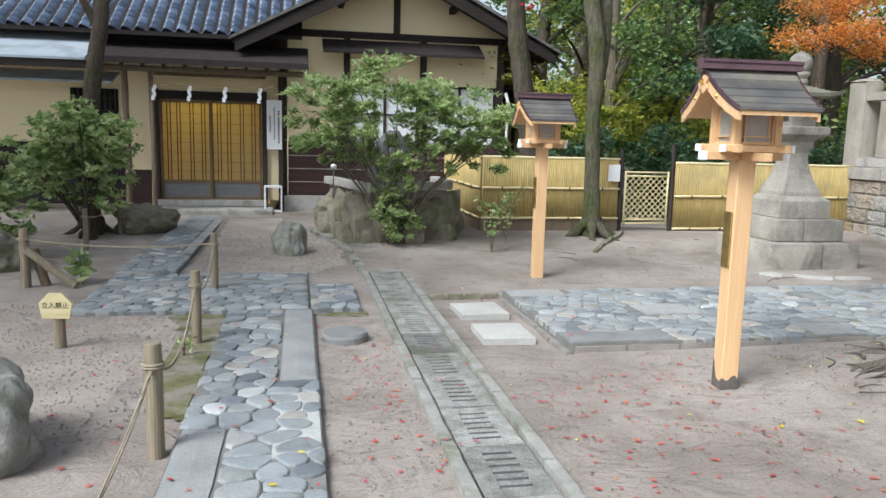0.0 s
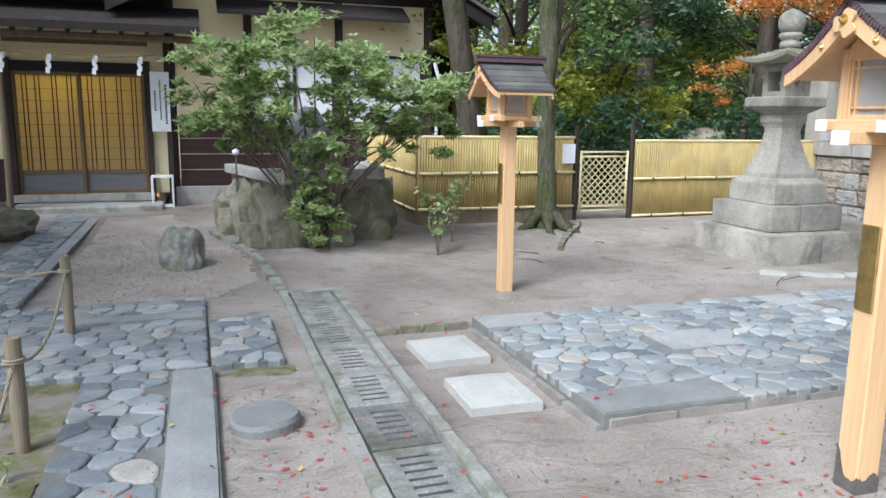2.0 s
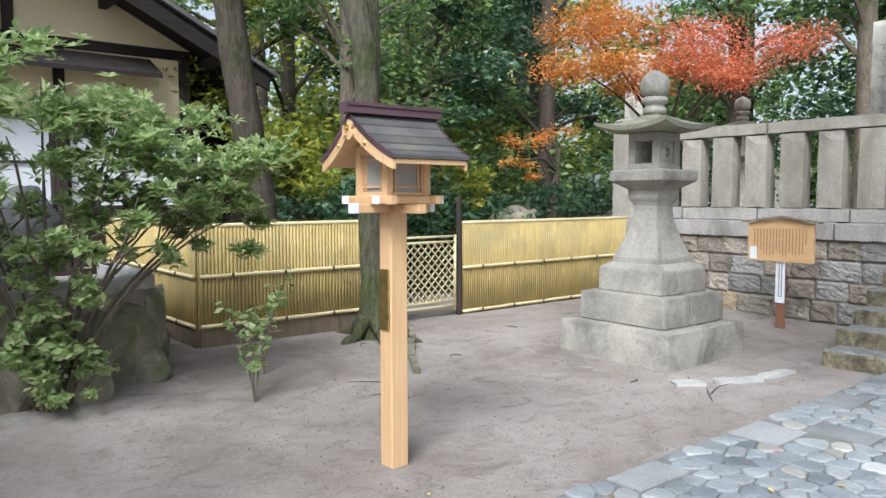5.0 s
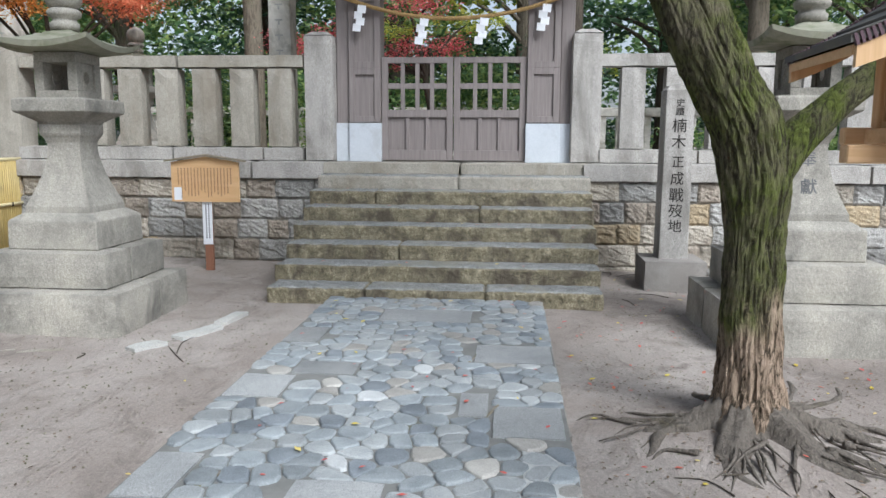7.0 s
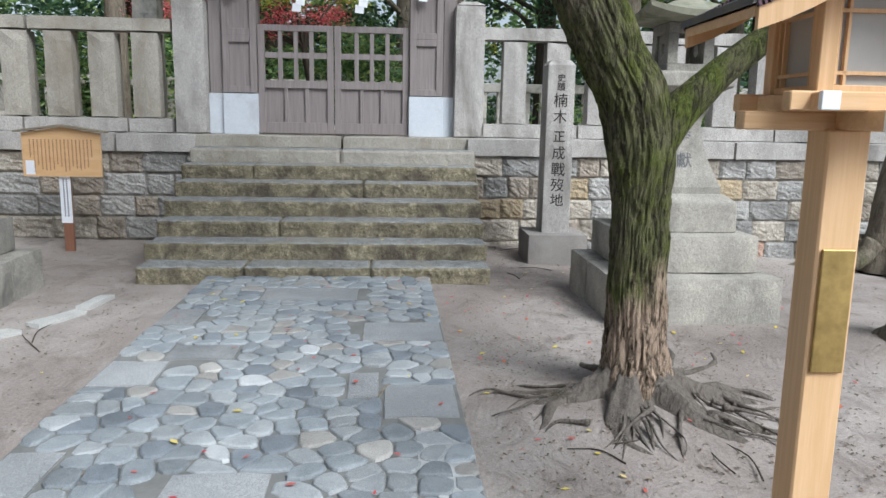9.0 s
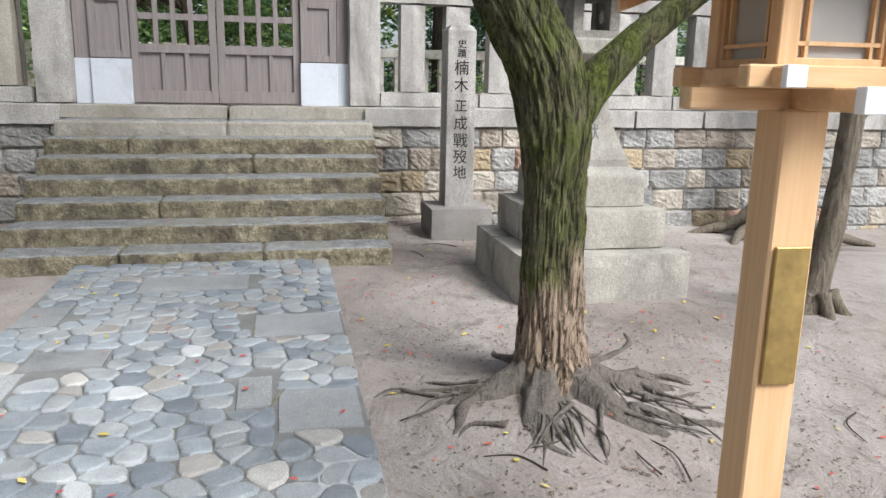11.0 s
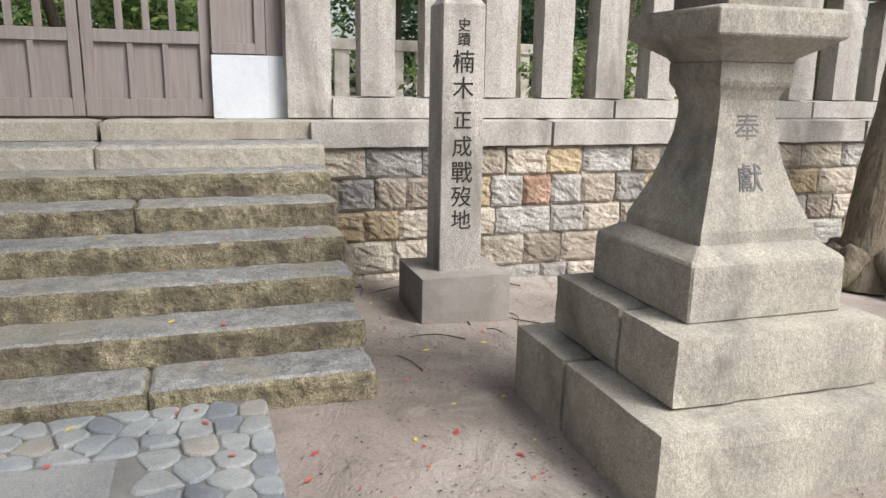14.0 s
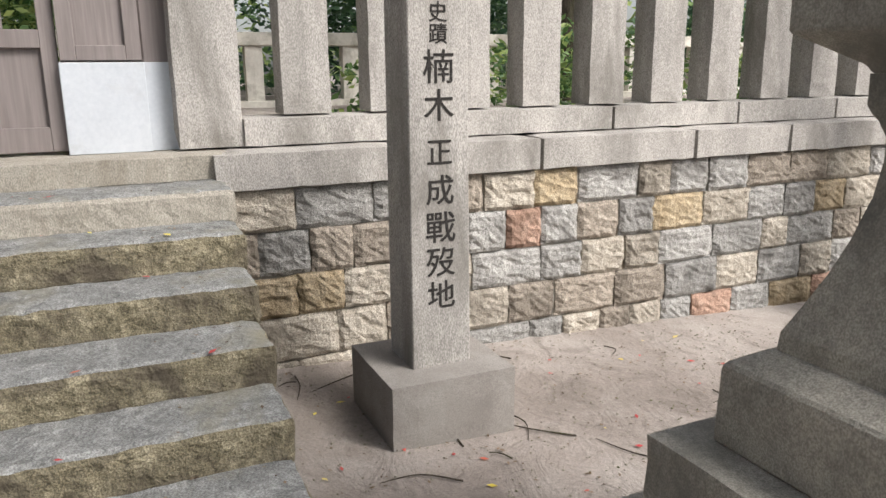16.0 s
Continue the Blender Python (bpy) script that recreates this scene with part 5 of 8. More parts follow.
# ---- bamboo fence ----
def bamboo_fence(name, p0, p1, z0, z1, label, slat=0.042):
    a, b = Vector(p0), Vector(p1)
    L = (b - a).length
    t = thing(name, label, "fence", (a.x, a.y, 0), math.degrees(math.atan2(b.y - a.y, b.x - a.x)), "bamboo screen fence")
    n = int(L / slat)
    slat_me = link_mesh("bamboo_slat", tube([(0, 0, z0 + 0.02), (0, 0, (z0 + z1) / 2), (0, 0, z1)], [0.0205, 0.0205, 0.0205], 8), M["bamboo"], True)
    for k in range(n):
        part_of("bamboo_slat", slat_me, t, pose(slat * (k + 0.5), rng.uniform(-0.003, 0.003), rng.uniform(-0.006, 0.0), 0, 0, rng.uniform(0, 360)))
    for z, r in ((z0 + 0.06, 0.022), ((z0 + z1) / 2 + 0.03, 0.022), (z1 + 0.005, 0.026)):
        line = [(L * s / 12, -0.03 if r < 0.025 else 0.0, z + 0.004 * noise.noise(Vector((s * 0.7, z, a.x)))) for s in range(13)]
        part("bamboo_rail", tube(line, [r] * 13, 8), M["bamboo_pale"], t, smooth=True)
    k = 0
    x = 0.35
    while x < L - 0.1:
        for z in ((z0 + z1) / 2 + 0.03, z0 + 0.06):
            bm = tube([(-0.008, -0.056, -0.024), (0.004, -0.06, 0.0), (0.008, -0.056, 0.026)], [0.007] * 3, 6)
            tube([(0.01, -0.056, -0.024), (0.0, -0.062, 0.0), (-0.012, -0.056, 0.02)], [0.007] * 3, 6, bm=bm)
            ob = part("cord_tie", bm, M["cord"], t)
            ob.location = (x, 0, z)
        x += 0.62
        k += 1
    part("backing_board", box(0, L, 0.024, 0.036, z0, z1 - 0.02), M["bamboo"], t)
    part("foot_board", box(0, L, -0.02, 0.03, z0 - 0.2, z0 + 0.03, 0.004), M["log"], t, "dark ground board")
    return t


bamboo_fence("bamboo_fence", (2.615, 12.27), (5.16, 12.27), 0.29, 1.41, "yellow bamboo screen fence with black cord ties before the house")
bamboo_fence("bamboo_fence", (2.595, 15.6), (2.595, 12.30), 0.29, 1.41, "return of the yellow bamboo screen fence beside the house")
bamboo_fence("bamboo_fence", (6.26, 12.31), (10.02, 12.36), 0.10, 1.36, "yellow bamboo screen fence running to the stone wall")
for x in (5.21, 6.21):
    p = thing("fence_stake", "dark weathered gate stake in the bamboo fence", "post", (x, 12.3, 0.1), 0, "gate stakes")
    part("stake", tube([(0, 0, -0.1), (0.005, 0, 0.7), (0, 0.004, 1.62 if x > 6 else 1.5)], [0.042, 0.04, 0.036], 10, 0.1, 5), M["dark_post"], p)


def lattice_gate():
    t = thing("lattice_gate", "low pale gate of crossed bamboo lattice, closed", "gate", (5.27, 12.28, 0.23))
    W, H0, H1 = 0.87, 0.03, 0.96
    for x in (0.02, W - 0.02):
        part("gate_stile", tube([(x, 0, H0 - 0.06), (x, 0, H1 + 0.02)], [0.02, 0.02], 8), M["bamboo_pale"], t, smooth=True)
    for z in (H0, H0 + 0.07, H1 - 0.07, H1):
        part("gate_rail", tube([(0, 0.0, z), (W, 0.0, z)], [0.016, 0.016], 8), M["bamboo_pale"], t, smooth=True)
    step = 0.115
    for s in (1, -1):
        k = -9
        while k < 18:
            c = k * step
            pts = []
            # Line x = c + s*(z - z_low) inside the frame.
            za, zb = H0 + 0.07, H1 - 0.07
            for z in np.linspace(za, zb, 24):
                x = c + (z - za) if s == 1 else c + (zb - z)
                if 0.02 < x < W - 0.02:
                    pts.append((x, 0.012 * s, float(z)))
            if len(pts) > 2:
                part("lattice_strip", tube([pts[0], pts[-1]], [0.009, 0.009], 6), M["bamboo_pale"], t)
            k += 1
    part("notice", box(-0.34, -0.12, -0.06, -0.055, 0.79, 1.09), M["white_sheet"], t, "small white notice pinned beside the gate")
    return t


lattice_gate()

# ---- house ----
house = thing("shrine_office", "low timber house with ochre plaster, dark timbers and blue-grey tiled roofs", "house", (-0.05, 16, 0))


def hp(name, x0, x1, y0, y1, z0, z1, mat, bevel=0.006, label="", parent=None):
    """A timber, board or wall of the house; y counts from the front wall."""
    return part(name, box(x0, x1, y0, y1, z0, z1, bevel), mat, parent or house, label)


def build_house():
    D, P = M["dark_wood"], M["dark_post"]
    # Gable front: plaster fields between timbers.
    hp("base_stone", -0.80, 3.98, -0.06, 0.25, -0.2, 0.42, M["concrete"], 0.01)
    hp("plaster_wall", -0.70, 0.50, 0.02, 0.25, 1.56, 3.80, M["plaster"])
    hp("plaster_wall", 2.15, 3.85, 0.02, 0.25, 2.85, 3.80, M["plaster"])
    hp("plaster_wall", 0.50, 2.15, 0.02, 0.25, 2.85, 3.80, M["plaster"])
    hp("lower_wall", -0.70, 3.85, 0.06, 0.25, 0.40, 1.57, M["wainscot"])
    for k in range(4):
        hp("wainscot_board", -0.70, 3.85, 0.02, 0.058, 0.44 + 0.282 * k, 0.44 + 0.282 * (k + 1) - 0.012, M["wainscot"], 0.004)
        hp("board_strip", -0.70, 3.85, 0.004, 0.03, 0.44 + 0.282 * (k + 1) - 0.016, 0.44 + 0.282 * (k + 1) + 0.004, M["granite_tan"] if k < 3 else D, 0.002)
    for x in (-0.86, 0.47, 2.12, 3.86):
        hp("post", x, x + 0.14, -0.03, 0.26, 0.1, 3.78, P)
    hp("tie_beam", -0.86, 4.05, -0.05, 0.26, 3.77, 3.91, D, 0.008)
    hp("plaster_wall", 3.86, 4.0, 0.26, 6.0, 0.4, 3.8, M["plaster"])
    hp("side_wall_boards", 4.0, 4.03, 0.26, 6.0, 0.4, 2.7, M["wainscot"])
    # Gable triangle.
    bm = prism([(-1.05, 3.91), (4.25, 3.91), (1.6, 5.24)], 0.04, 0.24)
    part("gable_plaster", bm, M["plaster"], house)
    hp("king_post", 1.53, 1.67, -0.03, 0.2, 3.91, 5.15, P)
    # Gable roof in two slopes, with barge boards and purlin ends.
    sl = 0.51
    for s in (-1, 1):
        def at(d, up, w=0.0):
            return (1.6 + s * d, 5.19 - sl * d + up)
        bm = prism([at(0, -0.02), at(3.35, -0.02), at(3.35, 0.07), at(0, 0.07)], -0.85, 7.0)
        part("roof_deck", bm, D, house)
        bm = prism([at(0, -0.26), at(3.3, -0.20), at(3.3, 0.0), at(0, 0.0)], -0.90, -0.84)
        part("barge_board", bm, D, house)
        bm = prism([at(0, 0.07), at(3.4, 0.07), at(3.4, 0.13), at(0, 0.14)], -0.95, -0.70)
        part("verge_tiles", bm, M["copper_roof"], house)
        for d in (1.2, 2.6):
            x, z = at(d, -0.13)
            hp("purlin_end", x - 0.06, x + 0.06, -0.82, 0.05, z - 0.07, z + 0.07, P)
    # Gable roof tiles on the slope towards the entrance.
    prof = [(u * 0.26, 0.042 * math.sin(2 * math.pi * u) + 0.014 * math.sin(4 * math.pi * u + 0.6)) for u in np.linspace(0, 1, 9)]

    def tile_mesh():
        bm = bmesh.new()
        rows = []
        for yy, zz in ((0.0, 0.018), (0.29, 0.0)):
            rows.append(([bm.verts.new((x, yy, z + zz)) for x, z in prof], [bm.verts.new((x, yy, z + zz - 0.022)) for x, z in prof]))
        for i in range(len(prof) - 1):
            bm.faces.new((rows[0][0][i], rows[0][0][i + 1], rows[1][0][i + 1], rows[1][0][i]))
            bm.faces.new((rows[0][1][i], rows[0][0][i], rows[0][0][i + 1], rows[0][1][i + 1]))
        bmesh.ops.recalc_face_normals(bm, faces=bm.faces[:])
        return link_mesh("roof_tile", bm, M["tile"], True)
    tile = tile_mesh()
    # Main roof over the entrance: eave along x, rising to the back.
    slope = 0.60
    cosl = 1 / math.sqrt(1 + slope * slope)
    roof = part("main_roof", prism([(-0.55, 3.62), (2.3, 3.62 + 2.85 * slope), (2.3, 3.70 + 2.85 * slope), (-0.55, 3.70)], -9.0, -0.4, axis="x"), D, house)
    tilt = math.degrees(math.atan(slope))
    for r in range(13):
        for c in range(27):
            x = -6.9 + 0.255 * c
            y = -0.62 + 0.25 * cosl * r
            if x > 1.6 - (1.54 - (y + 0.55) * 0.6) / 0.51 - 0.05:
                continue
            part_of("roof_tile", tile, roof, pose(x, y, 3.72 + (y + 0.55) * slope, tilt, 0, 0))
    bm = tube([(-9, 2.3, 5.47), (0.6, 2.3, 5.47)], [0.13, 0.13], 12)
    part("ridge_tiles", bm, M["tile"], house)
    hp("frieze_board", -9, -0.86, 0.05, 0.12, 3.40, 4.05, D, 0)
    hp("eave_board", -9, -1.5, -0.60, -0.55, 3.56, 3.66, D)
    # Entrance front.
    hp("plaster_wall", -4.0, -3.34, 0.12, 0.25, 0.9, 3.6, M["plaster"])
    hp("plaster_wall", -1.2, -0.86, 0.12, 0.25, 0.3, 3.6, M["plaster"])
    hp("plaster_wall", -3.34, -1.2, 0.12, 0.25, 2.55, 3.6, M["plaster"])
    hp("lower_panel", -4.0, -3.34, 0.08, 0.25, 0.2, 0.92, M["wainscot"])
    hp("door_head", -3.40, -1.16, 0.04, 0.25, 2.39, 2.56, D)
    hp("transom", -3.40, -1.16, 0.06, 0.20, 2.86, 2.96, M["log"])
    for x in (-3.42, -1.24):
        hp("door_post", x, x + 0.1, 0.02, 0.25, 0.1, 2.6, P)
    hp("door_sill", -3.4, -1.15, -0.05, 0.3, 0.18, 0.31, M["concrete"])
    hp("stone_step", -3.35, -1.0, -0.75, -0.05, -0.1, 0.17, M["concrete"], 0.02)
    # Sliding doors: lattice over paper panes, board below.
    for k, (a, b) in enumerate(((-3.31, -2.27), (-2.31, -1.25))):
        y = 0.10 + 0.045 * k
        door = hp("sliding_door", a, b, y + 0.012, y + 0.028, 0.68, 2.38, M["door_paper"], 0, "sliding lattice door glowing warm from within")
        for x0, x1 in ((a, a + 0.055), (b - 0.055, b)):
            hp("door_stile", x0, x1, y - 0.01, y + 0.04, 0.31, 2.39, M["door_wood"], 0.003, parent=door)
        for z0, z1 in ((0.31, 0.36), (0.66, 0.72), (2.33, 2.39)):
            hp("door_rail", a + 0.055, b - 0.055, y - 0.008, y + 0.038, z0, z1, M["door_wood"], 0.003, parent=door)
        hp("door_board", a + 0.05, b - 0.05, y + 0.01, y + 0.03, 0.36, 0.66, M["door_board"], 0, parent=door)
        w = b - a - 0.11
        for f in (0.10, 0.17, 0.31, 0.38, 0.59, 0.66, 0.84, 0.91):
            x = a + 0.055 + w * f
            hp("lattice_bar", x - 0.008, x + 0.008, y - 0.006, y + 0.011, 0.72, 2.33, M["dark_post"], 0, parent=door)
        for k2 in range(7):
            z = 0.90 + 0.2 * k2
            hp("lattice_bar", a + 0.055, b - 0.055, y - 0.001, y + 0.0115, z - 0.003, z + 0.003, M["door_wood"], 0, parent=door)
    # Entrance hall behind the doors.
    bm = bmesh.new()
    box(-3.5, -1.1, 2.2, 2.3, 0.2, 3.0, bm=bm)
    box(-3.6, -3.5, 0.3, 2.3, 0.2, 3.0, bm=bm)
    box(-1.1, -1.0, 0.3, 2.3, 0.2, 3.0, bm=bm)
    box(-3.6, -1.0, 0.3, 2.3, 2.9, 3.0, bm=bm)
    box(-3.6, -1.0, 0.3, 2.3, 0.1, 0.2, bm=bm)
    part("hall_walls", bm, M["plaster"], house)
    # Low canopy over the entrance.
    bm = prism([(-1.12, 2.98), (0.1, 3.47), (0.1, 3.55), (-1.12, 3.10)], -4.32, -0.28, axis="x")
    part("canopy_roof", bm, M["shingle"], house, "weathered dark canopy roof over the entrance")
    for k in range(11):
        x = -4.2 + 0.385 * k
        bm = prism([(-1.05, 2.92), (0.1, 3.38), (0.1, 3.45), (-1.05, 2.98)], x, x + 0.05, axis="x")
        part("canopy_rafter", bm, P, house)
    hp("canopy_beam", -4.25, -0.35, -0.82, -0.70, 2.86, 2.97, M["log"], 0.02)
    hp("canopy_fascia", -3.9, -0.9, 0.0, 0.1, 2.98, 3.32, M["plaster"])
    for x, r in ((-3.78, 0.06), (-3.30, 0.05)):
        bm = tube(smooth_line([(x, -0.76, -0.02), (x + 0.02, -0.77, 1.2), (x - 0.01, -0.76, 2.9)], 6), [r] * 13, 12, 0.25, 4)
        part("porch_log", bm, M["log"], house, "rough round porch post", smooth=True)
    hp("corner_post", -0.90, -0.80, -0.12, 0.02, 0.05, 3.0, P)
    # Wall left of the entrance, with a barred window and sheet roofs.
    hp("plaster_wall", -9.0, -4.0, 0.12, 0.25, 1.4, 3.6, M["plaster"])
    hp("board_wall", -9.0, -4.0, 0.12, 0.25, 0.2, 1.4, D)
    hp("lower_panel", -9.0, -4.0, 0.08, 0.13, 0.2, 1.45, M["dark_wood"])
    # Flat black panel on the wall; the dark room behind the bars is painted.
    hp("window_black_panel", -5.0, -4.1, 0.07, 0.118, 1.6, 2.55, M["black"], 0)
    for k in range(9):
        hp("window_bar", -4.96 + 0.1 * k, -4.93 + 0.1 * k, 0.03, 0.07, 1.6, 2.55, P, 0)
    for z in (1.85, 2.1, 2.35):
        hp("window_bar", -5.0, -4.1, 0.02, 0.06, z, z + 0.025, P, 0)
    bm = prism([(-1.35, 2.98), (0.1, 3.62), (0.1, 3.66), (-1.35, 3.02)], -9, -4.34, axis="x")
    part("sheet_roof", bm, M["tin"], house, "pale grey sheet-metal lean-to roof")
    bm = prism([(-0.6, 2.62), (0.1, 2.86), (0.1, 2.89), (-0.6, 2.66)], -9, -4.05, axis="x")
    part("sheet_awning", bm, M["tin"], house, "narrow grey sheet-metal window awning")
    hp("eave_shadow_board", -9, -4.3, -1.33, -1.28, 2.84, 2.99, D)
    # Awning and windows of the gable front.
    bm = prism([(-0.55, 3.40), (0.0, 3.66), (0.0, 3.74), (-0.55, 3.46)], 0.02, 3.42, axis="x")
    part("window_awning", bm, M["shingle"], house, "dark board awning over the windows")
    # Each window is a single pale, glossy, opaque pane.
    win = hp("window", 0.62, 2.12, 0.10, 0.12, 1.56, 2.84, M["window"], 0, "window with plain pale panes")
    for a, b, c, d in ((0.60, 0.66, 1.54, 2.86), (1.34, 1.40, 1.54, 2.86), (2.06, 2.12, 1.54, 2.86), (0.6, 2.12, 1.54, 1.60), (0.6, 2.12, 2.80, 2.86), (0.6, 2.12, 2.18, 2.215)):
        hp("window_frame", a, b, 0.06, 0.13, c, d, P, 0.003, parent=win)
    win = hp("window", 2.26, 3.80, 0.10, 0.12, 1.56, 2.84, M["window"], 0, "window with plain pale panes")
    for a, b, c, d in ((2.26, 2.32, 1.54, 2.86), (3.0, 3.06, 1.54, 2.86), (3.8, 3.86, 1.54, 2.86), (2.26, 3.86, 1.54, 1.60), (2.26, 3.86, 2.80, 2.86)):
        hp("window_frame", a, b, 0.06, 0.13, c, d, P, 0.003, parent=win)
    # Lower roof behind the right corner.
    bm = prism([(3.9, 3.0), (5.2, 2.62), (5.2, 2.70), (3.9, 3.1)], 0.6, 5.5)
    part("side_roof", bm, D, house)
    for k in range(4):
        hp("side_post", 4.55 + 0.28 * k, 4.62 + 0.28 * k, 3.0, 3.1, 0.8, 2.75, P)
    hp("side_panel", 4.1, 5.6, 3.1, 3.2, 0.8, 2.6, M["plaster"])
    bm = tube([(4.10, -0.05, 0.3), (4.10, -0.05, 2.2), (4.14, -0.05, 2.45), (4.05, -0.05, 2.75)], [0.035] * 4, 10)
    part("downpipe", bm, M["white_paint"], house, "white plastic downpipe", smooth=True)
    bm = box(-9, 4.0, 5.9, 6.1, -0.2, 3.8)
    part("back_wall", bm, M["plaster"], house)


build_house()
hall_lamp = bpy.data.lights.new("hall_lamp", "POINT")
hall_lamp.energy = 18
hall_lamp.color = (1.0, 0.86, 0.50)
hall_lamp.shadow_soft_size = 0.15
new("hall_lamp", hall_lamp).location = (-2.5, 16.75, 2.8)

# Rope with paper streamers over the entrance, the paper notice and the little rack.
hung_rope("entrance_rope", [(-3.35, 15.2, 2.66), (-2.8, 15.2, 2.61), (-2.2, 15.2, 2.62), (-1.6, 15.2, 2.60), (-1.02, 15.2, 2.66)], 0.014, "thin straw rope across the entrance", M["straw"], 40)
for x in (-3.28, -2.62, -1.95, -1.28):
    paper_streamer((x, 15.17, 2.62), 90, 0.30, "white paper streamers over the entrance").scale = (0.6, 0.6, 1.0)


def hanging_notice():
    t = thing("hanging_notice", "white vertical paper notice with columns of ink writing beside the door", "sign", (-1.03, 15.86, 0))
    sh = part("sheet", box(-0.155, 0.155, -0.004, 0.004, 1.40, 2.42), M["white_sheet"], t)
    for x, z0, z1, w in ((0.09, 1.55, 2.2, 0.035), (0.0, 1.6, 2.28, 0.025), (-0.085, 1.75, 2.1, 0.03)):
        z = z1
        bm = bmesh.new()
        while z > z0:
            h = rng.uniform(0.02, 0.04)
            box(x - w / 2, x + w / 2, -0.0055, -0.0042, z - h, z, bm=bm)
            z -= h + 0.014
        part("writing_column", bm, M["ink"], sh)


hanging_notice()


def shoe_rack():
    t = thing("white_stand", "small white metal stand beside the entrance", "stand", (-1.06, 15.72, 0.07))
    for x in (-0.17, 0.17):
        for y in (-0.12, 0.12):
            part("leg", box(x - 0.014, x + 0.014, y - 0.014, y + 0.014, 0, 0.56, 0.003), M["white_paint"], t)
    for z in (0.04, 0.55):
        for y in (-0.12, 0.12):
            part("rail", box(-0.17, 0.17, y - 0.012, y + 0.012, z - 0.014, z + 0.014, 0.003), M["white_paint"], t)
    part("top_board", box(-0.18, 0.18, -0.13, 0.13, 0.56, 0.575, 0.003), M["white_paint"], t)


shoe_rack()


# ---- rockery planter with a standing stone ----
def hewn_rock(sx, sy, sz, seed):
    """A broken, angular rock: a block cut by a few slanting planes and roughened."""
    bm = box(-sx / 2, sx / 2, -sy / 2, sy / 2, -sz / 2, sz / 2)
    q = random.Random(seed)
    for _ in range(7):
        d = Vector((q.uniform(-1, 1), q.uniform(-1, 1), q.uniform(-0.3, 1))).normalized()
        co = Vector((d.x * sx, d.y * sy, d.z * sz)) * q.uniform(0.34, 0.44)
        g = bmesh.ops.bisect_plane(bm, geom=bm.verts[:] + bm.edges[:] + bm.faces[:], plane_co=co, plane_no=d, clear_outer=True)
        es = [e for e in g["geom_cut"] if isinstance(e, bmesh.types.BMEdge)]
        if es:
            bmesh.ops.contextual_create(bm, geom=es)
    bmesh.ops.bevel(bm, geom=bm.edges[:], offset=0.02, segments=1, affect="EDGES")
    bmesh.ops.triangulate(bm, faces=bm.faces[:])
    for _ in range(3):
        bmesh.ops.subdivide_edges(bm, edges=[e for e in bm.edges if e.calc_length() > 0.06], cuts=1)
        bmesh.ops.triangulate(bm, faces=bm.faces[:])
    for v in bm.verts:
        v.co += noise.noise_vector(v.co * 5 + Vector((seed, 0, 0))) * 0.03 + noise.noise_vector(v.co * 16 + Vector((0, seed, 0))) * 0.012
    return bm


def rockery():
    t = thing("rockery_planter", "raised planter of mossy broken rocks under a pale stone kerb", "planter", (0, 0, 0.05))
    left, nose, right, back = Vector((0.02, 13.2, 0)), Vector((0.55, 11.05, 0)), Vector((1.88, 11.72, 0)), Vector((1.95, 13.2, 0))
    i = 0
    for a, b, n in ((left, nose, 4), (nose, right, 4), (right, back, 3)):
        way = math.degrees(math.atan2((b - a).y, (b - a).x))
        L = (b - a).length
        for k in range(n):
            c = a.lerp(b, (k + 0.5) / n)
            w = L / n * 1.15
            bm = hewn_rock(w, 0.55, 0.98, i + 3)
            bm.transform(pose(c.x, c.y, 0.36, 0, 0, way + rng.uniform(-8, 8)))
            part("boulder", bm, M["rock"], t)
            if k % 2:
                bm = hewn_rock(w * 0.8, 0.4, 0.5, i + 40)
                off = (b - a).normalized().cross(Vector((0, 0, 1))) * 0.25
                bm.transform(pose(c.x + off.x, c.y + off.y, 0.12, 0, 0, way))
                part("boulder", bm, M["rock"], t)
            i += 1
        bm = box(-L / 2 - 0.06, L / 2 + 0.06, -0.09, 0.09, 0.80, 0.93, 0.012)
        m = a.lerp(b, 0.5)
        bm.transform(pose(m.x, m.y, 0.003 * i, 0, 0, way))
        part("kerb_stone", bm, M["concrete"], t)
    part("soil", prism([(p.x, p.y) for p in (left, nose, right, back)], 0.0, 0.84, axis="z"), M["earth"], t)
    s = thing("standing_stone", "upright dark weathered memorial stone on the rockery", "stone", (0.98, 12.35, 0.86))
    bm = boulder(0.33, 0.16, 0.58, 0.25, 1.1, 5.0, 4)
    bm.transform(Matrix.Translation((0, 0, 0.36)))
    part("slab", bm, M["rock_dark"], s)
    p = thing("garden_tap", "small white round tap fitting on a stem beside the rockery", "tap", (0.05, 12.35, 0.1))
    part("stem", tube([(0, 0, -0.05), (0, 0, 1.08)], [0.012, 0.012], 8), M["rock_dark"], p)
    part("cap", rings([(1.06, 0.03), (1.08, 0.05), (1.12, 0.05), (1.14, 0.02)], 14), M["white_paint"], p, smooth=True)


rockery()


def stone(name, at, dims, label, mat, seed, amp=0.3):
    t = thing(name, label, "rock", at, 0)
    bm = boulder(*dims, amp, 1.5, seed, 5)
    part("stone", bm, mat, t, smooth=True)


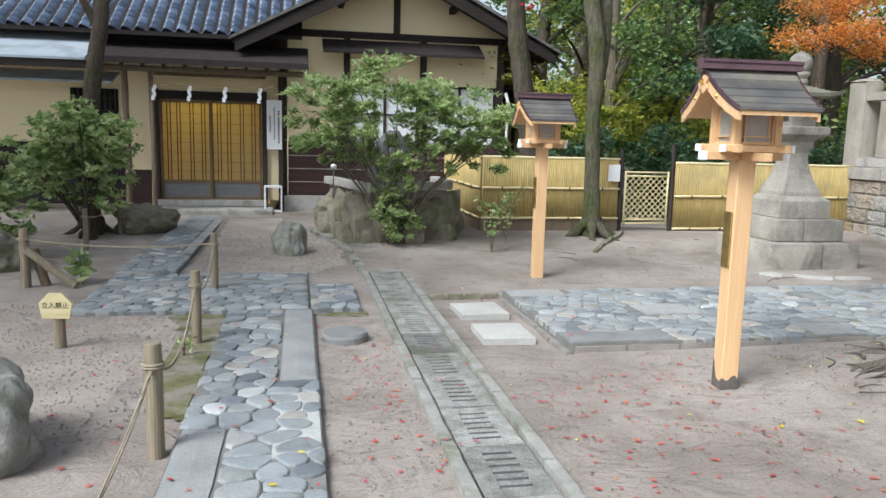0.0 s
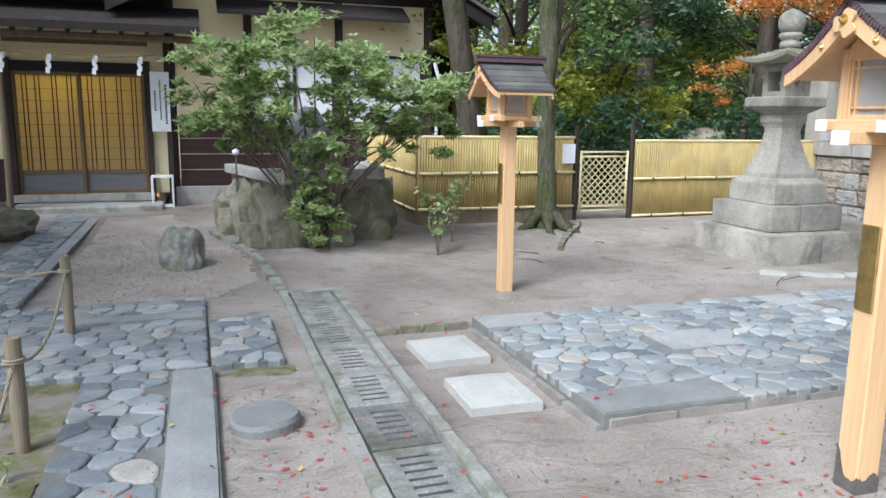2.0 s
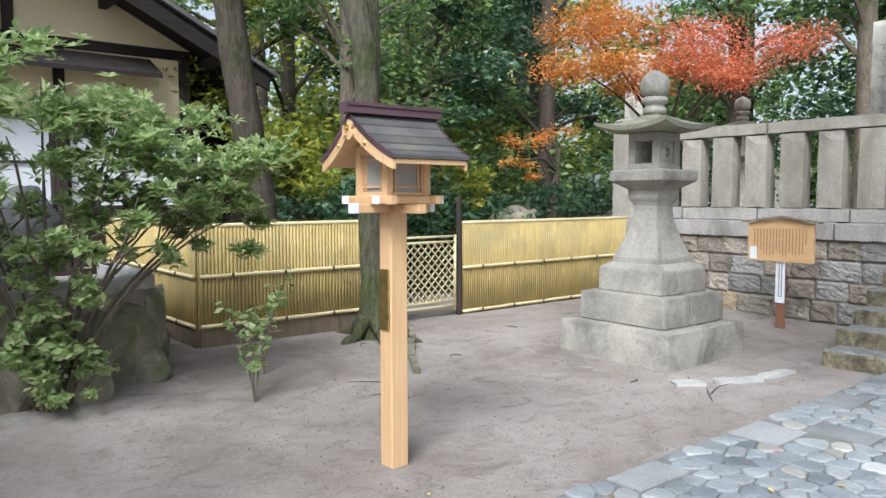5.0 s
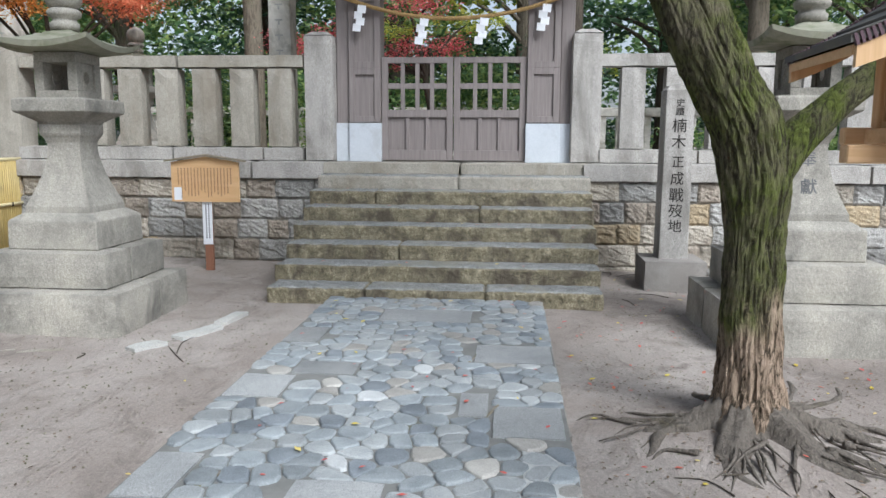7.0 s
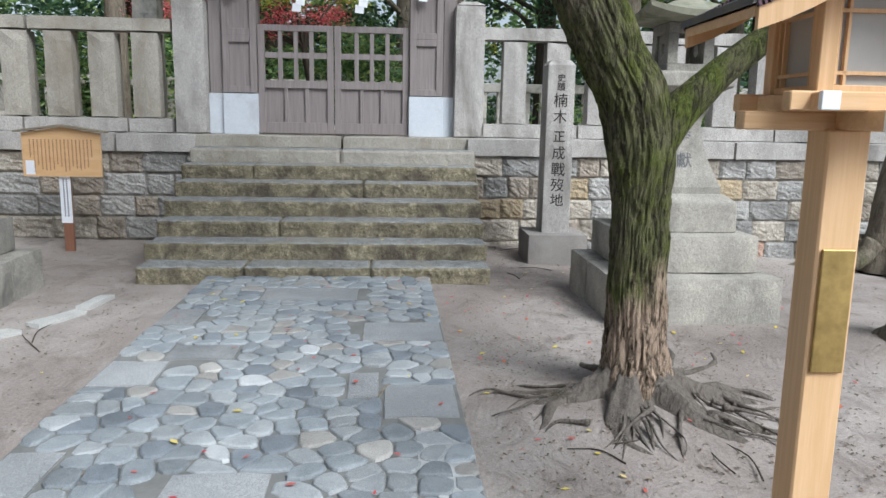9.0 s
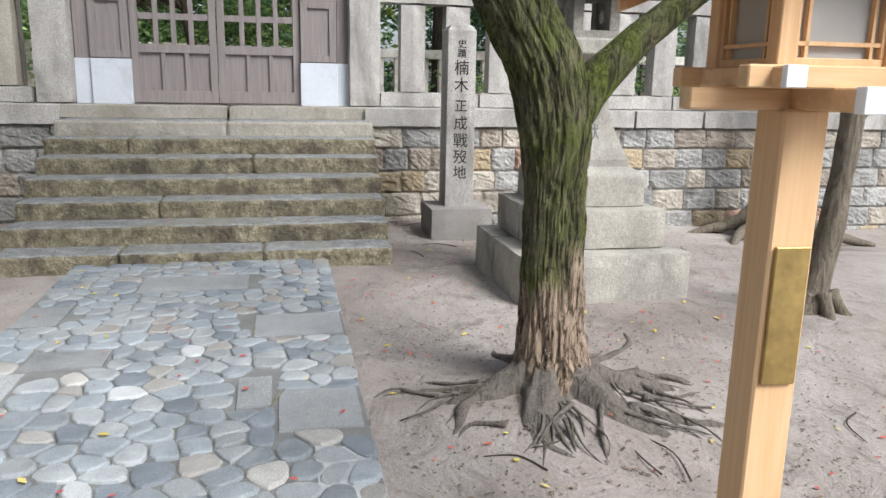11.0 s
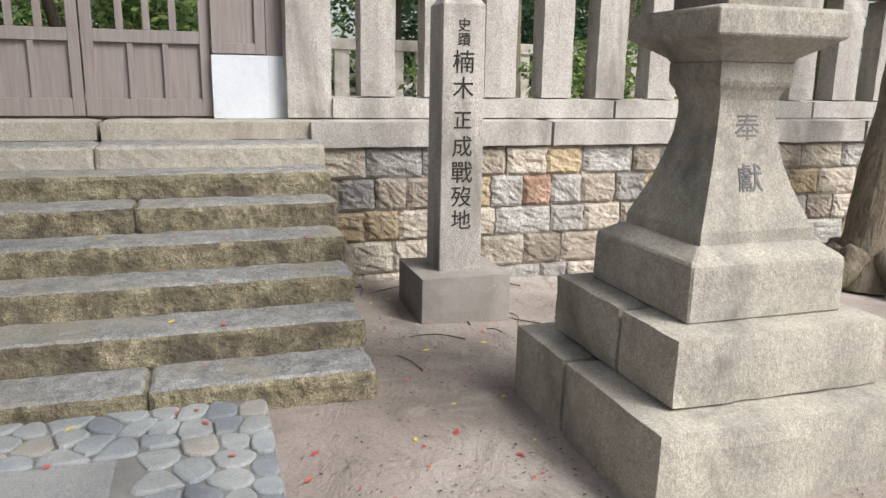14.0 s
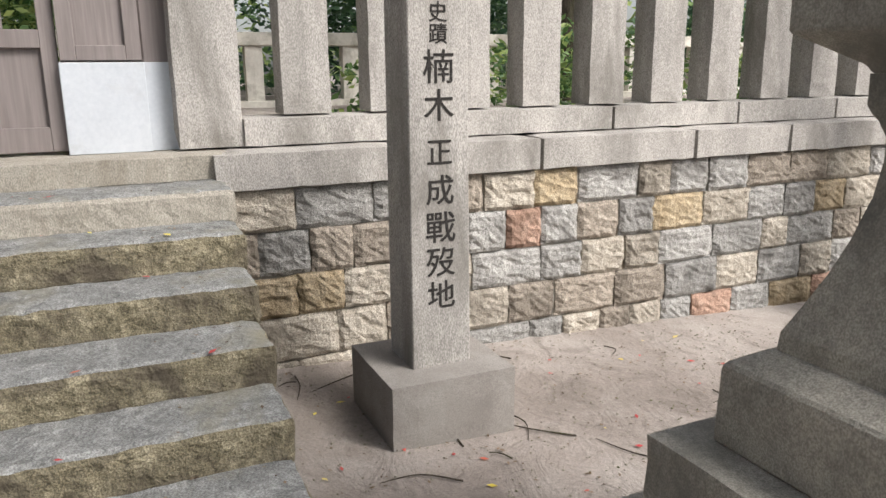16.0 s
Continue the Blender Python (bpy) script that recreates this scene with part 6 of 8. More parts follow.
stone("boulder", (-0.64, 10.38, 0.14), (0.25, 0.22, 0.37), "grey upright boulder on the gravel", M["rock_grey"], 2.0, 0.3)
stone("garden_rock", (-2.28, 3.62, 0.12), (0.40, 0.42, 0.50), "large grey rock beside the path", M["rock_grey"], 7.0, 0.3)
stone("garden_rock", (-3.1, 12.9, 0.2), (0.5, 0.35, 0.32), "low grey rock under the shrubs", M["rock"], 9.0, 0.3)
stone("garden_rock", (-4.2, 9.4, 0.15), (0.4, 0.35, 0.34), "low dark rock under the shrubs", M["rock"], 11.0, 0.3)
stone("mossy_rock", (8.55, 13.6, 1.15), (0.55, 0.45, 0.42), "rounded brown rock behind the bamboo fence", M["rock"], 13.0, 0.25)
stone("mossy_rock", (9.4, 13.4, 1.05), (0.6, 0.4, 0.3), "low grey rock behind the bamboo fence", M["rock"], 15.0, 0.25)


# ---- roped stakes by the path ----
STAKES = ((-1.26, 3.56, 0.62, 0.045, 0), (-1.335, 5.75, 0.61, 0.04, 1), (-1.415, 7.82, 0.65, 0.038, 2), (-3.43, 8.26, 0.64, 0.05, 3), (-3.53, 10.99, 0.59, 0.036, 4), (-3.44, 12.69, 0.70, 0.045, 5))


def stake(x, y, h, r, k):
    t = thing("wooden_stake", "weathered round wooden stake with a rope tied near its top", "stake", (x, y, ground_z(x, y)), 0, "roped stakes")
    bm = tube(smooth_line([(0, 0, -0.12), (0.004, 0.0, h * 0.5), (0.0, 0.004, h)], 5), lerp_list([r * 1.02, r, r * 0.97], 11), 16, 0.10, 6, seed=k)
    bmesh.ops.bevel(bm, geom=[e for e in bm.edges if e.verts[0].co.z > h - 0.002 and e.verts[1].co.z > h - 0.002], offset=0.006, segments=1, affect="EDGES")
    part("stake", bm, M["old_wood"], t)
    for z in (h - 0.125, h - 0.11):
        pts = [((r + 0.006) * math.cos(a), (r + 0.006) * math.sin(a), z) for a in np.linspace(0, 2 * math.pi, 17)]
        part("lashing", tube(pts, [0.008] * 17, 6, cap=False), M["rope"], t, smooth=True)


for s_ in STAKES:
    stake(*s_)


def rope_between(a, b, sag=0.22, drop=0.118):
    p = Vector((a[0], a[1], ground_z(a[0], a[1]) + a[2] - drop))
    q = Vector((b[0], b[1], ground_z(b[0], b[1]) + b[2] - drop))
    pts = [p.lerp(q, u) - Vector((0, 0, sag * 4 * u * (1 - u))) for u in np.linspace(0, 1, 9)]
    hung_rope("stake_rope", pts, 0.010, "grey hemp rope sagging between two stakes", M["rope"], 64, 3, 0.035)


rope_between(STAKES[0], STAKES[1], 0.24)
rope_between(STAKES[1], STAKES[2], 0.2)
rope_between(STAKES[2], STAKES[3], 0.06)
rope_between(STAKES[4], STAKES[5], 0.1)
rope_between((-1.38, 1.4, 0.42), STAKES[0], 0.2)
stake(-1.38, 1.4, 0.42, 0.045, 8)
pt = thing("fallen_prop", "slanting weathered prop leaning on a stake", "post", (-3.41, 8.19, 0))
part("prop", tube([(0.02, 0.0, 0.42), (0.28, -0.02, 0.2), (0.52, -0.05, 0.03)], [0.045, 0.045, 0.042], 12, 0.1, 5), M["old_wood"], pt)
pt = thing("fallen_prop", "dark weathered prop behind a stake", "post", (-3.36, 8.34, 0))
part("prop", tube([(0.0, 0.0, 0.40), (0.1, 0.02, 0.0)], [0.05, 0.05], 12, 0.1, 5), M["log"], pt)


def small_sign():
    t = thing("small_sign", "small six-sided wooden keep-out sign on a short stake", "sign", (-2.36, 5.72, 0.0), -8)
    part("stake", tube([(0, 0.03, -0.08), (0, 0.03, 0.30)], [0.045, 0.042], 12, 0.1, 5), M["old_wood"], t)
    out = [(-0.105, 0.25), (0.105, 0.25), (0.125, 0.37), (0.05, 0.45), (-0.05, 0.45), (-0.125, 0.37)]
    bd = part("board", prism(out, -0.03, -0.01), M["bamboo_pale"], t)
    me = text_mesh("立入禁止", 0.052, 0.0008)
    me.materials.append(M["ink"])
    part_of("writing", me, bd, pose(0, -0.0315, 0.35, 90, 0, 0))


small_sign()


# ---- stepping stones, drain and kerbs ----
pv = thing("round_stepping_stone", "round grey stepping stone beside the path", "paving stone", (-0.14, 5.76, 0.0))
bm = rings([(-0.05, 0.19), (0.05, 0.195), (0.075, 0.18), (0.08, 0.02)], 28)
for v in bm.verts:
    v.co += noise.noise_vector(v.co * 5) * 0.012
part("stone", bm, M["slab"], pv, smooth=False)
for i, (x0, x1, y0, y1) in enumerate(((1.03, 1.53, 6.56, 7.12), (1.04, 1.52, 5.66, 6.23))):
    t = thing("square_paving_slab", "square pale paving slab set in the earth", "paving stone", ((x0 + x1) / 2, (y0 + y1) / 2, -0.075), rng.uniform(-3, 3), "stepping slabs")
    bm = rough_block(x1 - x0, y1 - y0, 0.12, 4, 0.004, 0.01, i)
    bm.transform(Matrix.Translation((0, 0, 0.02)))
    part("slab", bm, M["granite"], t)

drain = thing("drain_channel", "straight concrete drain with slotted covers between narrow kerbs", "drain", kind="structure")


def drain_cover_mesh():
    bm = bmesh.new()
    w, l = 0.185, 0.295
    box(-w, -0.085, -l, l, -0.09, 0, 0.004, bm=bm)
    box(0.085, w, -l, l, -0.09, 0, 0.004, bm=bm)
    cuts = [-0.19, -0.115, -0.04, 0.04, 0.115, 0.19]
    prev = -l
    for y in cuts:
        box(-0.086, 0.086, prev, y - 0.014, -0.09, -0.001, 0.003, bm=bm)
        prev = y + 0.014
    box(-0.086, 0.086, prev, l, -0.09, -0.001, 0.003, bm=bm)
    # Slot sides coloured dark: shade of the slots' depth painted in, besides dirt.
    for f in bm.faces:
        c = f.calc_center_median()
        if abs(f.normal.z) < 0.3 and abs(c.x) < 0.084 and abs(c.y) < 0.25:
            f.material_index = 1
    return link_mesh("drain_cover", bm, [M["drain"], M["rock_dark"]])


def build_drain():
    me = drain_cover_mesh()
    k = 0
    y = -2.6
    while y < 8.75:
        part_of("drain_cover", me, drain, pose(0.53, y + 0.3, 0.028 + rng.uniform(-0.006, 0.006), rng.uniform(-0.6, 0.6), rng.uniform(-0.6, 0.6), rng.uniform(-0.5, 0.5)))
        y += 0.602
    for x in (0.285, 0.775):
        y = -2.7
        while y < 8.85:
            L = min(rng.uniform(0.85, 1.2), 8.87 - y)
            bm = rough_block(0.085, L - 0.008, 0.16, 4, 0.006, 0.01, y + x)
            bm.transform(Matrix.Translation((x, y + L / 2, -0.03)))
            part("kerb_stone", bm, M["old_kerb"], drain)
            y += L
    part("channel_floor", box(0.32, 0.74, -2.7, 8.85, -0.3, -0.045), M["rock_dark"], drain)
    part("end_kerb", box(0.31, 0.75, 8.80, 8.87, -0.1, 0.04, 0.01), M["old_kerb"], drain)


build_drain()


def kerb_line(pts, w, h, label, mat="rock", piece=0.35, ragged=0.0):
    t = thing("kerb_line", label, "kerb", kind="structure")
    for a, b in zip(pts, pts[1:]):
        a, b = Vector((*a, 0)), Vector((*b, 0))
        L = (b - a).length
        n = max(1, int(L / piece))
        for k in range(n):
            if ragged and rng.random() < 0.15:
                continue
            c = a.lerp(b, (k + 0.5) / n) + Vector((rng.uniform(-1, 1), rng.uniform(-1, 1), 0)) * ragged
            bm = rough_block((L / n - 0.01) * (rng.uniform(0.5, 1.2) if ragged else 1.0), w * rng.uniform(0.85, 1.1), h + 0.1, 4, 0.012, 0.016, k + a.x)
            bm.transform(pose(c.x, c.y, ground_z(c.x, c.y) + h / 2 - 0.05, 0, 0, math.degrees(math.atan2((b - a).y, (b - a).x)) + rng.uniform(-3, 3) * (6 if ragged else 1)))
            part("kerb_stone", bm, M[mat], t)


kerb_line([(0.29, 8.88), (0.15, 10.75), (-0.32, 12.4)], 0.12, 0.06, "worn concrete kerb curving from the drain to the rockery", "old_kerb", 0.55)
kerb_line([(0.18, 10.82), (0.75, 10.78)], 0.10, 0.05, "worn concrete kerb before the rockery", "old_kerb", 0.4)
kerb_line([(0.84, 7.36), (1.64, 7.36)], 0.09, 0.05, "low earth-stained kerb at the sunk strip", "rock", 0.2)
kerb_line([(3.9, 10.2), (4.35, 10.9), (4.9, 11.6), (5.2, 12.1)], 0.10, 0.06, "rough line of buried stones before the lattice gate", "rock", 0.25)
kerb_line([(5.40, 10.3), (5.48, 9.4), (5.60, 8.75)], 0.07, 0.012, "thin broken line of flat stones in the earth", "granite_tan", 0.26, 0.03)
kerb_line([(5.55, 8.62), (5.85, 8.3), (6.5, 8.15), (7.3, 7.78)], 0.17, 0.040, "broken line of flat stones in the trodden earth", "granite", 0.40, 0.05)

# ---- cobbled paths ----
SLABS_MAIN = ((5.28, 5.76, 5.21, 5.80), (3.93, 4.42, 5.22, 5.64), (4.22, 4.64, 5.65, 5.85), (4.43, 4.89, 6.96, 7.34), (5.69, 6.17, 7.03, 7.34), (6.44, 6.92, 5.86, 6.70), (4.91, 5.22, 6.58, 7.04),
              (2.75, 3.36, 6.10, 6.55), (3.10, 3.60, 7.06, 7.34), (1.66, 2.62, 5.21, 5.55), (1.66, 2.3, 6.98, 7.34))
SLABS_LEFT = ((-0.66, -0.39, 4.59, 6.72), (-1.175, -0.91, 1.6, 3.80))
SLABS_CROSS = ((-2.6, -0.44, 8.05, 8.27),)


def clip(poly, px, py, nx, ny):
    """The part of poly where (p - (px, py)).(nx, ny) <= 0."""
    out = []
    for i in range(len(poly)):
        a, b = poly[i], poly[(i + 1) % len(poly)]
        da = (a[0] - px) * nx + (a[1] - py) * ny
        db = (b[0] - px) * nx + (b[1] - py) * ny
        if da <= 0:
            out.append(a)
        if (da < 0 < db) or (db < 0 < da):
            t = da / (da - db)
            out.append((a[0] + (b[0] - a[0]) * t, a[1] + (b[1] - a[1]) * t))
    return out


def cobble_cells(x0, x1, y0, y1, size, slabs, seed):
    """Uneven rounded stones that fill a rectangle round its slabs."""
    r = random.Random(seed)
    pts = []
    row = 0
    y = y0 - size / 2
    while y < y1 + size:
        x = x0 - size + (row % 2) * size * 0.55
        while x < x1 + size:
            pts.append((x + r.uniform(-0.30, 0.30) * size, y + r.uniform(-0.30, 0.30) * size))
            x += size * r.choice((0.95, 1.1, 1.3))
        y += size * 0.92
        row += 1
    cells = []
    for i, p in enumerate(pts):
        if not (x0 < p[0] < x1 and y0 < p[1] < y1):
            continue
        if any(a - 0.02 < p[0] < b + 0.02 and c - 0.02 < p[1] < d + 0.02 for a, b, c, d in slabs):
            continue
        poly = [(x0, y0), (x1, y0), (x1, y1), (x0, y1)]
        for j, q in enumerate(pts):
            if i != j and abs(q[0] - p[0]) < 3 * size and abs(q[1] - p[1]) < 3 * size:
                if not (x0 - size * 0.2 < q[0] < x1 + size * 0.2 and y0 - size * 0.2 < q[1] < y1 + size * 0.2):
                    continue
                if any(a < q[0] < b and c < q[1] < d for a, b, c, d in slabs):
                    continue
                poly = clip(poly, (p[0] + q[0]) / 2, (p[1] + q[1]) / 2, q[0] - p[0], q[1] - p[1])
        for a, b, c, d in slabs:
            sep = [(a - p[0], a, p[1], 1, 0), (p[0] - b, b, p[1], -1, 0), (c - p[1], p[0], c, 0, 1), (p[1] - d, p[0], d, 0, -1)]
            best = max(sep)
            if best[0] > -0.03 and max(abs(p[0] - (a + b) / 2) - (b - a) / 2, abs(p[1] - (c + d) / 2) - (d - c) / 2) < 2 * size:
                poly = clip(poly, best[1], best[2], best[3], best[4])
        if len(poly) >= 3:
            cells.append((p, poly))
    return cells


def cobble_geom(poly, top, gap, r):
    """Vertices and faces of one rounded stone, in place."""
    cx = sum(p[0] for p in poly) / len(poly)
    cy = sum(p[1] for p in poly) / len(poly)
    big = max(math.hypot(p[0] - cx, p[1] - cy) for p in poly)
    k = max(0.5, 1 - gap / max(big, 0.02))
    poly = [(cx + (p[0] - cx) * k, cy + (p[1] - cy) * k) for p in poly]
    rnd = []
    for i in range(len(poly)):
        a, b = poly[i], poly[(i + 1) % len(poly)]
        if math.hypot(a[0] - b[0], a[1] - b[1]) < 0.012:
            rnd.append(((a[0] + b[0]) / 2, (a[1] + b[1]) / 2))
            continue
        for t in (0.24, 0.76):
            rnd.append((a[0] + (b[0] - a[0]) * t, a[1] + (b[1] - a[1]) * t))
    n = len(rnd)
    tx, ty = r.uniform(-0.03, 0.03), r.uniform(-0.03, 0.03)
    vs = []
    for s, dz in ((1.0, -0.055), (1.0, -0.015), (0.955, -0.005), (0.85, 0.0)):
        for x, y in rnd:
            px, py = cx + (x - cx) * s, cy + (y - cy) * s
            vs.append((px, py, top + dz + (px - cx) * tx + (py - cy) * ty))
    vs.append((cx, cy, top + 0.003))
    fs = []
    for ring in (0, 1, 2):
        for i in range(n):
            j = (i + 1) % n
            fs.append((ring * n + i, ring * n + j, (ring + 1) * n + j, (ring + 1) * n + i))
    for i in range(n):
        fs.append((3 * n + i, 3 * n + (i + 1) % n, 4 * n))
    return vs, fs


COBBLE_TINTS = [surface("cobble_" + nm, cols, 5.0, 70, 0.65, 0.5, vary=0.10, speck=0.35, fine_mix=0.4, stain=tuple(c * 1.25 for c in cols[1]), stain_scale=2.5, stain_at=(0.5, 0.75))
                for nm, cols in (("blue_grey", [(0.165, 0.182, 0.192), (0.23, 0.25, 0.26), (0.30, 0.32, 0.328)]),
                                 ("grey", [(0.20, 0.213, 0.218), (0.27, 0.283, 0.285), (0.34, 0.35, 0.348)]),
                                 ("dark", [(0.12, 0.136, 0.15), (0.17, 0.188, 0.205), (0.23, 0.25, 0.265)]),
                                 ("warm", [(0.25, 0.24, 0.22), (0.325, 0.31, 0.285), (0.39, 0.38, 0.35)]),
                                 ("pale", [(0.31, 0.32, 0.322), (0.39, 0.40, 0.40), (0.46, 0.468, 0.463)]))]


def cobbled_path(name, label, rect, slabs, size, top, seed, near):
    """near(x, y): whether a stone lies on the stretch that is walked past closely."""
    x0, x1, y0, y1 = rect
    r = random.Random(seed)
    t = thing(name, label, "path", kind="structure")
    part("bed", box(x0 + 0.01, x1 - 0.01, y0 + 0.01, y1 - 0.01, -0.12, top - 0.015), M["mortar"], t, "mossy joint bed")
    far = {}
    count = 0
    for p, poly in cobble_cells(x0, x1, y0, y1, size, slabs, seed):
        vs, fs = cobble_geom(poly, top + r.uniform(-0.005, 0.005), 0.0055, r)
        mi = r.choices(range(5), (7, 7, 3, 1.2, 0.5))[0]
        if near(*p) and count < 300:
            cx, cy = p
            me = bpy.data.meshes.new("cobblestone")
            me.from_pydata([(x - cx, y - cy, z) for x, y, z in vs], [], fs)
            me.materials.append(COBBLE_TINTS[mi])
            part_of("cobblestone", me, t, pose(cx, cy, 0))
            count += 1
        else:
            acc = far.setdefault(mi, ([], []))
            o = len(acc[0])
            acc[0].extend(vs)
            acc[1].extend([tuple(i + o for i in f) for f in fs])
    for mi, (vs, fs) in far.items():
        me = bpy.data.meshes.new("far_cobblestones")
        me.from_pydata(vs, [], fs)
        me.materials.append(COBBLE_TINTS[mi])
        tagged(part_of("far_cobblestones", me, t), kind="stuff")
    for i, (a, b, c, d) in enumerate(slabs):
        bm = rough_block(b - a - 0.015, d - c - 0.015, 0.14, 4, 0.004, 0.008, i + seed)
        bm.transform(Matrix.Translation(((a + b) / 2, (c + d) / 2, top - 0.068)))
        part("paving_slab", bm, M["slab"], t)
    return t


cobbled_path("cobbled_path", "raised path of grey rounded cobbles and flat slabs leading to the steps", (1.65, 7.42, 5.20, 7.35), SLABS_MAIN, 0.155, 0.085, 5, lambda x, y: x < 5.2)
main_path = bpy.data.objects["cobbled_path"]
part("mortar_patch", box(2.95, 3.75, 5.235, 5.40, 0.03, 0.078), M["cement"], main_path, "pale cement smeared between the cobbles")
part("mortar_patch", box(3.35, 3.80, 5.40, 5.47, 0.03, 0.076), M["cement"], main_path)
for x, y, w, d in ((4.28, 5.655, 0.40, 0.03), (2.95, 7.08, 0.10, 0.25), (3.3, 6.95, 0.22, 0.05), (5.27, 5.83, 0.45, 0.035)):
    bm = rough_block(w, d, 0.03, 4, 0.012, 0.012, x)
    bm.transform(pose(x, y, 0.076, 0, 0, 20 * math.sin(7 * x)))
    part("moss_strip", bm, M["moss"], main_path, "green moss in a joint")
cobbled_path("garden_path", "narrow path of grey cobbles with long granite slabs", (-1.185, -0.38, -2.5, 6.74), SLABS_LEFT, 0.165, 0.055, 8, lambda x, y: y > 1.5)
part("mortar_patch", box(-0.66, -0.40, 3.35, 4.35, 0.0, 0.048), M["cement"], bpy.data.objects["garden_path"], "pale cement smeared between the cobbles")
cobbled_path("crossing_path", "cobbled path crossing towards the house", (-2.6, -0.42, 6.76, 8.72), SLABS_CROSS, 0.16, 0.055, 11, lambda x, y: True)
cobbled_path("path_spur", "short cobbled end of the crossing path beside the drain", (-0.41, 0.08, 6.76, 7.95), (), 0.17, 0.055, 17, lambda x, y: True)
cobbled_path("door_path", "narrow cobbled path leading to the house door", (-2.65, -1.95, 8.74, 15.2), ((-2.12, -1.95, 10.2, 15.0),), 0.17, 0.07, 14, lambda x, y: y < 12)
kerb_line([(1.68, 5.215), (7.3, 5.215)], 0.06, 0.058, "rough edge stones of the raised path", "granite_base", 0.45)
kerb_line([(1.645, 5.22), (1.645, 7.34)], 0.07, 0.06, "rough edge stones of the raised path", "granite_base", 0.4)


# ---- masonry stones of the terrace wall ----
def build_masonry():
    r = random.Random(21)
    base = []
    for k in range(10):
        bm = box(-0.5, 0.5, -0.5, 0.5, -0.5, 0.5)
        bmesh.ops.subdivide_edges(bm, edges=bm.edges[:], cuts=8, use_grid_fill=True)
        for v in bm.verts:
            c = v.co.copy()
            edge = sum(abs(abs(q) - 0.5) < 1e-4 for q in c)
            if c.x < -0.4:
                v.co.x += -0.09 * noise.noise(Vector((k * 5, c.y * 4, c.z * 4))) - 0.10 * noise.noise(Vector((k * 9, c.y * 13, c.z * 10))) - 0.03 + (0.16 if edge >= 2 else 0.0)
            v.co.y += 0.04 * noise.noise(Vector((c.y * 3, c.z * 3, k)))
            v.co.z += 0.05 * noise.noise(Vector((c.z * 3, c.y * 3, k + 30)))
        bm.normal_update()
        base.append(bm)
    meshes = {}
    for y0, y1 in ((-8.9, 4.60), (8.0, 12.72)):
        z = 1.125
        course = 0
        while z > -0.45:
            h = (0.265, 0.285, 0.27, 0.295, 0.28, 0.28, 0.28)[course % 7]
            y = y1 - (0.0 if course % 2 else r.uniform(0.0, 0.02))
            first = True
            while y > y0 + 0.05:
                w = min(r.uniform(0.28, 0.56), y - y0)
                if first and course % 2:
                    w *= 0.6
                first = False
                k = r.randrange(10)
                left = y0 > 5
                mi = r.choices(range(5), (3, 1, 1, 0, 5) if left else (6, 5, 1.1, 0.9, 3.0))[0]
                if (k, mi) not in meshes:
                    me = bpy.data.meshes.new("wall_stone")
                    base[k].to_mesh(me)
                    me.materials.append(STONES[mi])
                    meshes[(k, mi)] = me
                m = Matrix.LocRotScale((WALL_X + 0.05 + r.uniform(-0.008, 0.01), y - w / 2, z - h / 2), None, (0.14, w - 0.006, h - 0.006))
                part_of("wall_stone", meshes[(k, mi)], masonry, m)
                y -= w
            z -= h
            course += 1
    for bm in base:
        bm.free()


build_masonry()

# ---- beyond the stone fence ----
def rear_fence():
    t = thing("rear_stone_fence", "pale granite fence further back on the terrace", "fence", (0, 0, 0), kind="structure")
    post = link_mesh("fence_post", rough_block(0.2, 0.26, 0.85, 3, 0.005, 0.014, 4), M["column"])
    for k in range(44):
        part_of("fence_post", post, t, pose(16.2, -6.0 + 0.46 * k, 1.75))
    part("fence_rail", box(16.06, 16.34, -6.2, 14.2, 2.16, 2.34, 0.01), M["column"], t)
    part("fence_rail", box(16.04, 16.36, -6.2, 14.2, 1.25, 1.42, 0.01), M["column"], t)


rear_fence()


def carved_column(at, w, top, label, seed):
    t = thing("stone_column", label, "stone column", at, 0)
    bm = rough_block(w, w, top, 4, 0.012, 0.02, seed)
    bm.transform(Matrix.Translation((0, 0, top / 2)))
    part("shaft", bm, M["column"], t)
    z = top - 0.35
    bm = bmesh.new()
    while z > top - 1.7:
        box(-w / 2 - 0.006, -w / 2 + 0.01, -0.055, 0.055, z - 0.02, z, bm=bm)
        box(-w / 2 - 0.006, -w / 2 + 0.01, -0.012, 0.012, z - 0.08, z - 0.03, bm=bm)
        z -= 0.22
    part("worn_carving", bm, M["rock_pale"], t)


carved_column((11.4, 8.98, 1.25), 0.36, 2.95, "tall pale carved stone column behind the fence", 3)
carved_column((13.0, 14.4, 1.25), 0.46, 3.45, "tall pale carved stone column among the trees", 5)
far_lantern = copy_thing(lantern_a, pose(13.6, 12.4, 0.6))
tagged(far_lantern, "grey stone lantern standing behind the stone fence")


# ---- shrubs and trees ----
def crown_part(parent, name, blobs, n, size, mat, spread=0.28, shell=0.55, droop=0.2, flat=None):
    p, s = clumps(blobs, n, size, spread, shell)
    ob = part_of(name, leaves_mesh(name, p, s, mat, droop, flat), parent)
    return ob


